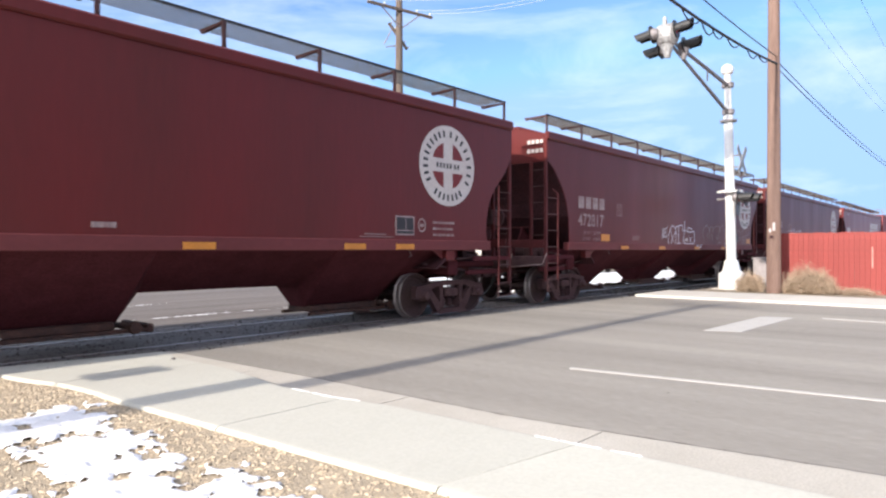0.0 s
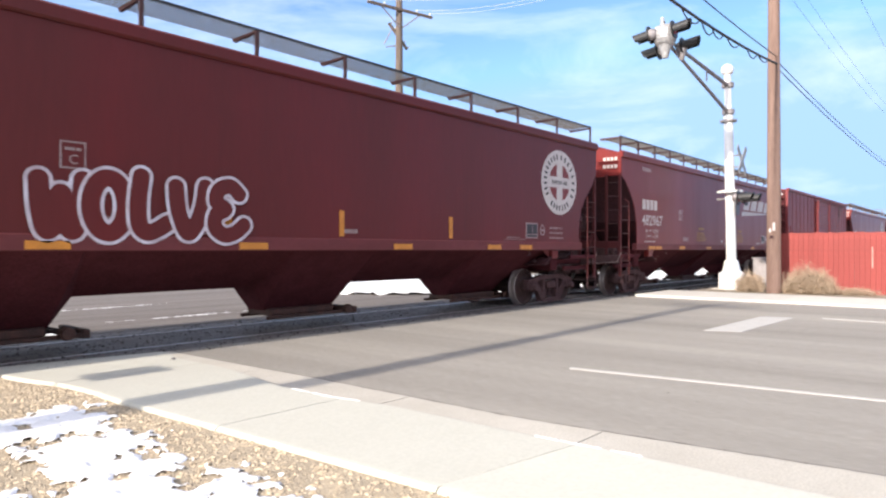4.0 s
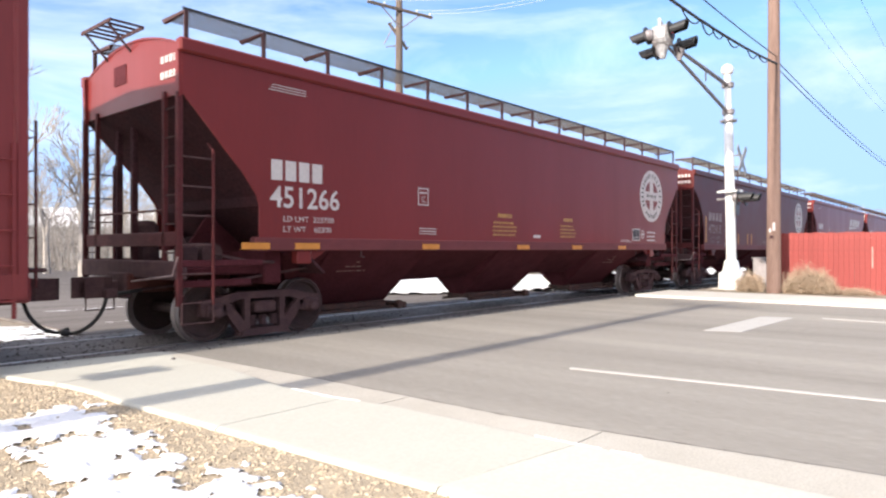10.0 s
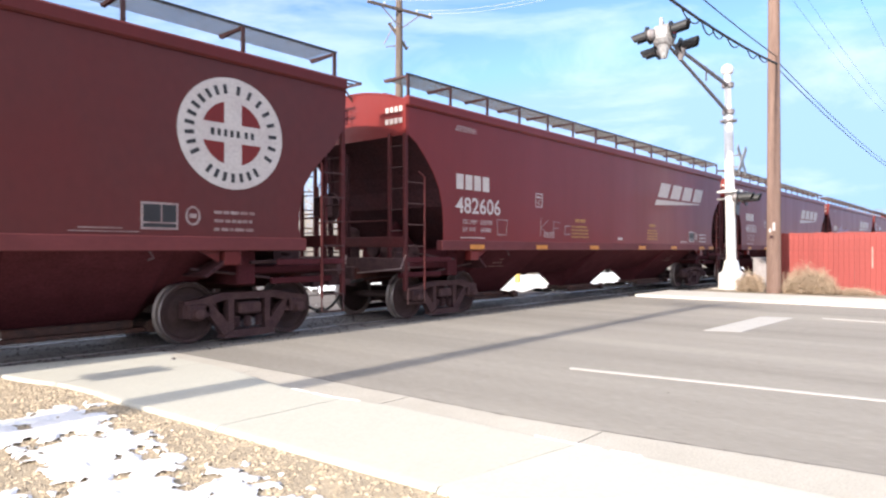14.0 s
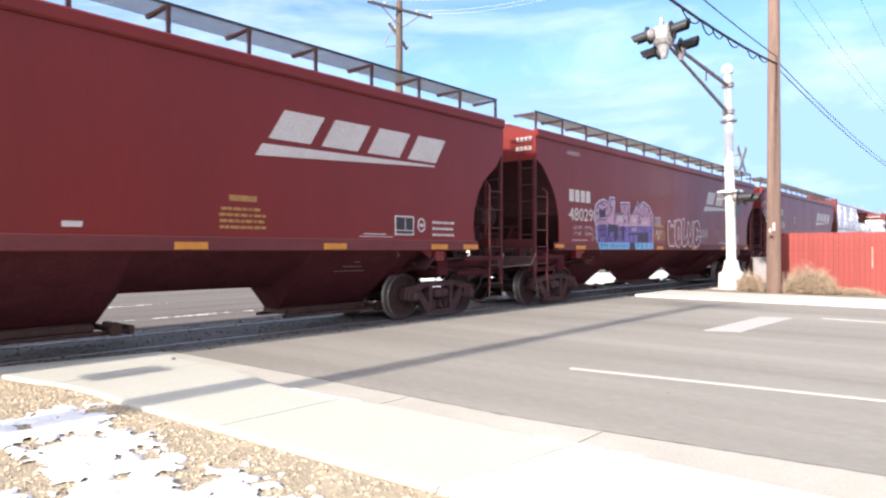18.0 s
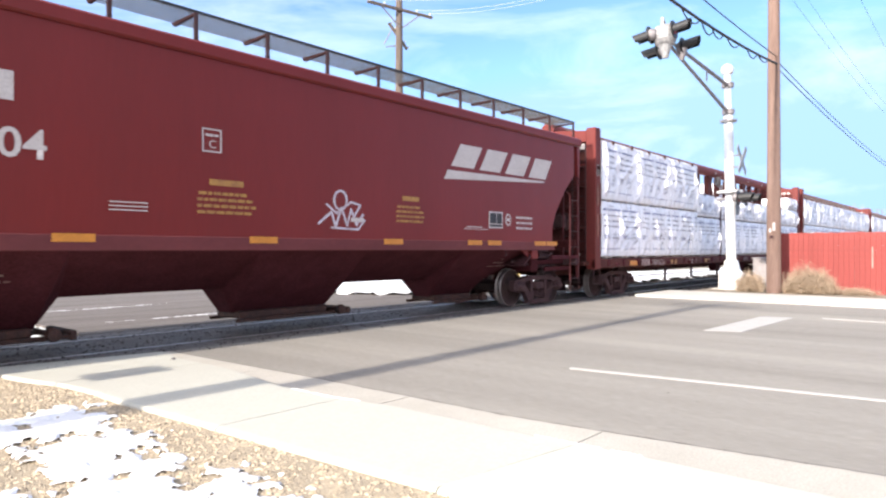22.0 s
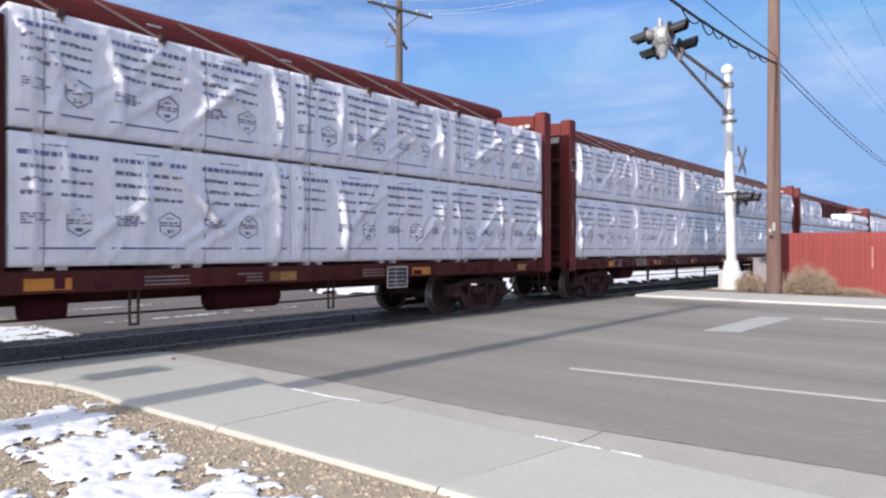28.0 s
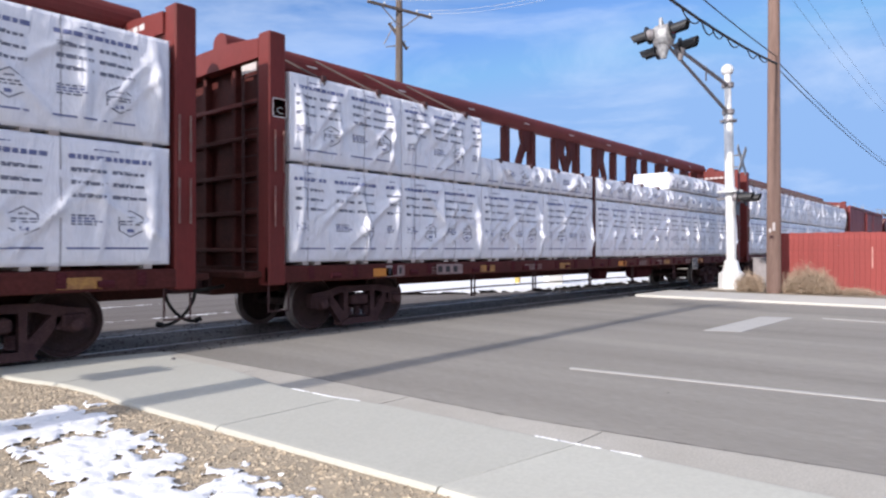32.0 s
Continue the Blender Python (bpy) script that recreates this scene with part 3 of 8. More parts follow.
def truck(parent, x, wheel_r=0.457):
    t = part("truck", shared("truck", lambda: Geo().cbox(-0.2, 0.2, -1.13, 1.13, 0.40, 0.585, 0.03), CAST), CAST, parent, at=pose(x, 0, 0))
    for s in (-1, 1):
        part("side_frame", shared("side_frame", side_frame_mesh, CAST), CAST, t, at=pose(0, s * 1.02, 0))
        for k in (-0.2, 0.0, 0.2):
            part("spring", shared("spring", spring, CAST), CAST, t, at=pose(k, s * 1.02, 0.29, 90, 0, 0))
        for e in (-1, 1):
            part("axle_box", shared("axle_box", lambda: Geo().cbox(-0.14, 0.14, -0.11, 0.11, -0.08, 0.14, 0.02), CAST), CAST, t, at=pose(e * 0.889, s * 1.02, wheel_r))
            b = part("bearing_cap", shared("bearing_cap", BEARING, CAST, True), CAST, t, at=pose(e * 0.889, s * 1.13, wheel_r, 0, 0, 0 if s < 0 else 180))
    for e in (-1, 1):
        part("brake_beam", shared("brake_beam", lambda: Geo().cbox(-0.05, 0.05, -0.75, 0.75, 0.28, 0.40, 0.012), CAST), CAST, t, at=pose(e * 0.36, 0, 0))
        for y in (-0.75, 0.75):
            part("brake_shoe", shared("brake_shoe", lambda: Geo().prism([(0.0, 0.24), (0.055, 0.24), (0.03, 0.40), (0.04, 0.56), (-0.02, 0.56), (-0.03, 0.40)], "y", -0.045, 0.045), CAST), CAST, t, at=pose(e * 0.385, y, 0, 0, 0, 0 if e > 0 else 180))
        key = "wheelset_%d" % round(wheel_r * 1000)
        part("wheelset", rimmed(key, wheel_r), None, t, at=pose(e * 0.889, 0, wheel_r))
    return t


def spring():
    return Geo().lathe([(0.075 if (i // 2) % 2 == 0 else 0.05, -0.09 + 0.018 * (i // 2) + (0.002 if i % 2 else 0.0)) for i in range(1, 20)], (0, 0, 0), 9)


def coupler_mesh():
    g = Geo()
    g.cbox(-0.62, 0.5, -0.09, 0.09, 0.76, 0.94, 0.02)
    g.prism([(-0.62, -0.14), (-0.36, -0.17), (-0.22, -0.09), (-0.22, 0.09), (-0.40, 0.17), (-0.66, 0.13), (-0.74, 0.03), (-0.58, 0.0)], "z", 0.70, 1.0)
    g.cbox(-0.14, -0.02, -0.3, 0.3, 0.68, 1.06, 0.02)
    return g


def hose_mesh():
    g = Geo()
    path = []
    for i in range(11):
        a = i / 10 * math.pi / 2
        path.append((-0.40 - 0.42 * (1 - math.cos(a)), -0.33 + 0.2 * math.sin(a), 0.74 - 0.52 * math.sin(a) ** 0.9))
    g.tube(path, 0.028, 7)
    g.cyl((-0.42, -0.33, 0.74), (0.1, -0.33, 0.80), 0.03, n=8)
    g.cyl(path[-1], (path[-1][0] - 0.1, path[-1][1], path[-1][2] + 0.03), 0.042, n=8)
    return g


def draft_gear(parent, length, pull=0.0):
    """Couplers and air hoses at both ends."""
    for s in (-1, 1):
        x = (-pull if s < 0 else length + pull)
        turn = 0 if s < 0 else 180
        part("coupler", shared("coupler", coupler_mesh, CAST), CAST, parent, at=pose(x, 0, 0, 0, 0, turn))
        part("air_hose", shared("air_hose", hose_mesh, RUBBER, True), RUBBER, parent, at=pose(x, 0, 0, 0, 0, turn))


def ladder(parent, x0, x1, y, z0, z1, n, material, axis="x"):
    """Two stiles with rungs; along x on a side, along y on an end."""
    g = Geo()
    w = 0.022
    for k in (x0, x1):
        if axis == "x":
            g.box(k - w, k + w, y - 0.012, y + 0.012, z0, z1)
        else:
            g.box(y - 0.012, y + 0.012, k - w, k + w, z0, z1)
    st = part("ladder", g, material, parent)
    key = "rung%.2f%s" % (x1 - x0, axis)
    for i in range(n):
        z = z0 + (z1 - z0) * (i + 0.5) / n
        data = shared(key, lambda: Geo().cyl((0, 0, 0), ((x1 - x0, 0, 0) if axis == "x" else (0, x1 - x0, 0)), 0.011, n=6), material)
        part("rung", data, material, st, at=pose(x0, y - 0.03, z) if axis == "x" else pose(y - 0.03, x0, z))
    return st


def arch(y, eave, peak, half=1.55):
    return eave + (peak - eave) * max(0.0, math.cos(y / half * math.pi / 2)) ** 0.85


# outlines of the side sheet's end: (distance from the end, height)
ROUND_END = [(0.063, 4.12), (0.063, 3.55), (0.30, 3.41), (0.52, 3.2), (0.78, 2.9), (0.95, 2.6), (1.05, 2.25), (1.08, 1.9), (1.08, 1.56)]
ROUND_TAIL = [(0.063, 4.12), (0.063, 3.5), (0.28, 3.2), (0.71, 2.88), (0.93, 2.56), (1.05, 2.22), (1.09, 1.89), (1.04, 1.56)]
OLD_TAIL = [(0.063, 4.12), (0.063, 3.42), (0.27, 3.1), (0.67, 2.7), (0.87, 2.4), (0.96, 2.05), (0.98, 1.75), (0.92, 1.56)]
STEEP_END = [(0.063, 4.12), (0.063, 3.52), (0.528, 3.02), (1.003, 2.5), (1.225, 2.2), (1.267, 2.05), (1.267, 1.56)]
STEEP_TAIL = [(0.063, 4.12), (0.063, 3.47), (0.48, 3.0), (0.92, 2.5), (1.10, 2.2), (1.13, 2.05), (1.13, 1.56)]
SQUARE_END = [(0.317, 4.12), (0.317, 3.3), (0.792, 2.85), (1.214, 2.3), (1.373, 1.95), (1.373, 1.56)]


def hopper(paint, length, end, label, gap=5.2, span=2.65, walk_step=1.6, tail=None, bolster=1.72):
    """A three-bay covered hopper car; x from 0 at its leading end to length."""
    c = thing("hopper_car", label, "hopper car", "cars of the train")
    L = length
    tail = tail or end
    for s in (-1, 1):
        outline = end + [(L - x, z) for x, z in reversed(tail)]
        part("side_sheet", Geo().prism(outline, "y", s * HALF, s * (HALF - 0.02)), paint, c)
        g = Geo().cbox(0.0, L, min(s * 1.66, s * 1.52), max(s * 1.66, s * 1.52), 4.07, 4.27, 0.03)
        part("top_chord", g, paint, c)
        g = Geo().cbox(end[-1][0] - 0.08, L - tail[-1][0] + 0.08, min(s * 1.625, s * 1.48), max(s * 1.625, s * 1.48), 1.38, 1.58, 0.012)
        part("side_sill", g, SILL_DUST, c)
        # walkway beside the hatches: grating on brackets
        y0, y1 = sorted((s * 1.50, s * 0.86))
        g = Geo()
        for y in [y0 + (y1 - y0) * k / 8 for k in range(9)]:
            g.box(0.16, L - 0.16, y - 0.0035, y + 0.0035, 4.694, 4.708)
        n = int((L - 0.4) / 0.045)
        for i in range(n):
            x = 0.2 + i * 0.045
            g.box(x - 0.005, x + 0.005, y0, y1, 4.697, 4.704)
        part("roof_walk", shared("roof_walk%.1f%d" % (L, s), lambda: g, GALV), GALV, c, "steel grating walkway along the roof edge")
        g = Geo().box(0.12, L - 0.12, s * 1.5 - 0.008, s * 1.5 + 0.008, 4.685, 4.725)
        part("walk_edge", g, BLACK, c)
        k = int((L - 0.3) / walk_step)
        data = shared("walk_bracket%d" % s, lambda: Geo().box(-0.03, 0.03, s * 1.5 - 0.015, s * 1.5 + 0.015, 4.25, 4.69).prism([(s * 1.5, 4.69), (s * 1.5, 4.66), (s * 0.9, 4.63), (s * 0.86, 4.69)], "x", -0.025, 0.025), CAST)
        for i in range(k + 1):
            part("walk_bracket", data, CAST, c, at=pose(0.17 + i * (L - 0.34) / k, 0, 0))
    # arched roof, hatch coaming, end sheets and sloped floors
    ys = [-1.56 + 3.12 * i / 12 for i in range(13)]
    rings = [[(x, y, arch(y, 4.2, 4.52)) for y in ys] + [(x, y, arch(y, 4.2, 4.52) - 0.03) for y in reversed(ys)] for x in (0.05, L - 0.05)]
    part("roof", Geo().loft(rings), paint, c)
    part("hatch_cover", Geo().cbox(0.7, L - 0.7, -0.33, 0.33, 4.52, 4.64, 0.03), paint, c)
    for s in (-1, 1):
        X = (lambda d: d) if s < 0 else (lambda d: L - d)
        shape = end if s < 0 else tail
        e0 = shape[0][0]
        low = [z for x, z in shape if x == e0][-1]
        ring = [(y, arch(y, 4.2, 4.52) - 0.02) for y in ys] + [(1.56, low), (-1.56, low)]
        a, b = sorted((X(e0), X(e0 + 0.03)))
        part("end_sheet", Geo().prism(ring, "x", a, b), paint, c)
        prof = [(x, z) for x, z in shape if z <= low] + [(2.4, 1.32)]
        prof = [p for p in prof if p[1] > 1.9] + [(2.5, 1.0)]
        rings = [[(X(x + 0.02), y, z) for x, z in prof] + [(X(x + 0.06), y, z + 0.03) for x, z in reversed(prof)] for y in (-1.56, 1.56)]
        part("slope_sheet", Geo().loft(rings), END_SHADE, c)
        a, b = sorted((X(0.0), X(1.75)))
        part("end_platform", Geo().cbox(a, b, -1.2, 1.2, 1.02, 1.14, 0.02), GRIME_SHADE, c)
        # air brake gear and pipes on and below the platform
        part("brake_pipe", Geo().tube([(X(0.05), -0.33, 0.80), (X(0.45), -0.40, 0.84), (X(0.8), -0.95, 0.90), (X(1.3), -1.22, 0.96), (X(2.6), -1.24, 1.12)], 0.022), CAST, c)
        part("angle_cock", Geo().cbox(min(X(-0.44), X(-0.26)), max(X(-0.44), X(-0.26)), -0.39, -0.27, 0.70, 0.84, 0.02), CAST, c)
        part("brake_valve", Geo().cbox(min(X(0.42), X(0.70)), max(X(0.42), X(0.70)), -0.92, -0.62, 1.14, 1.46, 0.04), CAST, c)
        part("brake_cylinder", Geo().cyl((X(0.86), -1.0, 1.33), (X(0.86), -0.2, 1.33), 0.17, n=14), CAST, c)
        part("cylinder_lever", Geo().tube([(X(0.86), -1.0, 1.33), (X(0.86), -1.28, 1.30), (X(1.25), -1.36, 1.22), (X(1.7), -1.36, 1.2)], 0.026), CAST, c)
        part("platform_rail", Geo().cbox(min(X(0.1), X(1.3)), max(X(0.1), X(1.3)), -1.36, -1.28, 0.86, 0.96, 0.012), GRIME_SHADE, c)
        for t in (-1, 1):
            part("jacking_pad", Geo().cbox(min(X(1.98), X(2.26)), max(X(1.98), X(2.26)), t * 1.5 - 0.08, t * 1.5 + 0.08, 1.17, 1.385, 0.015), paint, c)
            part("sill_brace", Geo().prism([(X(2.3), 1.385), (X(2.62), 1.385), (X(2.3), 1.2)], "y", t * 1.5 - 0.012, t * 1.5 + 0.012), paint, c)
            part("pulling_lug", Geo().tube([(X(3.35), t * 1.56, 1.40), (X(3.30), t * 1.60, 1.28), (X(3.38), t * 1.60, 1.26)], 0.018), CAST, c)
        for y in (0.38, 0.92):
            part("end_stanchion", Geo().cbox(min(X(0.27), X(0.36)), max(X(0.27), X(0.36)), y - 0.05, y + 0.05, 1.14, low - 0.17, 0.012), END_SHADE, c)
        part("air_reservoir", Geo().lathe([(0.0, -0.52), (0.12, -0.50), (0.19, -0.42), (0.19, 0.42), (0.12, 0.50), (0.0, 0.52)], (0, 0, 0), 14), CAST, c, at=pose(X(0.62), 0.62, 1.36, 90))
        # framed inspection panel on the end sheet
        part("end_panel", Geo().cbox(min(X(e0 - 0.012), X(e0)), max(X(e0 - 0.012), X(e0)), 0.08, 0.50, 3.92, 4.22, 0.004), GRIME_SHADE, c)
        a, b = sorted((X(-0.02), X(0.16)))
        part("end_sill", Geo().cbox(a, b, -1.57, 1.57, 0.98, 1.24, 0.02), CAST, c)
        a, b = sorted((X(1.56), X(1.88)))
        part("body_bolster", Geo().cbox(a, b, -1.3, 1.3, 0.86, 1.38, 0.02), GRIME_SHADE, c)
        part("shear_plate", Geo().prism([(X(0.75), 1.1), (X(1.9), 1.1), (X(1.95), 1.75), (X(1.5), 2.2)], "y", -0.03, 0.03), GRIME_SHADE, c)
        for t in (-1, 1):
            y = t * 1.55
            a, b = sorted((X(0.0), X(0.085)))
            part("corner_gusset", Geo().prism([(X(0.0), 4.2), (X(0.16), 4.2), (X(0.085), low), (X(0.02), low - 0.06)], "y", y - 0.045, y + 0.045), paint, c)
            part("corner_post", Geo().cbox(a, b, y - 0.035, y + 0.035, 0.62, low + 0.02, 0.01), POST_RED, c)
            a, b = sorted((X(0.03), X(1.35)))
            part("side_step_rail", Geo().cbox(a, b, y - 0.03, y + 0.03, 1.16, 1.25, 0.01), GRIME_SHADE, c)
            g = Geo()
            x = X(0.52)
            g.cyl((x, t * 1.6, 0.62), (x, t * 1.6, 2.78), 0.024, n=6)
            g.tube([(x, t * 1.6, 2.78), (x, t * 1.45, 2.9)], 0.02)
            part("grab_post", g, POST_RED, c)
            for i in range(6):
                z = 0.66 + i * 0.40
                data = shared("grab_iron", lambda: Geo().cyl((0, 0, 0), (0.46, 0, 0), 0.013, n=6), CAST)
                part("grab_iron", data, CAST, c, at=pose(min(X(0.06), X(0.52)), t * 1.6, z))
            part("sill_step", shared("sill_step", lambda: Geo().tube([(0, 0, 0.27), (0, 0, 0), (0.46, 0, 0), (0.46, 0, 0.27)], 0.016), CAST), CAST, c, at=pose(min(X(0.06), X(0.52)), t * 1.6, 0.38))
        a, b = sorted((X(0.03), X(0.11)))
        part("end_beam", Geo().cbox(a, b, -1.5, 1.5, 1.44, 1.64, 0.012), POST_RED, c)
        part("uncoupling_lever", Geo().tube([(X(-0.05), -0.2, 0.92), (X(-0.05), -1.3, 1.02), (X(-0.03), -1.5, 1.04), (X(0.0), -1.6, 1.3)], 0.014), LETTER_OLD, c, "thin pale uncoupling lever")
        # end ladder and rails
        for y in (-1.12, 1.12):
            g = Geo().box(X(0.06) - 0.03, X(0.06) + 0.03, y - 0.03, y + 0.03, 1.1, 3.6)
            part("end_post", g, POST_RED, c)
        for i in range(6):
            z = 1.35 + i * 0.40
            data = shared("end_rung", lambda: Geo().cyl((0, 0, 0), (0, 0.44, 0), 0.013, n=6), CAST)
            part("end_rung", data, CAST, c, at=pose(X(0.06), -1.55, z))
            part("end_rung", data, CAST, c, at=pose(X(0.06), 1.11, z))
        g = Geo().tube([(X(0.06), -1.1, 1.95), (X(0.06), 1.1, 1.95)], 0.016)
        part("end_handrail", g, POST_RED, c)
        # crossover step between the roof walks
        g = Geo()
        for x in (X(-0.28), X(0.2)):
            g.box(x - 0.012, x + 0.012, -0.32, 0.72, 4.65, 4.70)
        for y in (-0.2, 0.6):
            g.tube([(X(-0.26), y, 4.65), (X(0.07), y, 4.3)], 0.02)
        step = part("crossover_step", g, CAST, c, "dark crossover platform over the roof's end", at=pose(0, 0.15, 0.07))
        for i in range(6):
            part("slat", shared("crossover_slat", lambda: Geo().box(0.0, 0.48, -0.012, 0.012, 4.67, 4.70), CAST), CAST, step, at=pose(min(X(-0.28), X(0.2)), -0.3 + i * 0.2, 0))
        truck(c, X(bolster if s < 0 else bolster - 0.19))
    # brake gear on the trailing end
    g = Geo().lathe([(0.22, -0.02), (0.26, -0.02), (0.26, 0.02), (0.22, 0.02)], (0, 0, 0), 20)
    for i in range(4):
        a = i * math.pi / 2
        g.cyl((0, 0, 0), (0.24 * math.cos(a), 0, 0.24 * math.sin(a)), 0.014, n=5)
    part("brake_wheel", g, CAST, c, at=pose(L + 0.16, -1.0, 2.14, 0, 0, 90))
    part("brake_housing", Geo().cbox(L - 0.12, L + 0.12, -1.14, -0.86, 1.96, 2.32, 0.03), CAST, c)
    part("centre_sill", Geo().cbox(-0.1, L + 0.1, -0.33, 0.33, 0.76, 1.04, 0.02), DECK_RUST, c)
    part("air_reservoir", Geo().cyl((1.15, 0.5, 1.42), (2.0, 0.5, 1.42), 0.2, n=14), CAST, c, smooth=False)
    # three bays: their narrow feet hang under the middle, the sheets between rise to low peaks
    k = gap
    half = [(end[-1][0] + 0.7, 1.25), (2.75, 0.55), (2.95, 0.34), (k, 0.34), (k + 0.25, 0.75), (k + span - 0.25, 0.76), (k + span, 0.34), (L / 2, 0.34)]
    turned = [(L - x, z) for x, z in reversed(half)]
    m = k + span / 2
    for pts in (half[:5] + [(m, 0.76)], [(m, 0.76)] + half[5:] + turned[1:3] + [(L - m, 0.76)], [(L - m, 0.76)] + turned[3:]):
        g = Geo()
        rings = []
        for x, z in pts:
            w = 0.2 + (z - 0.34) * 0.34 if z < 1.0 else 1.2
            rings.append([(x, -1.5, 1.42), (x, -w, z), (x, w, z), (x, 1.5, 1.42)])
        g.loft(rings)
        part("hopper_bay", g, GRIME_SHADE, c)
    for x0, x1 in ((3.0, k - 0.06), (k + span + 0.07, L - k - span - 0.07), (L - k + 0.06, L - 3.0)):
        gate = part("outlet_gate", Geo().cbox(x0, x1, -0.36, 0.36, 0.24, 0.36, 0.02), GATE_RUST, c)
        for y in (-0.4, 0.4):
            part("gate_rail", Geo().cbox(x0 - 0.1, x1 + 0.5, y - 0.04, y + 0.04, 0.19, 0.25, 0.012), GATE_RUST, gate)
        part("gate_shaft", Geo().cyl((x1 + 0.2, -0.55, 0.27), (x1 + 0.2, 0.55, 0.27), 0.045, n=8), GATE_RUST, gate)
        for y in (-0.52, 0.52):
            part("shaft_socket", Geo().lathe([(0.0, -0.07), (0.085, -0.06), (0.1, 0.0), (0.085, 0.06), (0.0, 0.07)], (x1 + 0.2, y, 0.27), 10), GATE_RUST, gate)
        part("gate_stop", Geo().cbox(x1 + 0.42, x1 + 0.52, -0.45, 0.45, 0.17, 0.3, 0.015), GATE_RUST, gate)
    draft_gear(c, L)
    return c


def boxcar(paint, L, label):
    """A fifty-foot boxcar with a sliding door; ribbed ends, posts on the sides."""
    c = thing("boxcar", label, "boxcar", "cars of the train")
    top, bot = 4.50, 0.98
    d0, d1 = 6.55, 9.77
    for s in (-1, 1):
        y0, y1 = sorted((s * 1.56, s * 1.53))
        part("side_wall", Geo().box(0.0, L, y0, y1, bot, top), paint, c)
        y0, y1 = sorted((s * 1.60, s * 1.50))
        part("roof_rail", Geo().cbox(0.0, L, y0 - 0.03 if s < 0 else y0, y1 if s < 0 else y1 + 0.03, top - 0.12, top + 0.04, 0.02), paint, c)
        part("side_sill", Geo().prism([(0.0, 1.12), (0.0, 0.84), (2.9, 0.84), (3.4, 0.80), (d0 - 0.9, 0.80), (d0, 0.76), (d1, 0.76), (d1 + 0.9, 0.80), (L - 3.4, 0.8), (L - 2.9, 0.84), (L, 0.84), (L, 1.12)], "y", y0, y1), paint, c)
        posts = [0.06, 1.01, 1.86, 2.76, 3.62, 4.52, 5.41, 6.28] + [10.14, 10.88, 11.72, 12.67, 13.62, 14.52, 15.31, L - 0.06]
        for x in posts:
            pr = shared("side_post%d" % s, lambda: Geo().cbox(-0.055, 0.055, min(s * 1.578, s * 1.55), max(s * 1.578, s * 1.55), 1.1, top - 0.1, 0.008), paint)
            part("side_post", pr, paint, c, at=pose(x, 0, 0))
        # the door with its bars and rods
        y0, y1 = sorted((s * 1.655, s * 1.60))
        door = part("door", Geo().cbox(d0, d1, y0, y1, 1.08, 4.22, 0.015), paint, c)
        for i in range(6):
            z = 1.40 + i * 0.52
            part("door_rib", shared("door_rib%d" % s, lambda: Geo().prism([(s * 1.655, -0.05), (s * 1.68, -0.03), (s * 1.68, 0.03), (s * 1.655, 0.05)], "x", d0 + 0.06, d1 - 0.06), paint), paint, door, at=pose(0, 0, z))
        for x in (d0 + 0.05, d1 - 0.05):
            part("door_post", Geo().cyl((x, s * 1.69, 1.0), (x, s * 1.69, 4.26), 0.028, n=8), paint, door)
        part("door_handle", Geo().cbox(d0 + 0.1, d0 + 0.55, min(s * 1.70, s * 1.68), max(s * 1.70, s * 1.68), 1.98, 2.04, 0.01), paint, door)
        for z in (1.42, 2.05, 3.52):
            part("door_hinge", Geo().cbox(d0 - 0.10, d0 + 0.16, min(s * 1.73, s * 1.66), max(s * 1.73, s * 1.66), z, z + 0.17, 0.012), paint, door)
        part("door_lock_bar", Geo().cyl((d0 + 0.2, s * 1.70, 1.86), (d1 - 0.2, s * 1.70, 1.86), 0.022, n=6), paint, door)
        part("lower_door_track", Geo().cbox(d0 - 0.1, L - 1.4, min(s * 1.72, s * 1.58), max(s * 1.72, s * 1.58), 1.0, 1.06, 0.012), paint, c)
        part("upper_door_track", Geo().cbox(d0 - 0.1, L - 1.4, min(s * 1.70, s * 1.58), max(s * 1.70, s * 1.58), 4.24, 4.29, 0.012), paint, c)
    ys = [-1.56 + 3.12 * i / 8 for i in range(9)]
    part("roof", Geo().loft([[(x, y, 4.46 + 0.1 * (1 - abs(y) / 1.56)) for y in ys] + [(x, y, 4.42 + 0.1 * (1 - abs(y) / 1.56)) for y in reversed(ys)] for x in (0.0, L)]), paint, c)
    for i in range(14):
        part("roof_rib", shared("roof_rib", lambda: Geo().loft([[(x, y, 4.48 + 0.1 * (1 - abs(y) / 1.56)) for x in (-0.03, 0.03)] + [(x, y, 4.52 + 0.1 * (1 - abs(y) / 1.56)) for x in (0.03, -0.03)] for y in (-1.5, 0, 1.5)]), paint), paint, c, at=pose(0.6 + i * (L - 1.2) / 13, 0, 0))
    for s in (-1, 1):
        X = (lambda d: d) if s < 0 else (lambda d: L - d)
        a, b = sorted((X(0.02), X(0.06)))
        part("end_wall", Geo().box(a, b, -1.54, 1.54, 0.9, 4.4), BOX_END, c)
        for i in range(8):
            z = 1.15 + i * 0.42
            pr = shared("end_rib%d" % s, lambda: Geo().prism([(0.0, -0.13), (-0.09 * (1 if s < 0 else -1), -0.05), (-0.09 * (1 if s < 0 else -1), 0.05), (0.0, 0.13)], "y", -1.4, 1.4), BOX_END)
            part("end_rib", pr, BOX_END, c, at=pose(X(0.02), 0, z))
        a, b = sorted((X(-0.03), X(0.09)))
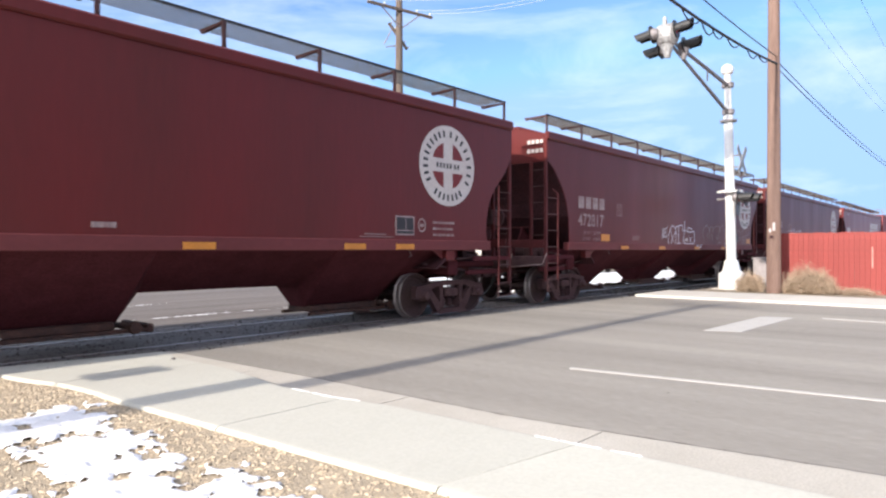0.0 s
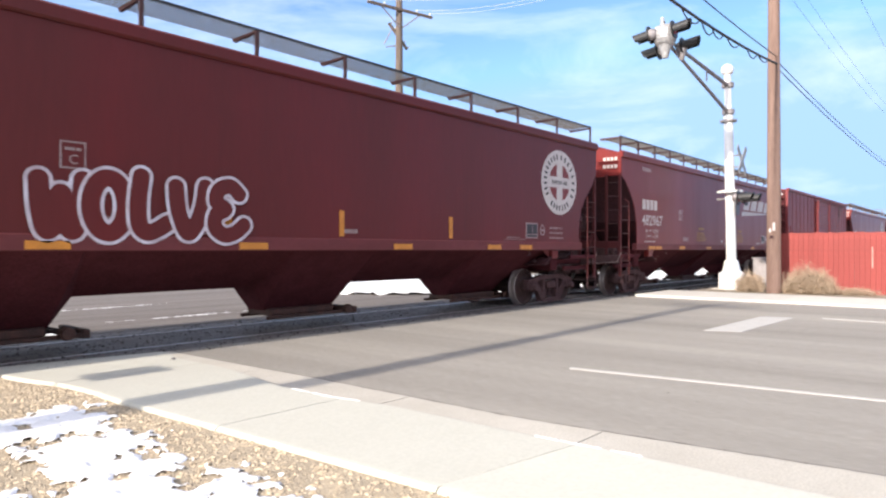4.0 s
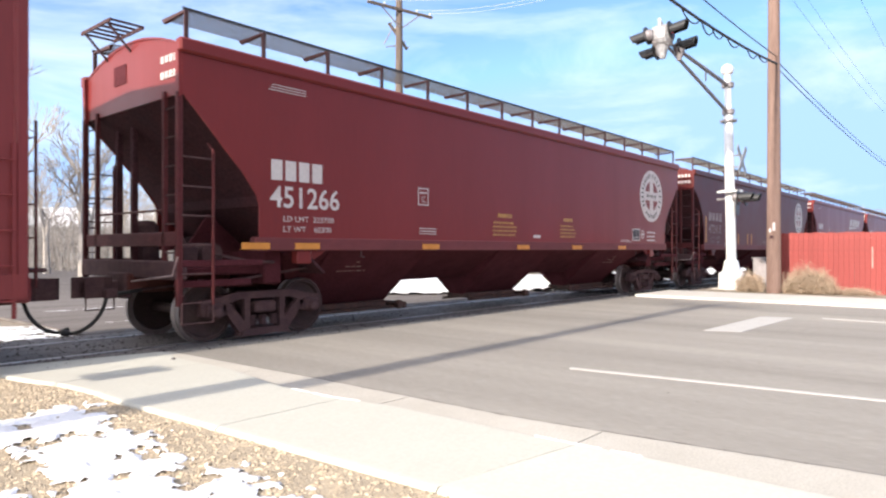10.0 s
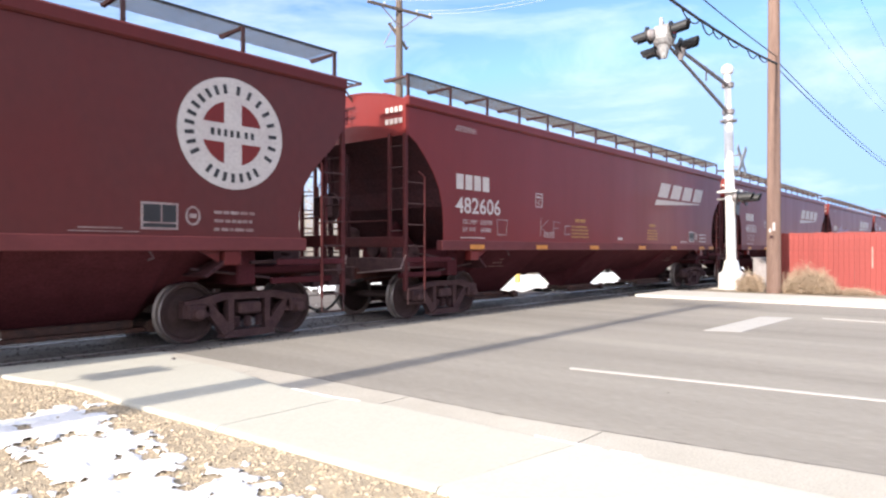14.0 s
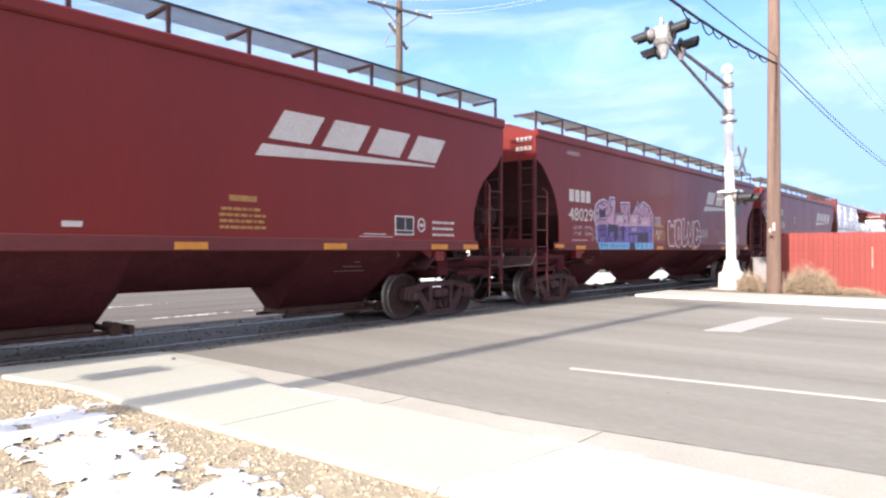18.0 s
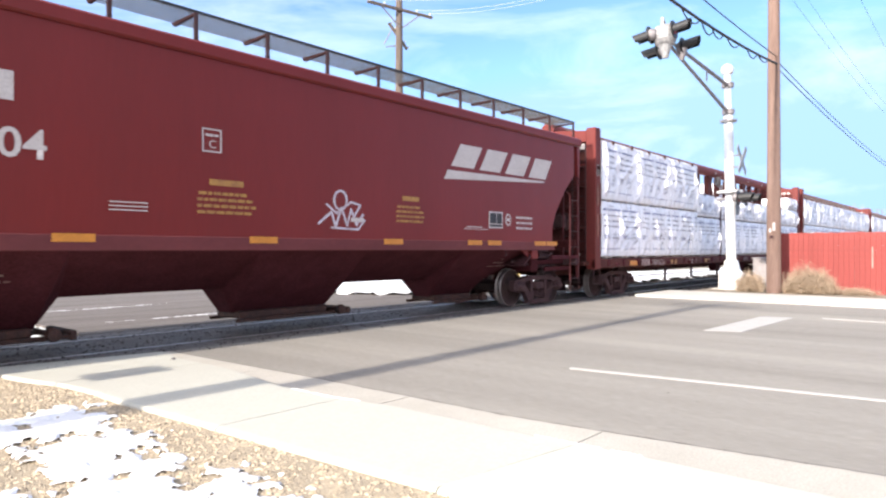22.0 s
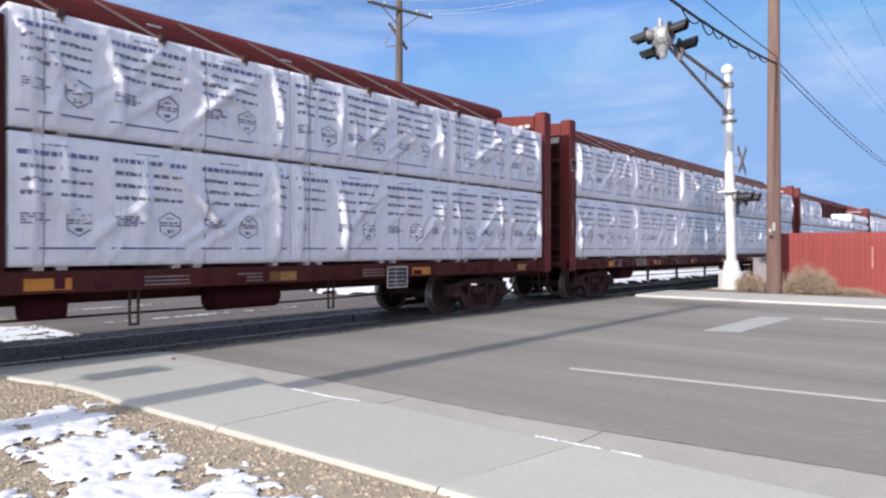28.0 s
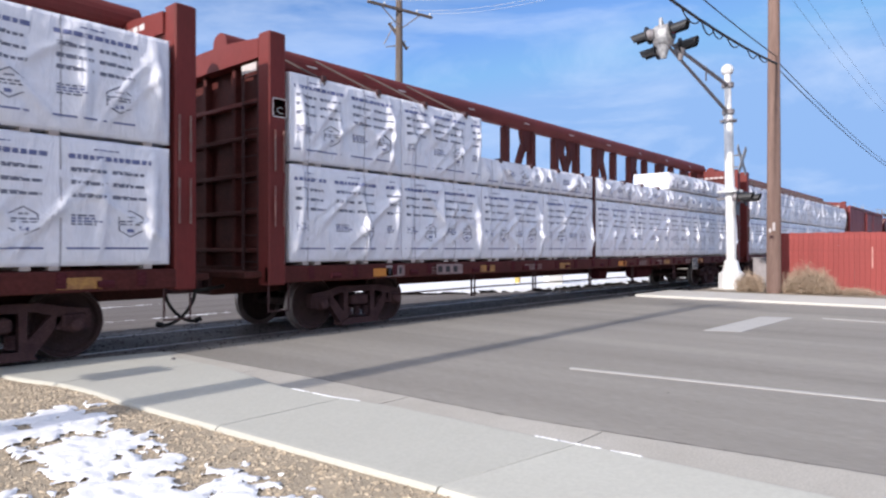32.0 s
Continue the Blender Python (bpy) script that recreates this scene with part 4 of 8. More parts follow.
        for y in (-1.53, 1.53):
            part("corner_post", Geo().cbox(a, b, y - 0.06, y + 0.06, 0.86, 4.42, 0.012), paint, c)
        ladder(c, -1.46, -1.02, X(-0.14), 0.95, 2.9, 5, POST_RED, axis="y")
        ladder(c, min(X(0.12), X(0.55)), max(X(0.12), X(0.55)), YN + 0.01, 0.62, 2.6, 5, paint)
        a, b = sorted((X(-0.35), X(0.02)))
        part("end_crosswalk", Geo().cbox(a, b, -1.2, 1.2, 1.12, 1.17, 0.01), CAST, c)
        part("end_sill", Geo().cbox(min(X(-0.1), X(0.15)), max(X(-0.1), X(0.15)), -1.45, 1.45, 0.78, 1.08, 0.02), paint, c)
        truck(c, X(1.58), 0.42)
    part("centre_sill", Geo().cbox(-0.2, L + 0.2, -0.3, 0.3, 0.68, 1.0, 0.02), DECK_RUST, c)
    part("floor", Geo().box(0.1, L - 0.1, -1.5, 1.5, 0.98, 1.06), DECK_RUST, c)
    # brake cylinder and rods under the floor
    part("brake_cylinder", Geo().cyl((5.0, -0.75, 0.68), (6.1, -0.75, 0.68), 0.24, n=14), CAST, c)
    part("air_reservoir", Geo().cyl((8.6, -0.6, 0.66), (9.1, -0.6, 0.66), 0.19, n=14), CAST, c)
    part("brake_rod", Geo().tube([(3.4, -0.5, 0.55), (5.2, -0.65, 0.62), (8.2, -0.6, 0.56), (12.0, -0.3, 0.62)], 0.018), CAST, c)
    for x in (4.0, 4.5, 6.5, 6.9, 7.4, 9.8):
        part("step_stirrup", shared("step_stirrup", lambda: Geo().tube([(0, -1.5, 0.9), (0.02, -1.5, 0.45), (0.24, -1.5, 0.45), (0.26, -1.5, 0.9)], 0.014), CAST), CAST, c, at=pose(x, 0, 0))
    draft_gear(c, L, 0.15)
    return c


def centrebeam(paint, L, label, gap=11.63, stake=4.05, wide=0.03, tanks=((12.05, 0.5, 0.17), (14.6, 1.2, 0.21))):
    """A bulkhead flatcar with a truss down its middle."""
    c = thing("centrebeam_flatcar", label, "flatcar", "cars of the train")
    for s in (-1, 1):
        y0, y1 = sorted((s * 1.58, s * 1.46))
        part("side_sill", Geo().cbox(0.0, L, y0, y1, 0.88, 1.14, 0.015), BEAM_DARK, c)
        data = shared("stake_pocket%d" % s, lambda: Geo().cbox(-0.06, 0.06, min(s * 1.60, s * 1.57), max(s * 1.60, s * 1.57), 0.93, 1.12, 0.01), GRIME_SHADE)
        for i in range(int(L / 0.95)):
            part("stake_pocket", data, GRIME_SHADE, c, at=pose(0.8 + i * 0.95, 0, 0))
        data = shared("winch%d" % s, lambda: Geo().cyl((-0.10, s * 1.58, 0.97), (0.10, s * 1.58, 0.97), 0.045, n=8), GRIME_SHADE)
        for i in range(int(L / 1.9)):
            part("cable_winch", data, GRIME_SHADE, c, at=pose(1.3 + i * 1.9, 0, 0))
    part("deck", Geo().box(0.1, L - 0.1, -1.5, 1.5, 1.02, 1.12), DECK_RUST, c)
    part("centre_sill", Geo().cbox(-0.2, L + 0.2, -0.33, 0.33, 0.66, 1.02, 0.02), DECK_RUST, c)
    part("top_chord", Geo().prism([(0.21 * math.sin(a * math.pi / 8), 4.84 - 0.20 * math.cos(a * math.pi / 8)) for a in range(16)], "x", 0.12, L - 0.12), paint, c, "round-edged red top chord with slotted holes")
    part("side_stake", Geo().cbox(gap - wide, gap + wide, -1.48 - wide, -1.44, 1.1, stake, 0.01), BEAM_DARK, c)
    shared("slot", lambda: Geo().prism([(-0.10, -0.014), (0.10, -0.014), (0.13, 0.0), (0.10, 0.014), (-0.10, 0.014), (-0.13, 0.0)], "y", 0, 0.004), LETTER)
    n, step = 17, 1.257
    lean = shared("beam_brace", lambda: Geo().prism([(0.08, 4.62), (0.34, 4.62), (1.30, 2.55), (1.14, 2.55)], "y", -0.05, 0.05), BEAM_DARK)
    lean_back = shared("beam_brace_back", lambda: Geo().prism([(-0.08, 4.62), (-0.34, 4.62), (-1.30, 2.55), (-1.14, 2.55)], "y", -0.05, 0.05), BEAM_DARK)
    for i in range(n + 1):
        x = 0.88 + i * step
        data = shared("beam_post", lambda: Geo().cbox(-0.10, 0.10, -0.10, 0.10, 1.1, 4.64, 0.015), BEAM_DARK)
        part("truss_post", data, BEAM_DARK, c, at=pose(x, 0, 0))
        if i in (8, 10, 12, 14, 16):
            part("truss_brace", lean, BEAM_DARK, c, at=pose(x, 0, 0))
            part("truss_gusset", shared("truss_gusset", lambda: Geo().prism([(0.09, 4.66), (0.56, 4.66), (0.44, 4.22), (0.20, 4.10), (0.09, 4.10)], "y", -0.062, 0.062), BEAM_DARK), BEAM_DARK, c, at=pose(x, 0, 0))
        if i in (9, 7, 5, 3, 1):
            part("truss_brace", lean_back, BEAM_DARK, c, at=pose(x, 0, 0))
            part("truss_gusset", shared("truss_gusset_back", lambda: Geo().prism([(-0.09, 4.66), (-0.56, 4.66), (-0.44, 4.22), (-0.20, 4.10), (-0.09, 4.10)], "y", -0.062, 0.062), BEAM_DARK), BEAM_DARK, c, at=pose(x, 0, 0))
    for s in (-1, 1):
        X = (lambda d: d) if s < 0 else (lambda d: L - d)
        for y in (-1.44, 1.44):
            a, b = sorted((X(0.0), X(0.31)))
            part("bulkhead_post", Geo().cbox(a, b, y - 0.146, y + 0.146, 0.85, 4.73, 0.02), paint, c)
        a, b = sorted((X(0.22), X(0.30)))
        part("bulkhead_panel", Geo().box(a, b, -1.34, 1.34, 1.1, 4.5), BEAM_DARK, c)
        a, b = sorted((X(0.0), X(0.34)))
        part("bulkhead_cap", Geo().prism([(-1.3, 4.36), (1.3, 4.36), (1.3, 4.66), (0.4, 4.74), (-0.4, 4.74), (-1.3, 4.66)], "x", a, b), paint, c)
        for i, z in enumerate((1.35, 1.95, 2.55, 3.15, 3.7)):
            a, b = sorted((X(0.08), X(0.24)))
            # lower rails take the shaded red, those in the sunlit top the plain one
            part("bulkhead_rail", Geo().cbox(a, b, -1.34, 1.34, z, z + 0.07, 0.012), BEAM_DARK if z < 3.5 else paint, c)
        for y in (-0.45, 0.45):
            a, b = sorted((X(0.1), X(0.24)))
            part("bulkhead_stud", Geo().cbox(a, b, y - 0.05, y + 0.05, 1.1, 4.4, 0.012), BEAM_DARK, c)
        ladder(c, -1.28, -0.86, X(0.02), 1.0, 4.3, 8, CAST, axis="y")
        # grab bars on the post's outer face
        for z in (1.75, 2.6):
            for dx in (0.1, 0.26):
                part("grab_bar", Geo().cyl((X(dx), YN - 0.01, z), (X(dx), YN - 0.01, z + 0.62), 0.014, n=6), GHOST, c)
        a, b = sorted((X(-0.3), X(0.1)))
        part("end_platform", Geo().cbox(a, b, -1.4, 1.4, 0.96, 1.06, 0.015), DECK_RUST, c)
        part("end_step", Geo().tube([(X(0.05), -1.5, 0.9), (X(0.05), -1.5, 0.45), (X(0.42), -1.5, 0.45), (X(0.42), -1.5, 0.9)], 0.016), CAST, c)
        truck(c, X(2.28), 0.457)
    for x in (5.2, 7.6, 10.4, 13.1, 16.4):
        part("step_stirrup", shared("stirrup_long", lambda: Geo().tube([(0, -1.4, 0.9), (0, -1.4, 0.42), (0.11, -1.4, 0.42), (0.11, -1.4, 0.9)], 0.022), CAST), CAST, c, at=pose(x, 0, 0))
    for x, w, r in tanks:
        part("air_reservoir", Geo().cyl((x, -0.7, 0.66), (x + w, -0.7, 0.66), r, n=14), GRIME_SHADE, c)
    part("brake_rod", Geo().tube([(2.6, -0.5, 0.48), (L * 0.3, -0.7, 0.52), (L * 0.7, -0.7, 0.5), (L - 2.6, -0.4, 0.52)], 0.018), CAST, c)
    draft_gear(c, L, 0.1)
    return c

# ---------------------------------------------------------------- the train
RUN = [(0, -135.96), (2, -118.67), (4, -101.68), (6, -84.81), (8, -67.94), 
       (10, -51.02), (12, -34.02), (14, -17.0), (16, 0.0), (18, 16.94), 
       (20, 33.76), (22, 50.43), (24, 66.97), (26, 83.41), (28, 99.88), (29, 108.28), (30, 116.49), (32, 133.51)]
ROLLING = []        # (thing, distance of its origin down the train, side offset, height)


def rolling(ob, off, y=TRACK_Y, z=0.0):
    ob.matrix_basis = pose(off - RUN[0][1], y, z)
    ROLLING.append((ob, off, y, z))
    return ob


HOP = 17.75
hop_new = hopper(MAROON, HOP, ROUND_END, "clean maroon covered grain hopper car rolling on the track", gap=4.95, span=3.1, walk_step=1.17, tail=ROUND_TAIL)
hop_old = hopper(MAROON_OLD, HOP, ROUND_END, "weathered dark maroon covered grain hopper car rolling on the track", gap=4.72, span=3.38, tail=OLD_TAIL)
hop_steep = hopper(MAROON, HOP, STEEP_END, "maroon covered hopper car with straight-sloped ends on the track", walk_step=1.17, tail=STEEP_TAIL)
hop_square = hopper(MAROON, 16.68, SQUARE_END, "maroon covered hopper car with boxed ends on the track", gap=4.4, span=2.95, walk_step=1.15, bolster=1.38)
box_a = boxcar(BOX_RED, 16.18, "red fifty-foot boxcar with a closed sliding door on the track")
beam_a = centrebeam(BEAM_RED, 23.23, "red centrebeam flatcar loaded with wrapped lumber")
beam_b = centrebeam(BEAM_RED, 23.23, "red centrebeam flatcar with uneven stacks of wrapped lumber", 10.40, 3.40, 0.08)
beam_c = centrebeam(BEAM_RED, 23.41, "red centrebeam flatcar with two full tiers of wrapped lumber", 11.63, 4.05, 0.03, ((4.4, 0.85, 0.2),))
CARS = {}


def place(key, proto, off, copied=True):
    ob = copy_thing(proto, proto.matrix_basis.copy()) if copied else proto
    CARS[key] = rolling(ob, off)


place("A", hop_old, -141.42)
place("B", hop_old, -122.20, False)
place("C", hop_old, -103.11)
place("E", hop_new, -83.87, False)
place("X", box_a, -64.59, False)
place("F", hop_steep, -46.61, False)
place("G", hop_old, -27.37)
place("H", hop_new, -8.17)
place("J", hop_new, 11.15)
place("K", hop_new, 30.20)
place("L", hop_square, 49.15, False)
place("M", beam_b, 66.72, False)
place("N", beam_a, 90.64, False)
place("O", beam_c, 114.79, False)
place("P", beam_b, 139.37)
place("Q", beam_a, 163.56)
place("R", box_a, 188.37)
place("S", hop_old, 206.11)


SWAY = [(0, 0.9), (0.5, 0.9), (1.0, -0.4), (2.0, 0.6), (3.0, -0.3), (4.5, 0.5), (6.0, -0.6), (7.5, 0.5), (9.0, 0.0), (10.0, -0.5), (11.5, 0.4), (13.0, 0.3), (15.0, -0.3), (17.0, 0.4),
        (19.0, -0.5), (21.0, 0.4), (23.0, 0.1), (25.0, -0.5), (27.0, 0.2), (28.0, -0.4), (30.0, -0.4), (32.0, -0.2)]


def motions():
    for ob, off, y, z in ROLLING:
        walk(ob, [(t, pose(off - u, y, z)) for t, u in RUN])
    walk(arm, [(t, pose(*ARM_AT, 0, 0, a)) for t, a in SWAY])
    # wheels turn while their car is near the crossing
    def run_at(t):
        for (a, ua), (b, ub) in zip(RUN[:-1], RUN[1:]):
            if a <= t <= b:
                return ua + (ub - ua) * (t - a) / (b - a)
        return RUN[-1][1]
    for ob, off, y, z in ROLLING:
        for tr in ob.children:
            if not tr.name.startswith("truck"):
                continue
            here = off + tr.matrix_basis.translation.x
            sets = [w for w in tr.children if w.name.startswith("wheelset")]
            t0, t1 = 33.0, -1.0
            for k in range(321):
                t = k / 10
                if -1.0 < here - run_at(t) < 34.0:
                    t0, t1 = min(t0, t), max(t1, t)
            for w in sets:
                p = w.matrix_basis.translation.copy()
                r = p.z
                rows = [(0.0, pose(*p))]
                if t1 > t0:
                    k0, k1 = round(t0 * 15) + 1, round(t1 * 15)
                    for k in range(k0, k1 + 1):
                        t = k / 15
                        rows.append((t, pose(p.x, p.y, p.z, 0, -math.degrees((run_at(t) - run_at(k0 / 15)) / r), 0)))
                if rows[-1][0] < 31.9:
                    rows.append((32.0, rows[-1][1]))
                walk(w, rows)

# ---------------------------------------------------------------- markings on the cars
FACE = YN - 0.004
KX = 1.056           # stretches the markings along a car to fit the camera's view


def flat(g, pts, y=FACE, d=0.003):
    """A thin plate in x and z on the car's side."""
    return g.prism([(x * KX, z) for x, z in pts], "y", y, y - d)


def bar(g, x0, x1, z0, z1, skew=0.0, y=FACE):
    return flat(g, [(x0, z0), (x1, z0), (x1 + skew, z1), (x0 + skew, z1)], y)


def stroke(g, pts, w, y=FACE):
    """A painted line of even width along a path."""
    for (xa, za), (xb, zb) in zip(pts[:-1], pts[1:]):
        dx, dz = xb - xa, zb - za
        n = math.hypot(dx, dz) or 1
        ox, oz = -dz / n * w / 2, dx / n * w / 2
        ex, ez = dx / n * w * 0.3, dz / n * w * 0.3
        flat(g, [(xa + ox - ex, za + oz - ez), (xb + ox + ex, zb + oz + ez), (xb - ox + ex, zb - oz + ez), (xa - ox - ex, za - oz - ez)], y)
    return g


def curve(fx, n=20):
    return [fx(i / n) for i in range(n + 1)]


def bits(g, x, z, w, h, r, y=FACE):
    """One line of writing too small to read: short blocks."""
    end = x + w
    while x < end - h:
        k = min(end - x, h * r.uniform(1.2, 3.2))
        bar(g, x, x + k, z, z + h, 0, y)
        x += k + h * 0.45


def four_blocks(parent, x0, x1, z0, z1, material, skew=0.0):
    """The operator's mark: four plain solid blocks, every one a part."""
    w, h = (x1 - x0) / 4, z1 - z0
    for i in range(4):
        a, b = x0 + i * w, x0 + (i + 0.78) * w
        sh = lambda z: skew * (z - z0) / h
        part("mark_block", flat(Geo(), [(x + sh(z), z) for x, z in ((a, z0), (b, z0), (b, z1), (a, z1))]), material, parent)


def round_emblem(car, cx, cz, R=0.80):
    """White disc emblem: a cross in a ring, the ring's writing as short dark marks."""
    g = Geo()
    flat(g, [(cx + R * math.cos(a * math.pi / 24), cz + R * math.sin(a * math.pi / 24)) for a in range(48)])
    e = part("round_emblem", g, LETTER, car, "round white emblem with a cross")
    for q in range(4):
        g = Geo()
        a0 = q * math.pi / 2
        k = 0.135
        pts = [(k, k)] + [(0.46 * math.cos(t), 0.46 * math.sin(t)) for t in [math.asin(k / 0.46) + (math.pi / 2 - 2 * math.asin(k / 0.46)) * i / 7 for i in range(8)]]
        flat(g, [(cx + p * math.cos(a0) - s * math.sin(a0), cz + p * math.sin(a0) + s * math.cos(a0)) for p, s in pts], FACE - 0.003)
        part("emblem_quadrant", g, MAROON, e)
    g = Geo()
    # the ring's writing: ten, eight and seven short marks
    for n, a0, a1 in ((10, 1.16, 0.56), (8, 0.46, -0.16), (7, 1.31, 1.69)):
        for i in range(n):
            a = math.pi * (a0 + (a1 - a0) * i / (n - 1))
            c, s = math.cos(a), math.sin(a)
            flat(g, [(cx + (0.635 + u * 0.066) * c - v * 0.027 * s, cz + (0.635 + u * 0.066) * s + v * 0.027 * c) for u, v in ((-1, -1), (1, -1), (1, 1), (-1, 1))], FACE - 0.003)
    for i in range(7):
        x = cx - 0.33 + i * 0.096 + (0.03 if i > 4 else 0.0)
        bar(g, x, x + 0.05, cz - 0.05, cz + 0.05, 0, FACE - 0.003)
    tagged(part("emblem_writing", g, BLACK, e), "ring of short dark marks", kind="stuff")


def wedge_emblem(car, x0=10.79, x1=14.97):
    e = part("wedge_emblem", flat(Geo(), [(x0, 2.80), (x0 + 0.12, 2.99), (x1 - 0.38, 3.03), (x1 - 0.34, 3.0)]), LETTER, car, "white operator's mark: slanted blocks over a tapering bar")
    four_blocks(e, x0 + 0.22, x1 - 0.12, 3.08, 3.55, LETTER, 0.28)


def stencils(car, seed, letter, tape=(1.8, 4.2, 6.7, 9.6, 12.2, 14.6), fancy=True, dx=-0.45, yx=(5.9, 10.3), sx=0.0):
    r = random.Random(seed)
    g = Geo()
    for k in range(3):
        bar(g, 4.54 + sx, 5.0 + sx, 1.69 + k * 0.05, 1.705 + k * 0.05)
    if not sx:
        bits(g, 8.3, 1.67, 0.28, 0.07, r)
        bar(g, 8.32, 8.52, 1.68, 1.74)
    for k in range(3):
        bits(g, 15.0 + dx, 1.66 + k * 0.12, 0.62, 0.045, r)
    bar(g, 13.2 + dx, 14.0 + dx, 1.62, 1.632)
    bar(g, 13.3 + dx, 13.8 + dx, 1.66, 1.68)
    tagged(part("stencil", g, letter, car), "rows of small white stencilling", kind="stuff")
    if fancy:
        g = Geo()
        for x, w in ((yx[0] - 0.1, 0.88), (yx[1] - 0.06, 0.74)):
            for k in range(4):
                bits(g, x + 0.02 * (k == 3), 1.70 + k * 0.088, w * (0.98, 1.0, 0.98, 0.86)[k], 0.042, r)
            bar(g, x + 0.2 * w, x + 0.78 * w, 2.10, 2.185)
        tagged(part("yellow_stencil", g, YELLOW_DIM, car), "faded yellow stencilled lines", kind="stuff")
    # test panel: a framed dark block, with a round stamp beside it
    g = Geo()
    bar(g, 14.02 + dx, 14.50 + dx, 1.66, 2.02)
    pn = part("data_panel", g, letter, car)
    g = Geo()
    bar(g, 14.05 + dx, 14.27 + dx, 1.76, 1.99, 0, FACE - 0.003)
    bar(g, 14.29 + dx, 14.47 + dx, 1.76, 1.99, 0, FACE - 0.003)
    bar(g, 14.05 + dx, 14.47 + dx, 1.69, 1.74, 0, FACE - 0.003)
    part("panel_field", g, BLACK, pn)
    g = Geo()
    stroke(g, curve(lambda u: (14.70 + dx + 0.09 * math.cos(6.283 * u), 1.86 + 0.12 * math.sin(6.283 * u)), 16), 0.03)
    bar(g, 14.65 + dx, 14.75 + dx, 1.83, 1.89)
    tagged(part("round_stamp", g, letter, car), "small round white stamp", kind="stuff")
    if fancy:
        g = Geo()
        for k in range(3):
            bar(g, 1.36 + 0.03 * k, 2.02, 3.82 + k * 0.04, 3.832 + k * 0.04)
        part("upper_stencil", g, letter, car)
    for x in tape:
        data = shared("tape", lambda: bar(Geo(), 0, 0.46, 1.40, 1.50, 0, -1.628), YELLOW)
        part("reflector", data, YELLOW, car, "yellow reflective strip", at=pose(x * KX, 0, 0))


def numbering(car, digits, letter, z_mark, z_num, x=1.40, width=1.5, old=False):
    four_blocks(car, x, x + width * (0.97 if old else 0.74), z_mark, z_mark + 0.31, letter)
    write_on("car_number", digits, 0.46, letter, car, x - 0.02, FACE - 0.002, z_num, (1.0 if old else 1.1) * width / (0.46 * 0.56 * len(digits)), "painted car number")
    write_on("weight_line", "LD LMT  223700", 0.125, letter, car, x + 0.2, FACE - 0.002, z_num - 0.22, 1.1)
    write_on("weight_line", "LT WT    62300", 0.125, letter, car, x + 0.2, FACE - 0.002, z_num - 0.38, 1.1)
    g = Geo()
    bits(g, x + 0.12, z_num - 0.52, 0.8, 0.022, random.Random(3))
    part("small_stencil", g, letter, car)


def plate_box(car, x, z, letter, filled=False):
    if filled:
        part("plate_field", bar(Geo(), x + 0.01, x + 0.27, z + 0.01, z + 0.32, 0, FACE + 0.003), BLACK, car)
    g = Geo()
    for a in ((x, x + 0.28, z, z + 0.02), (x, x + 0.28, z + 0.31, z + 0.33), (x, x + 0.02, z, z + 0.33), (x + 0.26, x + 0.28, z, z + 0.33)):
        bar(g, *a)
    bits(g, x + 0.05, z + 0.22, 0.18, 0.035, random.Random(2))
    b = part("plate_box", g, letter, car)
    write_on("plate_letter", "C", 0.16, letter, b, x + 0.09, FACE - 0.002, z + 0.06)


def end_numbers(car, z=3.86, x=0.055):
    g = Geo()
    for k in range(2):
        for i in range(4 - k):
            g.box(x - 0.006, x - 0.002, -1.46 + i * 0.12, -1.38 + i * 0.12, z + 0.14 - 0.22 * k, z + 0.24 - 0.22 * k)
    for i in range(4):
        g.box(x - 0.006, x - 0.002, -1.46 + i * 0.12, -1.37 + i * 0.12, z - 0.08, z + 0.02)
    tagged(part("end_mark", g, LETTER, car), "two lines of small white marks", kind="stuff")


def tall_tape(car, xs, z0=1.62, z1=2.05, x_tall=None):
    for x in xs:
        part("reflector", bar(Geo(), x, x + 0.10, z0, z1), YELLOW, car, "upright yellow reflective strip")
    if x_tall is not None:
        part("reflector", bar(Geo(), x_tall, x_tall + 0.12, 1.66, 2.62), YELLOW, car, "tall yellow reflective strip")


for key, digits in (("B", "472817"), ("C", "472440"), ("G", "472413"), ("A", ""), ("S", "")):
    car = CARS[key]
    stencils(car, ord(key), LETTER_OLD, tape=(3.8, 6.4, 9.4, 12.1, 13.27) if key != "G" else (), fancy=False, dx={"A": -0.75, "B": -0.33}.get(key, -0.5), yx=(7.05, 12.4) if key == "G" else (5.9, 10.3), sx=3.75 if key == "G" else 0.0)
    round_emblem(car, {"A": 14.68, "B": 15.04, "G": 14.78}.get(key, 14.95), 3.06)
    end_numbers(car)
    if digits:
        numbering(car, digits, LETTER_OLD, 2.48, 2.02, x=1.48, old=True)
        plate_box(car, 3.6 if key == "B" else 4.15, 2.31 if key == "G" else 2.36, LETTER if key == "G" else LETTER_OLD, key == "G")
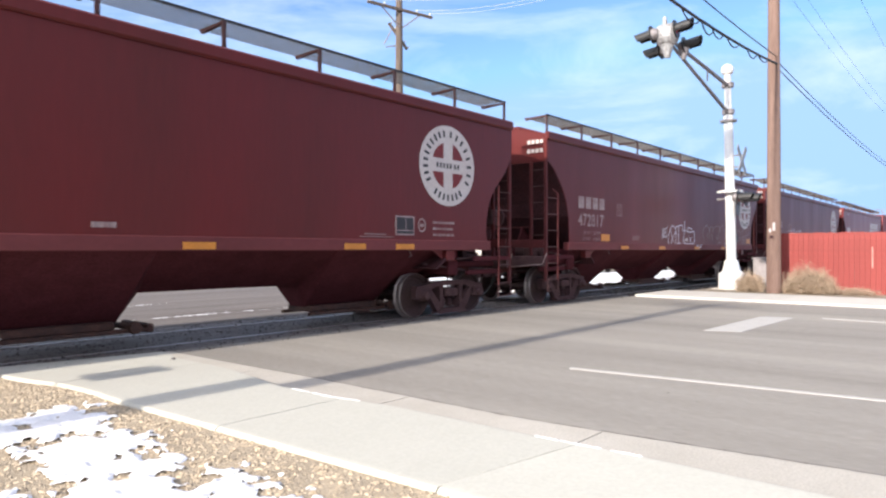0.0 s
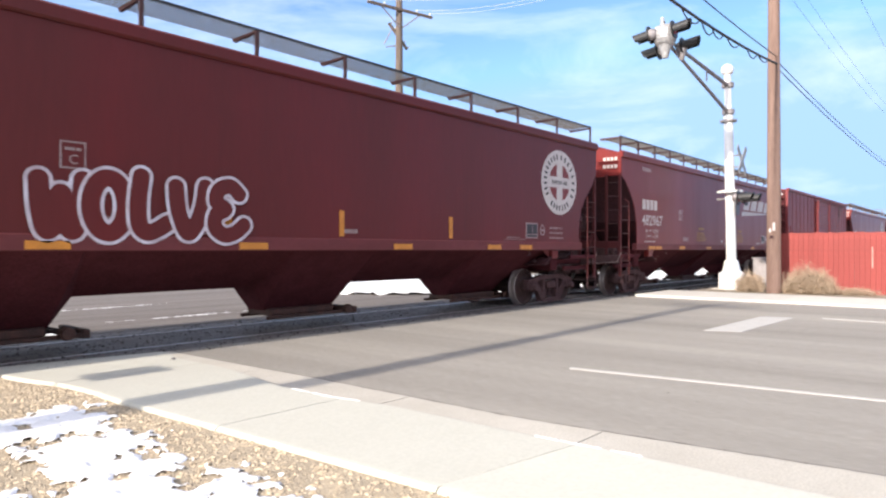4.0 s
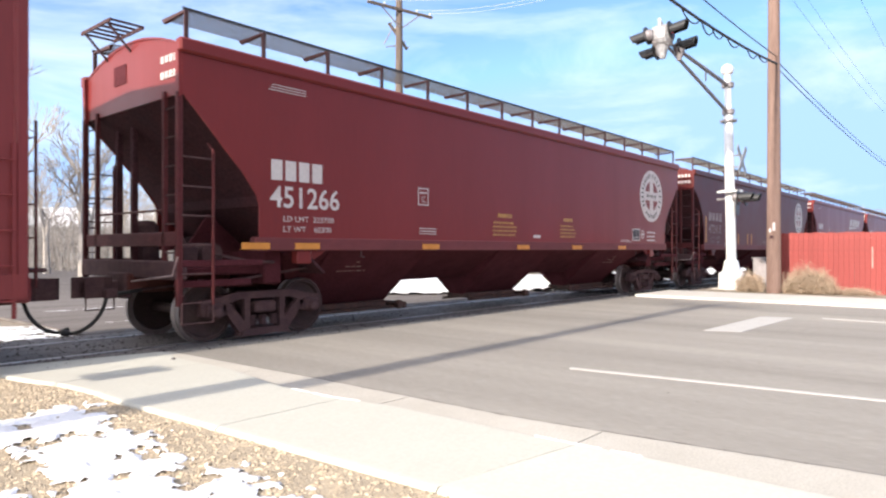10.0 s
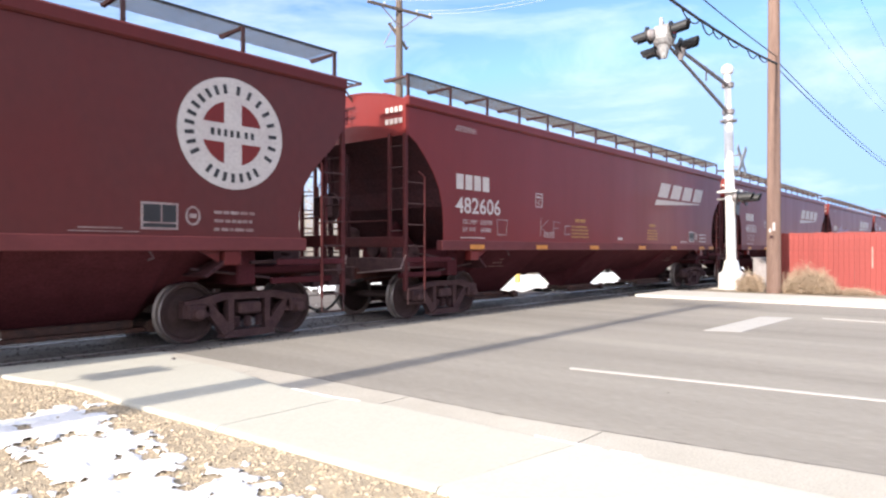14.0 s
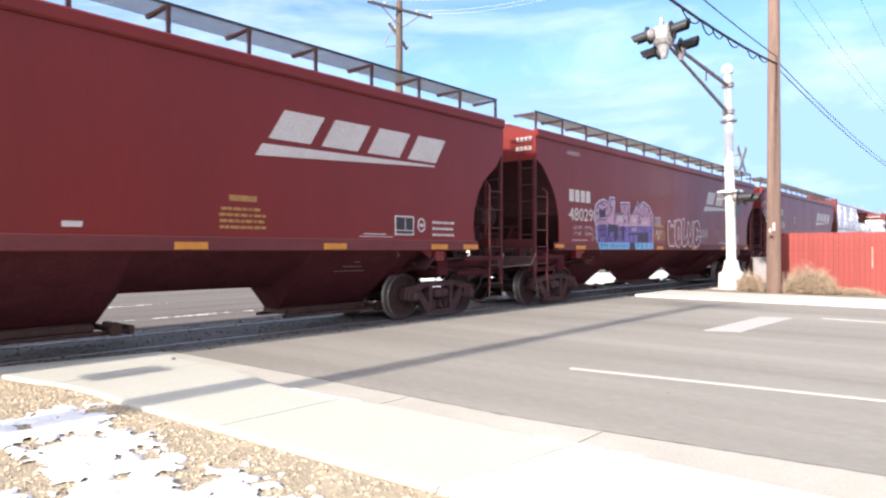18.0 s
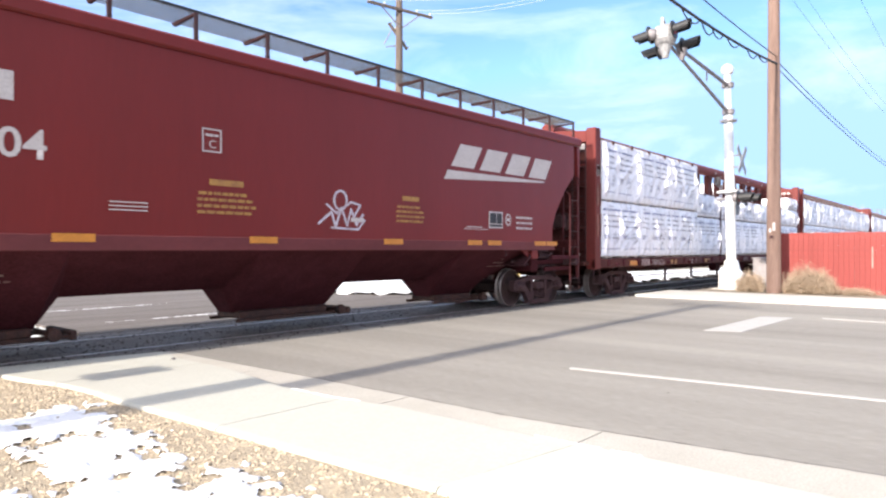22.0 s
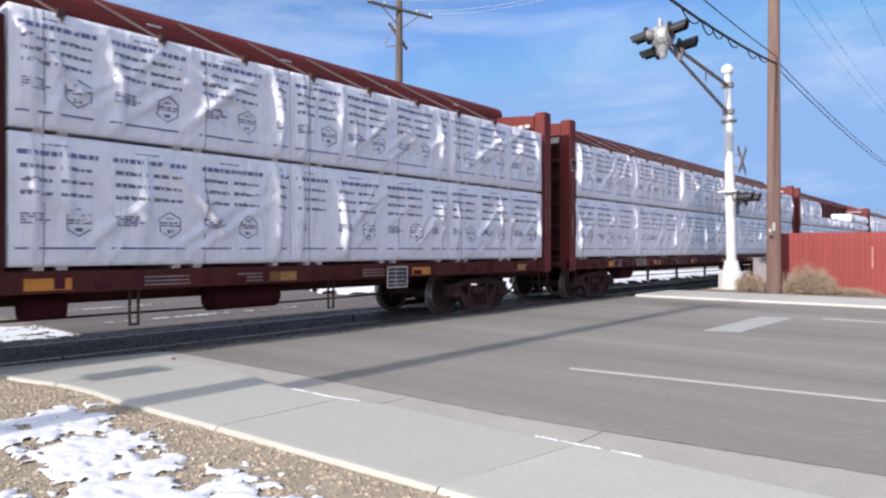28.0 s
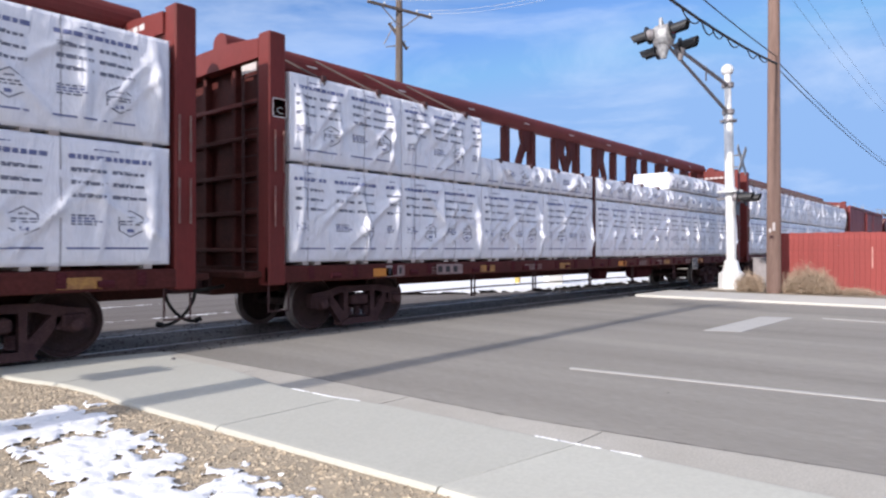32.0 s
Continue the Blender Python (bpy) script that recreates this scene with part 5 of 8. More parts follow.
# one old car is browner with dust
for ob in CARS["G"].children:
    if ob.name.startswith("side_sheet"):
        ob.data = ob.data.copy()
        ob.data.materials[0] = MAROON_DUSTY
part("reflector", bar(Geo(), 2.68, 3.15, 1.63, 1.82), YELLOW, CARS["B"])
part("reflector", bar(Geo(), 15.27, 15.73, 1.65, 1.84), YELLOW, CARS["B"])
tall_tape(CARS["G"], (3.66, 4.82, 6.05, 6.58, 9.38, 10.02, 11.85), x_tall=1.13)
tall_tape(CARS["C"], (6.2, 8.2, 10.9), x_tall=1.13)
for key, digits in (("E", "482967"), ("H", "482606"), ("J", "483583"), ("K", "480298")):
    car = CARS[key]
    stencils(car, ord(key), LETTER, tape=(1.8, 4.2, 6.7, 9.6, 12.6, 14.03, 15.41) if key == "K" else (1.8, 4.2, 6.7, 9.6, 12.0, 14.5, 15.44), dx=-0.85 if key == "K" else -0.45, yx=(6.63, 9.5) if key == "K" else (5.9, 10.3))
    wedge_emblem(car)
    end_numbers(car)
    numbering(car, digits, LETTER, 2.63, 2.15, x={"J": 1.6, "K": 1.5}.get(key, 1.4))
    if key != "K":
        plate_box(car, 4.2, 2.4, LETTER)
part("reflector", bar(Geo(), 2.3, 2.75, 1.40, 1.50, 0, -1.628), YELLOW, CARS["E"])
part("reflector", bar(Geo(), 0.80, 1.22, 1.44, 1.53, 0, -1.628), YELLOW, CARS["K"])
car = CARS["F"]
stencils(car, 11, LETTER, tape=(0.9, 1.8, 4.6, 7.63, 10.0, 12.48), dx=-0.6, yx=(6.87, 9.52))
round_emblem(car, 14.72, 3.06)
end_numbers(car)
numbering(car, "451266", LETTER, 2.46, 2.05, x=1.40, width=1.32)
plate_box(car, 4.5, 2.24, LETTER)
for x in (4.0, 9.25, 13.1):
    fold = lambda z: -(0.34 + (z - 0.75) * 1.73) - 0.02
    part("patch", Geo().loft([[(x + (1.0 - z) * 0.25, fold(z), z), (x + 0.4 + (1.0 - z) * 0.25, fold(z), z), (x + 0.4 + (1.0 - z) * 0.25, fold(z) + 0.012, z), (x + (1.0 - z) * 0.25, fold(z) + 0.012, z)] for z in (0.74, 1.0)]), GUTTER, car, "pale rectangular repair patch")
car = CARS["L"]
had = set(car.children)
stencils(car, 13, LETTER, tape=(1.17, 1.69, 3.92, 6.42, 9.02, 11.3, 11.96, 13.7, 14.2), dx=-2.0, yx=(5.75, 9.4))
for ob in car.children:
    if ob not in had:
        ob.matrix_basis = pose(0, 0, 0.09 if ob.name.startswith("reflector") else 0.2) @ ob.matrix_basis
end_numbers(car, x=0.295)
four_blocks(car, 2.54, 3.62, 3.07, 3.40, LETTER)
write_on("car_number", "488604", 0.48, LETTER, car, 2.42, FACE - 0.002, 2.44, 1.02, "painted car number")
write_on("weight_line", "LD LMT  223000", 0.125, LETTER, car, 2.3, FACE - 0.002, 2.02, 1.1)
write_on("weight_line", "LT WT    63000", 0.125, LETTER, car, 2.3, FACE - 0.002, 1.84, 1.1)
plate_box(car, 5.72, 2.76, LETTER)
wedge_emblem(car, 10.6, 14.49)
# faint rows of stencilling on the first and last bay
for key in ("E", "H", "J", "K", "F", "L"):
    r = random.Random(ord(key))
    for x in (3.25, 13.4):
        g = Geo()
        for q, z in enumerate((1.0, 1.08, 1.16)):
            a, w = x + (0.0, 0.12, 0.3)[q], (0.7, 0.45, 0.16)[q]
            while w > 0.05:
                k = min(w, r.uniform(0.05, 0.14))
                g.add([(a, -(0.2 + (z - 0.34) * 1.204) - 0.012, z), (a + k, -(0.2 + (z - 0.34) * 1.204) - 0.012, z), (a + k, -(0.2 + (z - 0.318) * 1.204) - 0.012, z + 0.022), (a, -(0.2 + (z - 0.318) * 1.204) - 0.012, z + 0.022)], [(0, 1, 2, 3)])
                a, w = a + k + 0.025, w - k - 0.025
        tagged(part("bay_stencil", g, GHOST, CARS[key], tidy=False), "rows of faint stencilling", kind="stuff")
car = CARS["L"]
# the lid rails of the ends
part("end_cover", Geo().prism([(-1.58, 3.3), (-1.45, 4.2), (-1.05, 4.2), (-1.05, 3.3)], "x", 0.0, 0.29), MAROON, car)

# ---- graffiti
GLYPHS = {"W": [[(0.0, 0.95), (0.04, 0.45), (0.17, 0.05), (0.34, 0.16), (0.5, 0.72), (0.64, 0.16), (0.8, 0.04), (0.95, 0.42), (1.02, 0.98)]],
          "O": [[(0.5 + 0.44 * math.cos(t * 0.4488), 0.5 + 0.5 * math.sin(t * 0.4488)) for t in range(15)]],
          "L": [[(0.22, 1.02), (0.14, 0.6), (0.16, 0.18), (0.36, 0.02), (0.66, 0.08), (0.95, 0.2)]],
          "V": [[(0.06, 0.98), (0.12, 0.5), (0.36, 0.06), (0.58, 0.12), (0.84, 0.55), (0.95, 1.02)]],
          "E": [[(0.92, 0.86), (0.62, 1.02), (0.24, 0.92), (0.16, 0.68), (0.46, 0.54), (0.16, 0.42), (0.12, 0.16), (0.42, 0.0), (0.8, 0.06), (1.08, 0.22)]]}


def smooth(pts, n=4):
    """A soft curve through the points of a path."""
    out = []
    for i in range(len(pts) - 1):
        p = [Vector(pts[max(0, min(len(pts) - 1, i + k))]) for k in (-1, 0, 1, 2)]
        for q in range(n):
            t = q / n
            out.append(tuple(0.5 * (2 * p[1] + (p[2] - p[0]) * t + (2 * p[0] - 5 * p[1] + 4 * p[2] - p[3]) * t * t + (3 * p[1] - p[0] - 3 * p[2] + p[3]) * t ** 3)))
    return out + [tuple(pts[-1])]


def clip(poly, keep):
    """The part of a polygon of (x, z, value) corners whose value is positive under keep()."""
    out = []
    for p, q in zip(poly, poly[1:] + poly[:1]):
        a, b = keep(p[2]), keep(q[2])
        if a >= 0:
            out.append(p)
        if a * b < 0:
            u = a / (a - b)
            out.append(tuple(p[n] + u * (q[n] - p[n]) for n in range(3)))
    return out


def band(g, pts, r0, r1, y, cell=0.022):
    """A flat sheet of all that lies between r0 and r1 from a line."""
    segs = [(p, q) for p, q in zip(pts, pts[1:]) if p != q]
    xa, za = min(p[0] for p in pts) - r1 - cell, min(p[1] for p in pts) - r1 - cell
    nx, nz = (int((max(p[n] for p in pts) + r1 + cell - (xa, za)[n]) / cell) + 1 for n in (0, 1))

    def away(x, z):
        best = 9.0
        for (ax, az), (bx, bz) in segs:
            dx, dz = bx - ax, bz - az
            u = min(1.0, max(0.0, ((x - ax) * dx + (z - az) * dz) / (dx * dx + dz * dz)))
            best = min(best, math.hypot(x - ax - u * dx, z - az - u * dz))
        return best

    f = [[(xa + i * cell, za + j * cell, away(xa + i * cell, za + j * cell)) for i in range(nx + 1)] for j in range(nz + 1)]
    for j in range(nz):
        for i in range(nx):
            p, q, r, t = f[j][i], f[j][i + 1], f[j + 1][i + 1], f[j + 1][i]
            for tri in ([p, q, r], [p, r, t]):
                c = clip(tri, lambda d: r1 - d)
                c = clip(c, lambda d: d - r0) if c and r0 > 0 else c
                if len(c) > 2:
                    flat(g, [(x, z) for x, z, d in c], y)


def bubble_word(car, paint, word, x0, z0, w, h, label):
    """Rounded outline letters, each lying over the last: a pale line round a core of the car's own colour."""
    step = w / len(word)
    for i, ch in enumerate(word):
        hh = h * (0.9 + 0.1 * ((i * 7) % 3) / 2)
        for path in GLYPHS[ch]:
            pts = [(x0 + (i + 0.06 + 0.88 * u) * step, z0 + hh * v) for u, v in smooth(path)]
            y = -1.628 - 0.005 * i
            pale, core = Geo(), Geo()
            band(pale, pts, 0.106, 0.146, y), band(core, pts, 0.0, 0.106, y)
            t = part("tag_letter", pale, GRAF_WHITE, car, label)
            part("letter_core", core, paint, t)



k = CARS["K"]
body = Geo()
# the shape: two domes, two towers and a peak, all on one foot
outline = [(2.91, 1.57), (2.81, 2.16), (2.77, 2.42), (2.83, 2.61), (3.04, 2.74), (3.3, 2.79), (3.52, 2.71), (3.62, 2.6), (3.6, 2.86), (3.92, 2.87), (3.9, 2.45), (4.31, 2.45),
           (4.28, 2.76), (4.83, 2.78), (4.81, 2.32), (5.39, 2.85), (5.42, 2.72), (5.78, 2.86), (6.19, 2.73), (6.43, 2.45), (6.46, 2.15), (6.42, 1.57)]
flat(body, outline)
gr = part("graffiti", body, GRAF_PINK, k, "large painted lettering of lilac, purple and blue bubbles")
g = Geo()
flat(g, [(2.91, 1.57), (2.84, 2.04), (3.94, 2.06), (4.56, 2.07), (6.45, 2.13), (6.42, 1.57)], FACE - 0.002)
part("purple_field", g, GRAF_PURPLE, gr)
for x0, x1 in ((2.93, 4.78), (5.12, 6.41)):
    part("blue_foot", flat(Geo(), [(x0, 1.585), (x1, 1.60), (x1, 1.41), (x0 + 0.08, 1.40)], -1.632), GRAF_BLUE, gr)
part("dark_gap", flat(Geo(), [(4.78, 1.6), (5.12, 1.6), (5.12, 1.41), (4.78, 1.41)], -1.632), GRAF_DARK, gr)
g = Geo()
stroke(g, outline, 0.03, FACE - 0.006)
part("white_outline", g, GRAF_PALE, gr, "pale outline")
g = Geo()
y = FACE - 0.009
stroke(g, [(x + (0.05 if x < 4.6 else -0.05), z - 0.05) for x, z in outline[1:-1]], 0.028, y)
# heart, arm and dark blocks
flat(g, [(3.02, 2.5), (3.1, 2.54), (3.2, 2.46), (3.3, 2.55), (3.37, 2.54), (3.37, 2.29), (3.02, 2.26)], y)
flat(g, [(3.52, 2.16), (3.6, 2.1), (4.1, 2.1), (4.1, 1.68), (3.86, 1.67), (3.86, 1.9), (3.62, 1.88), (3.58, 1.74), (3.52, 1.74)], y)
flat(g, [(5.41, 1.9), (6.08, 1.93), (6.08, 1.62), (5.36, 1.61)], y), flat(g, [(4.73, 1.87), (5.4, 1.9), (5.4, 1.84), (4.73, 1.81)], y), flat(g, [(4.32, 2.07), (4.45, 2.07), (4.45, 1.67), (4.34, 1.67)], y)
bar(g, 5.06, 5.12, 1.62, 1.84, 0, y)
# the grille of the mouth, seams between the letters
for q in ([(2.97, 2.22), (3.43, 2.22), (3.36, 1.78), (3.06, 1.76), (2.97, 2.22)], [(2.98, 2.06), (3.42, 2.07)], [(3.0, 1.94), (3.4, 1.95)], [(3.12, 2.22), (3.15, 1.77)], [(3.27, 2.22), (3.25, 1.77)],
          [(3.88, 2.43), (3.9, 1.63)], [(4.33, 2.45), (4.47, 2.43), (4.47, 1.62)], [(5.41, 2.8), (5.38, 1.65)], [(3.9, 2.45), (4.31, 2.45)], [(3.1, 2.68), (3.14, 2.6), (3.2, 2.68), (3.26, 2.6), (3.36, 2.66)]):
    stroke(g, q, 0.028, y)
r = random.Random(5)
for cx, cz, cr in ((2.95, 2.58, .05), (3.47, 2.55, .05), (3.72, 2.55, .06), (3.62, 2.4, .055), (2.93, 2.38, .04), (3.45, 2.32, .04), (3.98, 2.28, .05), (4.52, 2.6, .06), (4.66, 2.44, .055), (4.56, 2.22, .045), (4.76, 2.22, .05),
                   (5.08, 2.48, .045), (5.27, 2.5, .05), (5.6, 2.58, .05), (5.82, 2.5, .07), (6.1, 2.55, .05), (5.52, 2.42, .055), (5.7, 2.4, .04), (6.22, 2.38, .06), (5.98, 2.42, .045), (5.52, 2.24, .05), (6.3, 2.2, .05),
                   (4.56, 1.98, .05), (4.82, 1.98, .05), (5.6, 2.04, .04), (5.9, 2.02, .04), (6.26, 1.98, .05), (3.66, 1.68, .05), (4.22, 1.98, .05), (4.2, 1.78, .06), (3.0, 1.66, .04), (3.42, 1.66, .04), (6.28, 1.74, .05), (4.84, 1.72, .04), (5.8, 2.68, .04)):
    stroke(g, curve(lambda u: (cx + cr * math.cos(6.283 * u), cz + cr * 1.15 * math.sin(6.283 * u)), 9), 0.02, y)
part("dark_outline", g, GRAF_DARK, gr)
g = Geo()
for x0, x1, z0, z1, n in ((4.09, 4.37, 2.2, 2.36, 3), (4.96, 5.27, 1.94, 2.04, 4), (5.6, 6.08, 2.16, 2.25, 5), (5.04, 5.25, 2.21, 2.33, 2)):
    for i in range(n):
        for j in range(1 if n == 2 else 2):
            zz = z0 + (z1 - z0) * j / (1 if n == 2 else 2)
            bar(g, x0 + (x1 - x0) * i / n + 0.012, x0 + (x1 - x0) * (i + 1) / n - 0.012, zz + 0.008, zz + (z1 - z0) / (1 if n == 2 else 2) - 0.008, 0, FACE - 0.012)
tagged(part("white_fill", g, LETTER, gr), "small white painted windows and teeth", kind="stuff")
g = Geo()
for i in range(5):
    bar(g, 3.1 + i * 0.33, 3.14 + i * 0.33, 1.44, 1.56, 0, -1.636), stroke(g, curve(lambda u: (3.3 + i * 0.33 + 0.04 * math.cos(6.283 * u), 1.5 + 0.04 * math.sin(6.283 * u)), 8), 0.016, -1.636)
for i in range(4):
    bar(g, 5.3 + i * 0.3, 5.34 + i * 0.3, 1.44, 1.56, 0, -1.636)
part("foot_details", g, GRAF_DARK, gr)
bubble_word(k, MAROON, "WOLVE", 7.62, 1.60, 2.6, 0.72, "white spray-painted bubble letters")
g = Geo()
for i in range(4):
    stroke(g, [(6.62, 2.16 + i * 0.08), (7.0, 2.2 + i * 0.07)], 0.03)
stroke(g, curve(lambda u: (6.7 + 0.35 * u, 1.86 + 0.14 * math.sin(9 * u)), 16), 0.035)
part("grey_tag", g, GRAF_WHITE, k)
g = Geo()
stroke(g, smooth([(2.60, 1.87), (2.70, 1.94), (2.75, 1.86), (2.64, 1.79), (2.74, 1.72), (2.66, 1.64), (2.60, 1.70)]), 0.022), stroke(g, smooth([(2.78, 1.85), (2.86, 1.89), (2.87, 1.77), (2.79, 1.68)]), 0.022)
part("chalk_squiggle", g, LETTER_OLD, k, "small chalk squiggle")
g = Geo()
for dx, q in ((0.0, [(0.04, 0.02), (0.06, 0.27)]), (0.0, [(-0.03, 0.27), (0.14, 0.25), (0.19, 0.16), (0.15, 0.05), (-0.03, 0.01)]), (0.25, [(0.04, 0.02), (0.05, 0.27)]), (0.25, [(-0.04, 0.27), (0.13, 0.28)]),
              (0.25, [(-0.04, 0.02), (0.13, 0.02)]), (0.42, [(0.16, 0.26), (0.02, 0.23), (0.0, 0.06), (0.14, 0.03), (0.16, 0.13), (0.07, 0.14)]), (0.62, [(0.0, -0.01), (0.05, 0.29), (0.13, 0.29), (0.16, -0.02)]), (0.62, [(-0.02, 0.13), (0.17, 0.14)])):
    stroke(g, [(10.42 + dx + u * 0.95, 1.80 + 0.09 * dx + v) for u, v in q], 0.022, FACE - 0.004)
part("painted_tag", g, GRAF_WHITE, k, "small pale spray-painted tag, written by hand")
for z in (1.685, 1.735):
    part("tag_underline", stroke(Geo(), [(10.38, z - 0.005), (10.8, z), (11.14, z + 0.004)], 0.013), GHOST, k)
g = Geo()
stroke(g, [(11.98, 2.12), (12.3, 2.06), (12.55, 2.08), (12.75, 2.12), (12.86, 2.02), (12.95, 1.88), (12.84, 1.94), (12.72, 1.92), (12.62, 1.78), (12.4, 1.76), (12.2, 1.86)], 0.018)
stroke(g, [(12.02, 2.0), (12.3, 1.98), (12.5, 1.96)], 0.016), stroke(g, [(12.08, 1.9), (12.34, 1.9), (12.52, 1.88)], 0.016), stroke(g, [(12.66, 2.04), (12.76, 2.02)], 0.02)
part("chalk_bird", g, LETTER_OLD, k, "thin chalk drawing of a bird's head")
b = CARS["B"]
# a loose spray-painted word: a crossed ring, a tall letter, an open box, and a small tight tag before it
def loose(name, w, step, *paths):
    g = Geo()
    for q in paths:
        stroke(g, smooth(q, 3), w, FACE - 0.0015 * step)
    tagged(part(name, g, GRAF_WHITE, CARS["B"]), "loose white spray-painted scrawl", kind="stuff")


loose("tag_ring", 0.045, 0, [(7.47, 2.19), (7.68, 2.14), (7.79, 1.96), (7.76, 1.72), (7.61, 1.52), (7.38, 1.5), (7.19, 1.58), (7.14, 1.7), (7.21, 1.93), (7.34, 2.1), (7.47, 2.19), (7.57, 2.16)])
loose("tag_cross", 0.04, 1, [(7.34, 2.04), (7.43, 1.85), (7.58, 1.66)], [(7.72, 1.98), (7.52, 1.81), (7.34, 1.58)])
loose("tag_letter", 0.045, 2, [(7.76, 1.91), (7.77, 2.14), (8.0, 2.19), (8.32, 2.22), (8.35, 2.04)], [(8.01, 2.16), (7.99, 1.87), (7.98, 1.52)])
loose("tag_line", 0.04, 0, [(7.84, 1.6), (8.02, 1.61), (8.21, 1.61)])
loose("tag_box", 0.045, 1, [(8.34, 2.03), (8.67, 2.06), (8.84, 2.0), (9.36, 2.03), (9.40, 1.98), (9.37, 1.61), (8.75, 1.6)], [(8.54, 2.01), (8.44, 1.84), (8.45, 1.64), (8.69, 1.6)], [(8.53, 2.38), (8.51, 2.12), (8.52, 2.05)],
      [(8.82, 2.01), (8.84, 2.16), (9.22, 2.11)])
loose("tag_cross", 0.03, 0, [(8.91, 1.86), (9.02, 1.74), (9.13, 1.62)], [(9.18, 1.83), (9.05, 1.75), (8.91, 1.67)])
loose("small_tag", 0.04, 2, [(6.68, 1.74), (6.7, 2.02), (6.79, 2.04), (6.77, 1.78)], [(6.71, 1.86), (6.92, 1.96)], [(6.92, 2.05), (6.81, 1.99), (6.83, 1.83), (6.94, 1.83)], [(6.87, 2.07), (6.97, 2.08), (7.09, 2.15)],
      [(6.97, 2.07), (6.94, 1.79), (7.04, 1.84)])
part("pale_patch", flat(Geo(), [(8.57, 1.68), (8.81, 1.68), (8.81, 1.79), (8.57, 1.78)]), LETTER, b)
g = Geo()
for q in ([(9.54, 1.70), (9.59, 1.60), (9.64, 1.68), (9.7, 1.60), (9.74, 1.70)], [(9.87, 1.70), (9.87, 1.60), (9.95, 1.60)], [(9.97, 1.71), (10.01, 1.61), (10.05, 1.71)]):
    stroke(g, [(x, z - 0.135) for x, z in q], 0.02, -1.63)
tagged(part("small_tag", g, GRAF_PALE, b), "tiny pale blue tag", kind="stuff")
g = Geo()
for q in ([(10.25, 1.63), (10.35, 1.74), (10.22, 2.05), (10.62, 2.31), (10.91, 2.07)], [(10.66, 1.98), (10.68, 1.83), (10.78, 1.9), (10.66, 1.98)], [(11.21, 2.24), (10.97, 2.21), (10.88, 1.93), (11.01, 1.66)],
          [(11.05, 1.91), (11.21, 1.94), (11.23, 1.73)], [(11.21, 2.07), (11.42, 2.22), (11.72, 2.3), (11.99, 2.25), (11.95, 2.04)], [(11.64, 1.9), (11.77, 1.77), (11.86, 1.97)],
          [(11.99, 2.07), (12.29, 2.35), (12.41, 2.19), (12.75, 2.21), (12.58, 1.96), (12.58, 1.69)], [(12.1, 1.91), (12.13, 1.68), (11.77, 1.66)], [(12.75, 2.04), (13.01, 2.08), (12.91, 1.97)]):
    stroke(g, smooth(q, 2), 0.022)
tagged(part("jagged_scrawl", g, LETTER_OLD, b), "jagged outline of thin pinkish letters", kind="stuff")
g = Geo()
for i in range(13):
    x, h = 13.1 + i * 0.145, random.Random(i).uniform(0.09, 0.26)
    stroke(g, curve(lambda u: (x + 0.06 * math.cos(6.283 * u) + 0.05 * u, 2.13 + h * 0.45 * math.sin(6.283 * u * (0.7 + 0.06 * (i % 5)))), 10), 0.016)
    if i % 3 == 0:
        stroke(g, [(x, 2.06), (x + 0.02, 2.06 + h)], 0.016)
stroke(g, [(15.1, 2.2), (15.22, 2.24), (15.28, 2.1), (15.16, 1.98), (15.3, 1.99), (15.5, 2.05), (15.6, 2.1), (15.54, 2.29), (15.62, 2.02)], 0.016)
stroke(g, [(15.5, 2.67), (15.57, 2.74), (15.67, 2.66), (15.59, 2.48), (15.7, 2.47), (15.8, 2.66)], 0.016)
stroke(g, curve(lambda u: (15.78 + 0.09 * math.cos(6.283 * u), 2.93 + 0.16 * math.sin(6.283 * u)), 16), 0.016)
stroke(g, [(15.95, 2.98), (16.02, 3.2), (16.06, 3.45), (16.14, 3.25), (16.24, 3.42), (16.28, 3.25)], 0.016)
tagged(part("thin_scrawl", g, LETTER_OLD, b), "thin pinkish marker scrawl", kind="stuff")
bubble_word(CARS["C"], MAROON_OLD, "WOLVE", 3.9, 1.60, 2.55, 0.72, "white spray-painted bubble letters")
g = Geo()
stroke(g, [(4.4, 1.72), (4.42, 2.14)], 0.02), stroke(g, [(4.72, 2.1), (4.42, 1.92), (4.75, 1.74)], 0.02)
stroke(g, [(4.95, 1.74), (4.97, 2.08), (5.25, 2.06)], 0.02), stroke(g, [(4.95, 1.92), (5.2, 1.92)], 0.02)
stroke(g, [(5.75, 2.0), (5.5, 1.98), (5.48, 1.78), (5.72, 1.78)], 0.028)
stroke(g, [(2.75, 1.72), (2.72, 2.05), (3.1, 2.05), (3.05, 1.72), (2.75, 1.72)], 0.02)
part("chalk_scrawl", g, LETTER_OLD, CARS["H"], "thin chalk scrawl")
g = Geo()
heart = curve(lambda u: (0.85 + 0.62 * math.sin(6.283 * u) ** 3, 3.2 + 0.035 * (13 * math.cos(6.283 * u) - 5 * math.cos(12.566 * u) - 2 * math.cos(18.85 * u) - math.cos(25.13 * u))), 36)
stroke(g, [(x - 0.02, z) for x, z in heart], 0.055)
for i in range(6):
    x = 0.42 + i * 0.16
    stroke(g, [(x + 0.08, 3.42 - abs(i - 2.5) * 0.02), (x, 2.9 + abs(i - 2.5) * 0.09)], 0.03)
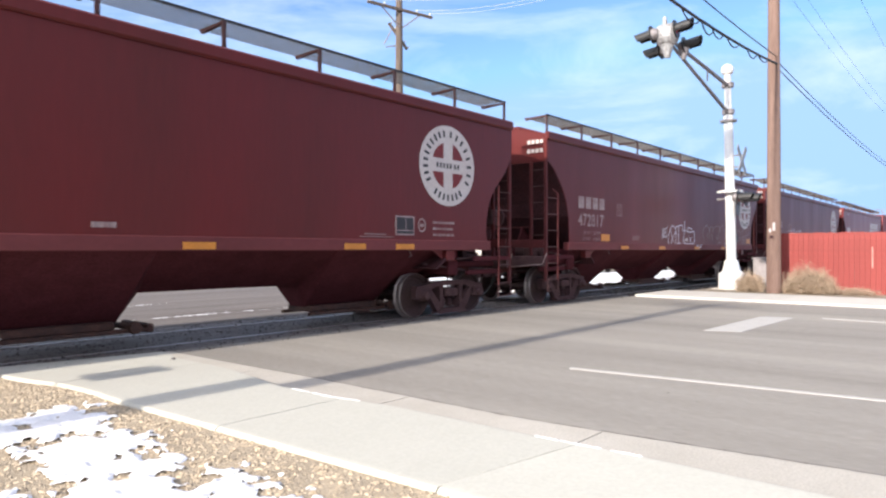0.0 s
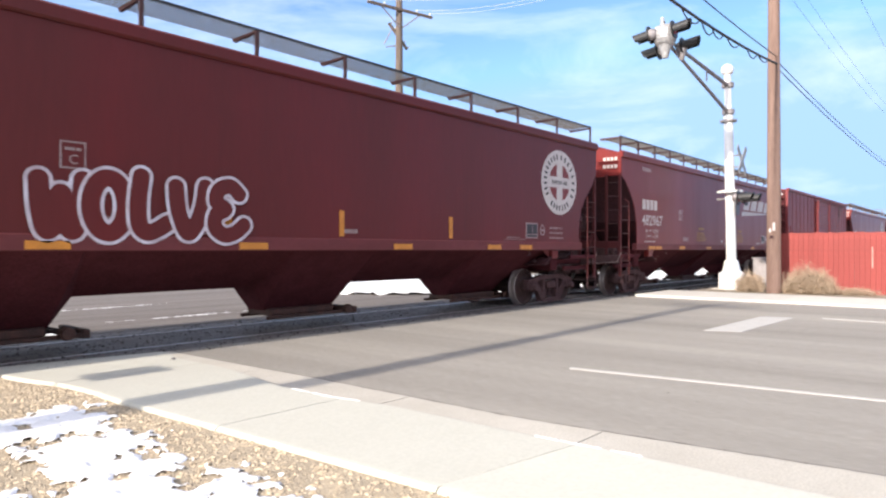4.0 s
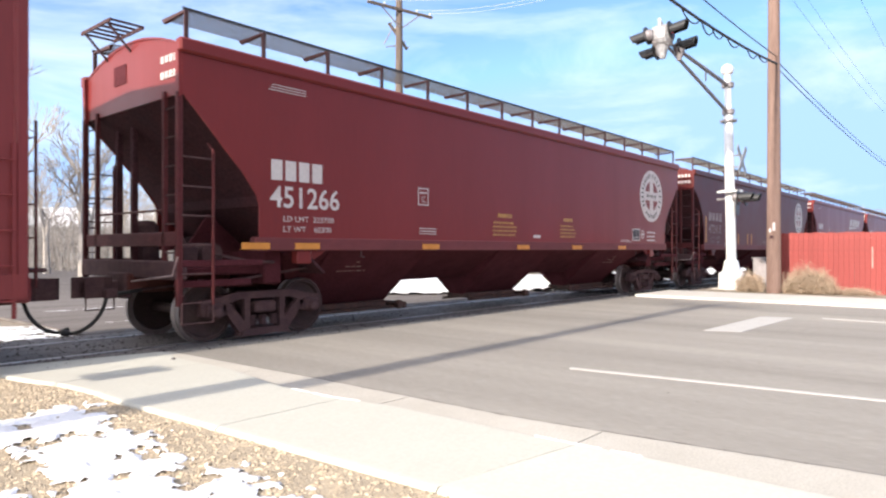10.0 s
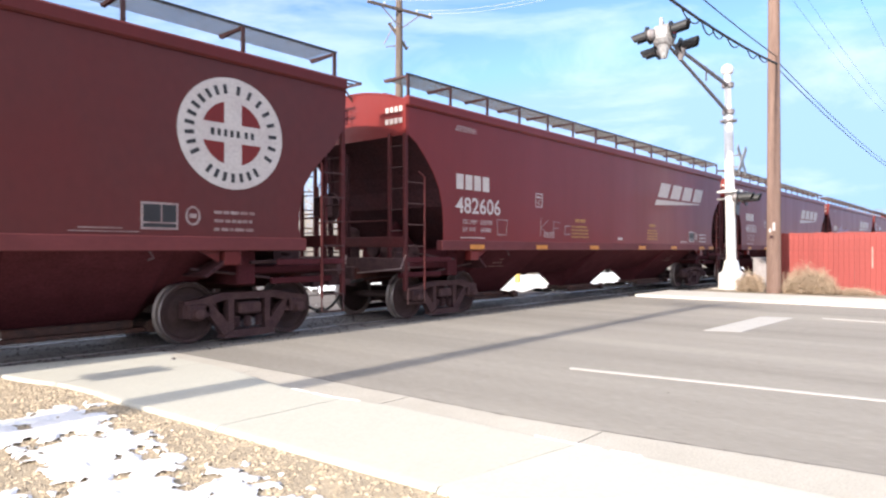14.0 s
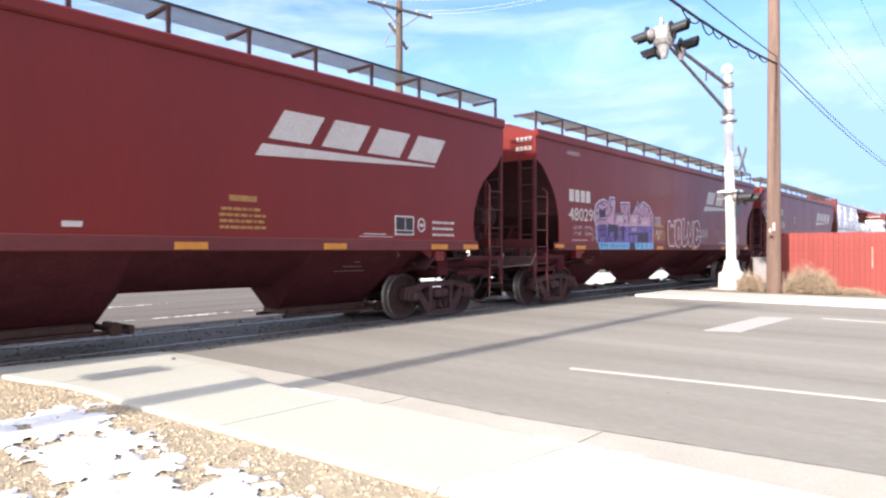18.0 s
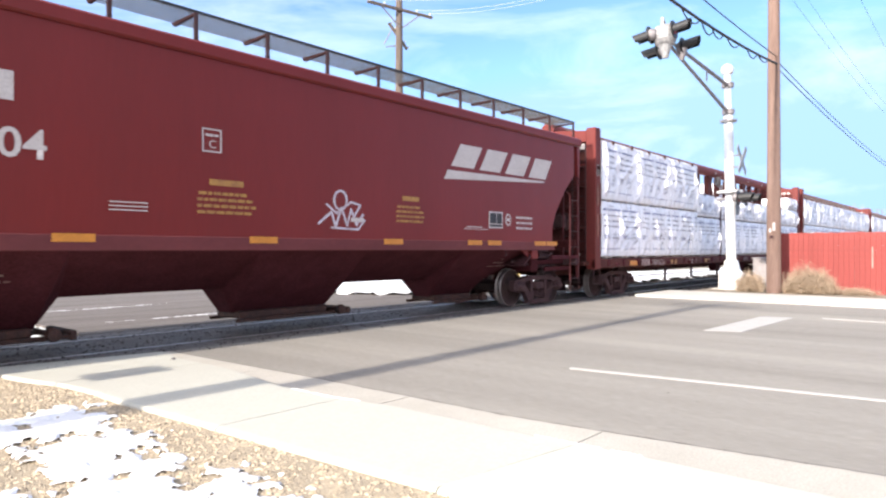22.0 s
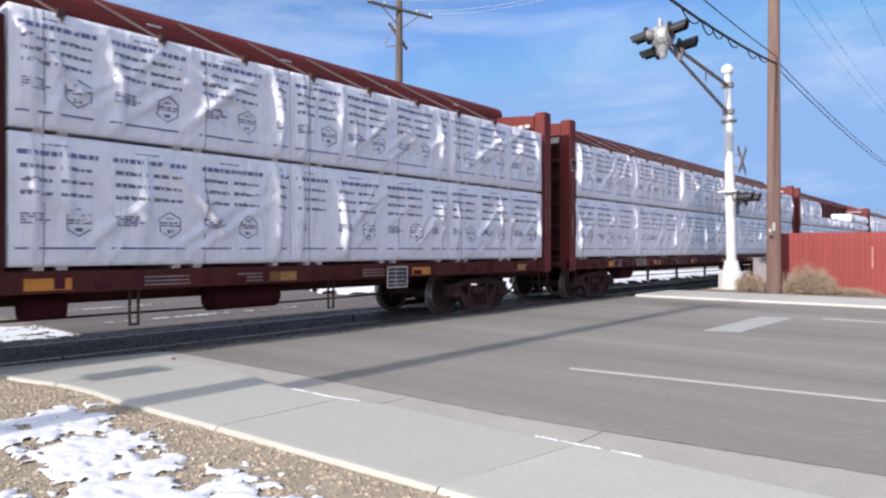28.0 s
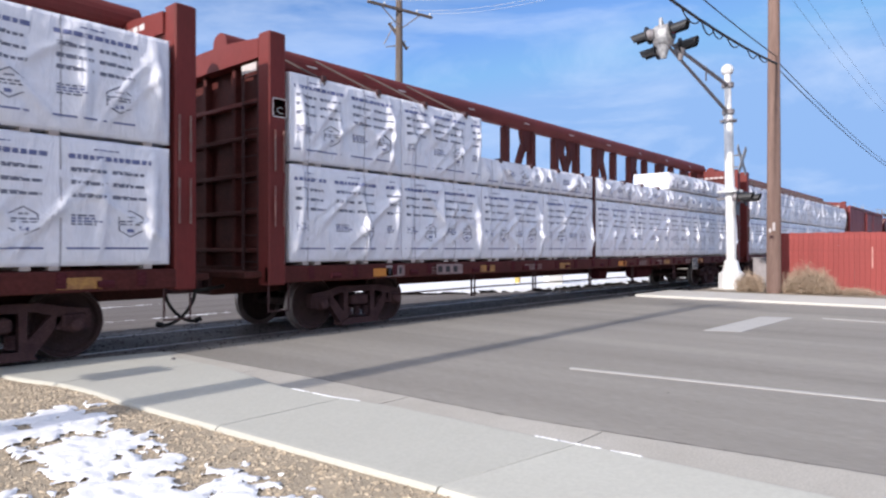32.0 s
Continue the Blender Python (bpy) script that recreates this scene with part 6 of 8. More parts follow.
part("heart_tag", g, GRAF_WHITE, CARS["L"], "white spray-painted heart")
g = Geo()
stroke(g, [(7.64, 1.82), (7.9, 2.02), (7.98, 1.78), (8.1, 2.1), (8.22, 1.8), (8.3, 2.08), (8.42, 1.82), (8.56, 2.0)], 0.04)
stroke(g, curve(lambda u: (8.08 + 0.13 * math.cos(6.283 * u), 2.22 + 0.16 * math.sin(6.283 * u)), 14), 0.04)
stroke(g, [(7.8, 2.14), (8.0, 2.0), (8.3, 2.2), (8.5, 2.16), (8.36, 1.94)], 0.035), stroke(g, [(7.9, 1.76), (8.45, 1.74), (8.6, 1.9)], 0.035)
part("white_tag", g, GRAF_WHITE, CARS["L"])

# ---- boxcar markings
for key in ("X", "R"):
    car = CARS[key]
    for x in (1.96, 2.21, 2.81, 3.06):
        part("mark_block", bar(Geo(), x, x + 0.18, 1.96, 2.18), LETTER, car)
    write_on("car_number", "727", 0.34, LETTER, car, 1.93, FACE - 0.002, 1.57, 1.0, "painted car number")
    write_on("car_number", "864", 0.34, LETTER, car, 2.76, FACE - 0.002, 1.57, 1.0, "painted car number")
    write_on("weight_line", "LD LMT   178000", 0.11, LETTER, car, 1.98, FACE - 0.002, 1.41, 1.5)
    write_on("weight_line", "LT WT      78500", 0.11, LETTER, car, 1.98, FACE - 0.002, 1.26, 1.5)
    for x, w in ((1.09, 0.42), (3.64, 0.44), (6.6, 0.4), (8.45, 0.42), (11.2, 0.42)):
        part("reflector", bar(Geo(), x, x + w, 0.83 if x > 3 else 0.88, 0.92 if x > 3 else 1.08, 0, FACE - 0.032), YELLOW, car, "yellow reflective strip")
    part("reflector", bar(Geo(), 13.78, 14.36, 0.9, 1.1, 0, FACE - 0.032), YELLOW, car, "yellow reflective strip")
    g = Geo()
    stroke(g, curve(lambda u: (13.03 + 0.27 * math.cos(6.283 * u), 3.85 + 0.30 * math.sin(6.283 * u)), 20), 0.12)
    bar(g, 12.98, 13.08, 3.58, 4.1), bar(g, 12.79, 13.27, 3.8, 3.9)
    part("round_emblem", g, GHOST, car, "faded round emblem with a cross")
    g = Geo()
    for x0, z0 in ((1.2, 1.55), (1.2, 1.28)):
        bits(g, x0, z0, 0.32, 0.03, random.Random(4)), bits(g, x0 + 0.03, z0 - 0.06, 0.28, 0.03, random.Random(5))
    for i in range(5):
        bits(g, 13.7, 1.35 + i * 0.09, 0.5, 0.035, random.Random(i))
    bar(g, 6.6, 7.1, 2.06, 2.1, 0, FACE - 0.09), bar(g, 7.2, 7.46, 2.0, 2.08, 0, FACE - 0.09), bar(g, 7.18, 7.4, 2.14, 2.17, 0, FACE - 0.09), bar(g, 7.2, 7.42, 1.9, 1.93, 0, FACE - 0.09), stroke(g, curve(lambda u: (7.95 + 0.08 * math.cos(6.283 * u), 2.0 + 0.09 * math.sin(6.283 * u)), 14), 0.03, FACE - 0.09), bar(g, 6.72, 6.95, 1.42, 1.58, 0, FACE - 0.09)
    tagged(part("stencil", g, LETTER, car), "small white stencilled marks", kind="stuff")
    g = Geo()
    bar(g, 12.88, 13.31, 1.36, 1.66)
    pn = part("data_panel", g, LETTER, car)
    part("panel_field", bar(bar(Geo(), 12.92, 13.09, 1.42, 1.62, 0, FACE - 0.003), 13.12, 13.27, 1.42, 1.62, 0, FACE - 0.003), BLACK, pn)
    part("placard_board", Geo().cbox(5.6, 6.19, -1.63, -1.60, 1.68, 2.05, 0.01), GALV, car, "bare grey placard board")
    part("faded_patch", bar(Geo(), 2.0, 2.2, 2.58, 2.84), GHOST, car, "faded square of old paint")
    part("end_mark", Geo().box(-0.10, -0.095, -1.35, -0.75, 4.18, 4.3), LETTER, car)

# ---- flatcar markings and tie-downs
for key in ("M", "N", "O", "P", "Q"):
    car = CARS[key]
    for x, m in ((2.05, YELLOW), (5.0, YELLOW_DIM), (8.1, YELLOW_DIM), (11.2, YELLOW), (14.3, YELLOW_DIM), (17.3, YELLOW), (20.5, YELLOW_DIM)):
        part("reflector", bar(Geo(), x, x + 0.48, 0.92, 1.06, 0, -1.584), m, car, "yellow reflective strip")
    g = Geo()
    r = random.Random(ord(key))
    for x in (3.4, 6.6, 12.4, 13.8, 16.0):
        for i in range(3):
            bits(g, x, 0.93 + i * 0.05, 0.7, 0.022, r, -1.584)
    tagged(part("stencil", g, LETTER_OLD, car), "small worn stencilled marks", kind="stuff")
    g = Geo()
    if key == "M":
        for i in range(4):
            bar(g, 2.72 + i * 0.15, 2.84 + i * 0.15, 0.91, 1.10, 0, -1.634)
        write_on("car_number", "561626", 0.27, LETTER_OLD, car, 3.56, -1.634, 0.905, 1.05, "painted car number")
    else:
        bar(g, 2.35, 2.8, 0.91, 1.11, 0, -1.584), bar(g, 3.6, 4.36, 0.91, 1.11, 0, -1.634)
        if key == "O":
            write_on("car_number", "874063", 0.24, BLACK, car, 3.63, -1.64, 0.93, 0.82, "dark car number on a white patch")
        ink = Geo()
        for i in range(3):
            bar(ink, 2.4 + i * 0.13, 2.46 + i * 0.13, 0.95, 1.07, 0, -1.59)
            if key != "O":
                bar(ink, 3.64 + i * 0.22, 3.76 + i * 0.22, 0.95, 1.07, 0, -1.64)
        part("dark_lettering", ink, BLACK, car)
    tagged(part("reporting_mark", g, LETTER_OLD, car), "white painted block marks", kind="stuff")
    # framed data card hung below the sill
    x = 16.62
    g = Geo()
    for q in ((x, x + 0.50, 0.70, 0.725), (x, x + 0.50, 1.065, 1.09), (x, x + 0.025, 0.70, 1.09), (x + 0.475, x + 0.50, 0.70, 1.09), (x + 0.2, x + 0.215, 0.72, 1.08)):
        bar(g, *q, 0, -1.64)
    for i in range(4):
        bar(g, x + 0.05, x + 0.44, 0.77 + i * 0.075, 0.785 + i * 0.075, 0, -1.64)
    c2 = part("data_card", Geo().cbox(x * KX, (x + 0.50) * KX, -1.636, -1.60, 0.70, 1.09, 0.008), BLACK, car, "black data card with white ruled lines")
    tagged(part("card_lines", g, LETTER, c2), "thin white ruled lines", kind="stuff")
    # plate mark and end writing on the bulkhead
    g = Geo()
    for q in ((0.06, 0.31, 3.42, 3.44), (0.06, 0.31, 3.70, 3.72), (0.06, 0.08, 3.42, 3.72), (0.29, 0.31, 3.42, 3.72)):
        bar(g, *q, 0, -1.584)
    pb = part("plate_box", g, LETTER, car)
    part("plate_field", bar(Geo(), 0.075, 0.295, 3.435, 3.705, 0, -1.583), BEAM_DARK, pb)
    write_on("plate_letter", "C", 0.15, LETTER, pb, 0.13, -1.588, 3.48)
    part("end_mark", Geo().box(-0.008, -0.003, -1.26, -0.86, 4.16, 4.30), LETTER, car)
    g = Geo()
    for i in range(6):
        g.box(22.86, 22.865, -1.2 + i * 0.2, -1.06 + i * 0.2, 4.38, 4.46)
    tagged(part("bulkhead_writing", g, LETTER, car), "small white marks along the bulkhead", kind="stuff")
    full = {"M": 7.7, "P": 5.3}.get(key, 23.0)
    n = int(22.2 / 1.25)
    for i in range(n):
        x = 1.05 + i * 1.24
        z = (4.45 if key == "M" else 4.21) if x < full else (3.45 if key == "M" else 3.38)
        if x < full:
            g = Geo().tube([(x - 0.30, -0.2, 4.93), (x, -1.42, z + 0.03), (x + 0.01, -1.60, z - 0.03), (x + 0.01, -1.60, z - 0.12)], 0.019, 5)
            part("tie_cable", g, CABLE, car)
        if x < full or x < (20.4 if key == "M" else 15.2):
            part("corner_guard", shared("corner_guard", lambda: Geo().cbox(-0.05, 0.05, -1.615, -1.42, -0.08, 0.025, 0.015), CAST), CAST, car, at=pose(x, 0, z))
    for i in range(9):
        part("chord_slot", SHARED["slot"], LETTER, car, at=pose(1.9 + i * 2.42, -0.209, 4.80))

# ---------------------------------------------------------------- lumber bundles
FOLDS = {}


def folds(L, H, seed):
    """Loose folds of the wrap: curved ridges near the ends and long slanting creases."""
    key = (round(L, 2), round(H, 2), seed)
    if key not in FOLDS:
        r = random.Random(int(L * 100) * 7 + int(H * 100) + seed * 911)
        rows = []
        # upright crescents near the ends, and a few between
        spots = [r.uniform(0.16, 0.26), L - r.uniform(0.14, 0.3)] + [r.uniform(0.5, L - 0.4) for k in range(max(1, int(L * 0.7)))]
        for k, cx in enumerate(spots):
            strong = 1.0 if k < 2 else r.uniform(0.4, 0.9)
            rows.append((cx, H * r.uniform(0.35, 0.6), r.uniform(-0.1, 0.1), -r.uniform(0.1, 0.32), r.uniform(0.05, 0.085), strong * r.uniform(0.08, 0.13), H * r.uniform(0.3, 0.5)))
        # long creases that fall away from the upper corners
        for k in range(max(2, int(L * 2.5))):
            rows.append((r.uniform(0.4, L - 0.2), H * r.uniform(0.3, 0.7), r.choice((1, 1, 1, -1)) * r.uniform(0.7, 1.7), r.uniform(-0.3, 0.3), r.uniform(0.022, 0.045), r.uniform(0.035, 0.08), H * r.uniform(0.15, 0.42)))
        for k in range(int(L * 2)):
            rows.append((r.uniform(0.1, L - 0.1), H * r.choice((0.94, 0.9, 0.1)), r.uniform(-2.5, 2.5), 0.0, r.uniform(0.02, 0.03), r.uniform(0.012, 0.03), H * r.uniform(0.05, 0.12)))
        FOLDS[key] = rows
    return FOLDS[key]


def wrap_bulge(x, z, L, H, seed):
    """How far the wrap stands out from the stack's face."""
    n1 = noise.noise(Vector((x * 0.9 + seed * 7.1, z * 0.7, seed)))
    n2 = noise.noise(Vector((x * 2.6 + z * 1.5 + seed, z * 1.1, seed + 4)))
    n3 = noise.noise(Vector((x * 7.0 - z * 3.0, z * 2.5, seed + 8)))
    edge = min(x, L - x, 0.12) / 0.12
    low = min(z, H - z, 0.16) / 0.16
    out = 0.022 + 0.034 * n1 + 0.024 * n2 + 0.008 * n3
    for cx, cz, slope, curv, w, amp, reach in folds(L, H, seed):
        dz = z - cz
        if abs(dz) < 2.2 * reach:
            dx = (x - cx - slope * dz - curv * dz * dz / H) / (w * (1 + 0.5 * abs(slope)))
            if -3.5 < dx < 2.5:
                ridge = math.exp(-dx * dx) if dx > 0 else math.exp(-dx * dx / 2.2)
                out += amp * ridge * math.exp(-(dz / reach) ** 2)
    return max(-0.02, out) * (0.2 + 0.8 * edge) * (0.25 + 0.75 * low)


BUNDLES = {}


def bundle(L, H, variant, near=True):
    key = (round(L, 2), round(H, 2), variant, near)
    if key in BUNDLES:
        return None, key
    b = thing("lumber_bundle", "lumber bundle in white printed plastic wrap, strapped on a flatcar" if near else "lumber bundle in plain white plastic wrap on a flatcar's far side",
              "lumber bundle", "lumber bundles on the flatcars")
    g = Geo()
    nx, nz = max(4, int(L / 0.032)), max(4, int(H / 0.06))
    W = 1.22

    def face(x, z):
        return (x, -wrap_bulge(x, z, L, H, variant), z)
    for i in range(nx + 1):
        for j in range(nz + 1):
            g.v.append(face(L * i / nx, H * j / nz))
    for i in range(nx):
        for j in range(nz):
            a = i * (nz + 1) + j
            g.f.append((a, a + nz + 1, a + nz + 2, a + 1))
    back = len(g.v)
    g.v += [(0, W, 0), (L, W, 0), (L, W, H), (0, W, H)]
    top = [i * (nz + 1) + nz for i in range(nx + 1)]
    bot = [i * (nz + 1) for i in range(nx + 1)]
    g.f.append(tuple(top + [back + 2, back + 3]))
    g.f.append(tuple(bot[::-1] + [back, back + 1]))
    g.f.append(tuple(list(range(nz, -1, -1)) + [back, back + 3]))
    g.f.append(tuple([nx * (nz + 1) + j for j in range(nz + 1)] + [back + 2, back + 1]))
    g.f.append((back, back + 3, back + 2, back + 1))
    part("wrap", g, WRAP, b, smooth=False)
    me = b.children[0].data
    me.polygons.foreach_set("use_smooth", [len(p.vertices) == 4 for p in me.polygons])
    for x in (0.35, L * 0.62) if L > 2 else (0.4,):
        s = Geo()
        rows = [(x, -wrap_bulge(x, H * j / 8, L, H, variant) - 0.004, H * j / 8) for j in range(9)]
        for (xa, ya, za), (xb, yb, zb) in zip(rows[:-1], rows[1:]):
            s.add([(xa - 0.007, ya, za), (xa + 0.007, ya, za), (xb + 0.007, yb, zb), (xb - 0.007, yb, zb)], [(0, 1, 2, 3)])
        s.box(x - 0.010, x + 0.010, 0.0, W, H, H + 0.004)
        part("strap", s, STRAP, b)
    if near:
        r = random.Random(variant * 31 + int(L * 10))
        ink, grey = Geo(), Geo()

        def line(g, x, z, w, h, gap=True):
            end = min(x + w, L - 0.04)
            while x < end - 0.01:
                k = min(end - x, r.uniform(0.035, 0.11)) if gap else min(end - x, 0.12)
                va = [(x, z), (x + k, z), (x + k, z + h), (x, z + h)]
                g.add([(p, -wrap_bulge(p, q, L, H, variant) - 0.0035, q) for p, q in va], [(0, 1, 2, 3)])
                x += k + (0.018 if gap else 0.0)
        step = 1.2
        x = r.uniform(-0.4, 0.05)
        while x < L - 0.2:
            x0 = max(0.06, x)
            w = min(1.02, x + 1.06 - x0, L - 0.06 - x0)
            if w > 0.2:
                if H > 1:
                    line(ink, x0 + 0.30 * w, H * 0.915, 0.3 * w, 0.018)
                    line(ink, x0 + 0.02, H * 0.835, 0.96 * w, 0.058)
                    for k, zz in enumerate((0.735, 0.635, 0.535)):
                        line(grey, x0 + 0.05, H * zz + 0.035, 0.22 * w, 0.018)
                        line(grey, x0 + 0.05, H * zz, 0.40 * w, 0.042)
                        line(grey, x0 + 0.52 * w, H * zz + 0.03, 0.2 * w, 0.018)
                        line(grey, x0 + 0.52 * w, H * zz, 0.40 * w, 0.036)
                for k in range(4):
                    line(ink if k in (1, 2) else grey, x0 + 0.05, H * (0.32 if H > 1 else 0.42) + k * 0.035, (0.28 if k != 1 else 0.34) * w, 0.022)
                if w > 0.75:
                    cx, cz, R = x0 + 0.74 * w, H * (0.34 if H > 1 else 0.46), 0.175
                    pts = [(cx + R * math.cos(math.pi * (k / 3 + 1 / 6)), cz + R * math.sin(math.pi * (k / 3 + 1 / 6))) for k in range(7)]
                    for (xa, za), (xb, zb) in zip(pts[:-1], pts[1:]):
                        q = [(xa, za), (xb, zb), (cx + (xb - cx) * 0.9, cz + (zb - cz) * 0.9), (cx + (xa - cx) * 0.9, cz + (za - cz) * 0.9)]
                        grey.add([(p, -wrap_bulge(p, s, L, H, variant) - 0.0035, s) for p, s in q], [(0, 1, 2, 3)])
                    line(grey, cx - 0.13, cz + 0.015, 0.26, 0.022), line(grey, cx - 0.13, cz - 0.02, 0.26, 0.02), line(ink, cx - 0.045, cz - 0.11, 0.09, 0.045), line(grey, cx - 0.05, cz + 0.075, 0.10, 0.02)
                line(ink, x0, H * (0.13 if H > 1 else 0.14), 0.95 * w, 0.024, False)
            x += step
        tagged(part("printing", ink, INK, b, tidy=False), "rows of blue print too small to read", kind="stuff")
        tagged(part("small_printing", grey, INK_GREY, b, tidy=False), "rows of grey print too small to read", kind="stuff")
    for x in (0.25, 0.5, L / 2, L / 2 + 0.3, L - 0.35):
        part("dunnage", shared("dunnage", lambda: Geo().box(0, 0.11, -0.012, 1.2, -0.05, 0.0), DUNNAGE), DUNNAGE, b, at=pose(x, 0, 0))
    BUNDLES[key] = b
    return b, key


SEAMS_LONG = [(0.38, 4.03), (4.08, 7.75), (7.79, 11.58), (11.68, 15.48), (15.52, 19.3), (19.35, 22.83)]
SEAMS_SHORT = [(0.39, 2.87), (2.9, 5.31), (5.34, 7.75), (7.81, 10.29), (10.51, 13.02), (13.06, 15.55), (15.6, 18.16), (18.21, 20.7), (20.74, 22.83)]
NEAR_Y, FAR_Y = TRACK_Y - 1.56, TRACK_Y + 0.30
LOW, HIGH, HIGHER = (1.20, 1.54), (2.79, 1.39), (2.79, 1.63)
load_no = 0


def load(car_off, x0, x1, z, h, near=True):
    global load_no
    load_no += 1
    b, key = bundle(x1 - x0, h, load_no % 3, near)
    if b is None:
        b = copy_thing(BUNDLES[key], Matrix())
    rolling(b, car_off + x0, NEAR_Y if near else FAR_Y, z)


for off, key in ((90.64, "N"), (114.79, "O"), (163.56, "Q"), (66.72, "M"), (139.37, "P")):
    seams = SEAMS_LONG if key in "NQ" else SEAMS_SHORT
    if key == "O":
        seams = [(0.31 + (a - 0.38) * 1.012, 0.31 + (b - 0.38) * 1.012) for a, b in SEAMS_LONG]
    for x0, x1 in seams:
        x1 = min([a - 0.008 for a, b in seams if 0 < a - x1 < 0.08], default=x1)
        step = key == "M" and x0 > 7.7
        load(off, x0, x1, LOW[0], 1.36 if step else LOW[1])
        load(off, x0, x1, LOW[0], LOW[1], False)
        if key in "NOQ":
            load(off, x0, x1, HIGH[0], HIGH[1])
            load(off, x0, x1, HIGH[0], HIGH[1], False)
        else:
            tall = x1 < 7.9 if key == "M" else x1 < 5.4
            if tall:
                load(off, x0, x1, *(HIGHER if key == "M" else HIGH))
            else:
                load(off, x0, x1, *((2.61, 0.82) if step else (2.79, 0.57)))
            if (key == "M" and x1 > 22) or (key == "P" and x0 > 15.3):
                load(off, x0, x1, 3.48 if step else 3.41, 0.55)
            if key == "M" and x0 > 15.5:
                load(off, x0, x1, 2.79, 1.70, False)
            elif key == "P" and x0 > 17:
                load(off, x0, x1, 2.79, 0.57, False)


# spare cable looped over the truss of the half-loaded car
for i in range(7):
    x, r = 13.88 + 0.055 * i, 0.16 + 0.03 * ((i * 3) % 4) / 3
    part("cable_coil", Geo().tube([(x + 0.05 * math.sin(a * 0.4488) + 0.12 * math.cos(a * 0.4488), -0.28 + 0.10 * math.cos(a * 0.4488), 4.44 - 0.012 * i + r * math.sin(a * 0.4488)) for a in range(15)], 0.026, 6), CABLE if i > 1 else GALV, CARS["M"])
part("cable_tail", Geo().tube([(14.2, -0.22, 4.5), (14.42, -0.22, 4.62), (14.62, -0.21, 4.72)], 0.022, 6), CABLE, CARS["M"])

# ---------------------------------------------------------------- road markings
def marking(name, pts, label):
    return solid(name, Geo().prism(pts, "z", -0.002, 0.006), ROAD_PAINT, label, "road marking", kind="structure")


marking("lane_line", [(6.82, 3.887), (6.91, 3.905), (7.315, 0.836), (8.785, -11.495), (8.698, -11.495), (7.23, 0.836)], "worn white lane line on the asphalt")
marking("stop_line", [(11.559, 3.961), (11.757, 3.396), (14.841, 3.292), (14.644, 3.866)], "broad white stop line across one lane")
marking("edge_line", [(15.081, 2.821), (15.186, 2.821), (14.401, -11.495), (14.296, -11.495)], "thin white edge line along the far lane")

# far kerb and pavement
kerb = thing("far_kerb", "pale concrete kerb across the road", "kerb", kind="structure")
for i in range(9):
    y1 = 8.36 - i * 2.5
    part("kerb_stone", shared("kerb_stone", lambda: Geo().prism([(0.0, -0.06), (0.0, 0.035), (0.03, 0.06), (0.16, 0.06), (0.16, -0.06)], "y", -2.49, 0.0), FAR_CONCRETE), FAR_CONCRETE, kerb, at=pose(FAR_X + 0.004, y1, 0))
far_walk = thing("far_pavement", "pale concrete pavement on the far side of the road", "pavement", kind="structure")
for i in range(12):
    y1 = 8.46 - i * 1.93
    part("slab", shared("far_slab", lambda: Geo().prism([(FAR_X + 0.17, -1.92), (21.4, -1.92), (21.4, 0.0), (FAR_X + 0.17, 0.0)], "z", -0.04, 0.058), FAR_CONCRETE), FAR_CONCRETE, far_walk, at=pose(0, y1, 0))
sheet("far_verge", [(21.4, -14.6), (42, -14.6), (42, 7.95), (21.4, 7.95)], 0.03, EARTH, "bare tan earth behind the far pavement", "verge", thick=0.08)

# snow
SNOW_LEFT = [(2.4, 14.0), (3.9, 14.2), (4.65, 13.7), (4.75, 12.3), (4.4, 11.75), (3.3, 11.8), (2.5, 12.4)]
SOFT = lambda x, y: lift(y) - 0.03
snow_patch("snow", [(1.63, 5.85), (1.88, 5.91), (2.22, 5.93), (2.19, 5.55), (2.19, 5.14), (2.09, 4.96), (1.82, 5.05), (1.6, 5.03), (1.4, 5.05), (0.75, 5.4), (0.7, 5.8)], SOFT, "patch of old melting snow on the gravel", thick=0.02, seed=3, cell=0.022, rag=1.15)
snow_patch("snow", [(1.48, 4.87), (1.75, 4.95), (2.04, 4.83), (2.23, 4.6), (2.09, 4.35), (1.95, 4.22), (2.07, 3.86), (2.01, 3.69), (1.85, 3.72), (1.89, 3.41), (2.23, 3.55), (2.18, 3.29), (2.17, 3.09), (1.93, 2.96),
                    (1.58, 2.9), (1.1, 3.1), (1.25, 3.65), (1.4, 4.13)], SOFT, "ragged patch of old melting snow on the gravel", thick=0.02, seed=8, cell=0.022, rag=1.15)
snow_patch("snow", [(2.13, 2.93), (2.2, 2.86), (2.2, 2.6), (2.02, 2.6), (1.95, 2.75)], SOFT, "small patch of melting snow", thick=0.016, seed=9, cell=0.02)
snow_patch("snow", [(1.16, 4.14), (1.25, 4.11), (1.23, 3.97), (1.13, 3.99)], SOFT, "small patch of melting snow", thick=0.016, seed=12, cell=0.02)
for y0, y1, k in ((4.15, 5.0, 21), (1.70, 2.48, 22)):
    ys = [y0 + (y1 - y0) * i / 6 for i in range(7)]
    snow_patch("snow_strip", [(road_edge(y) - 0.045, y) for y in ys] + [(road_edge(y) + 0.005, y) for y in reversed(ys)], lambda x, y: lift(y) - 0.004, "thin strip of snow left along the kerb's edge", thick=0.008, seed=k, cell=0.012, rag=0.06)
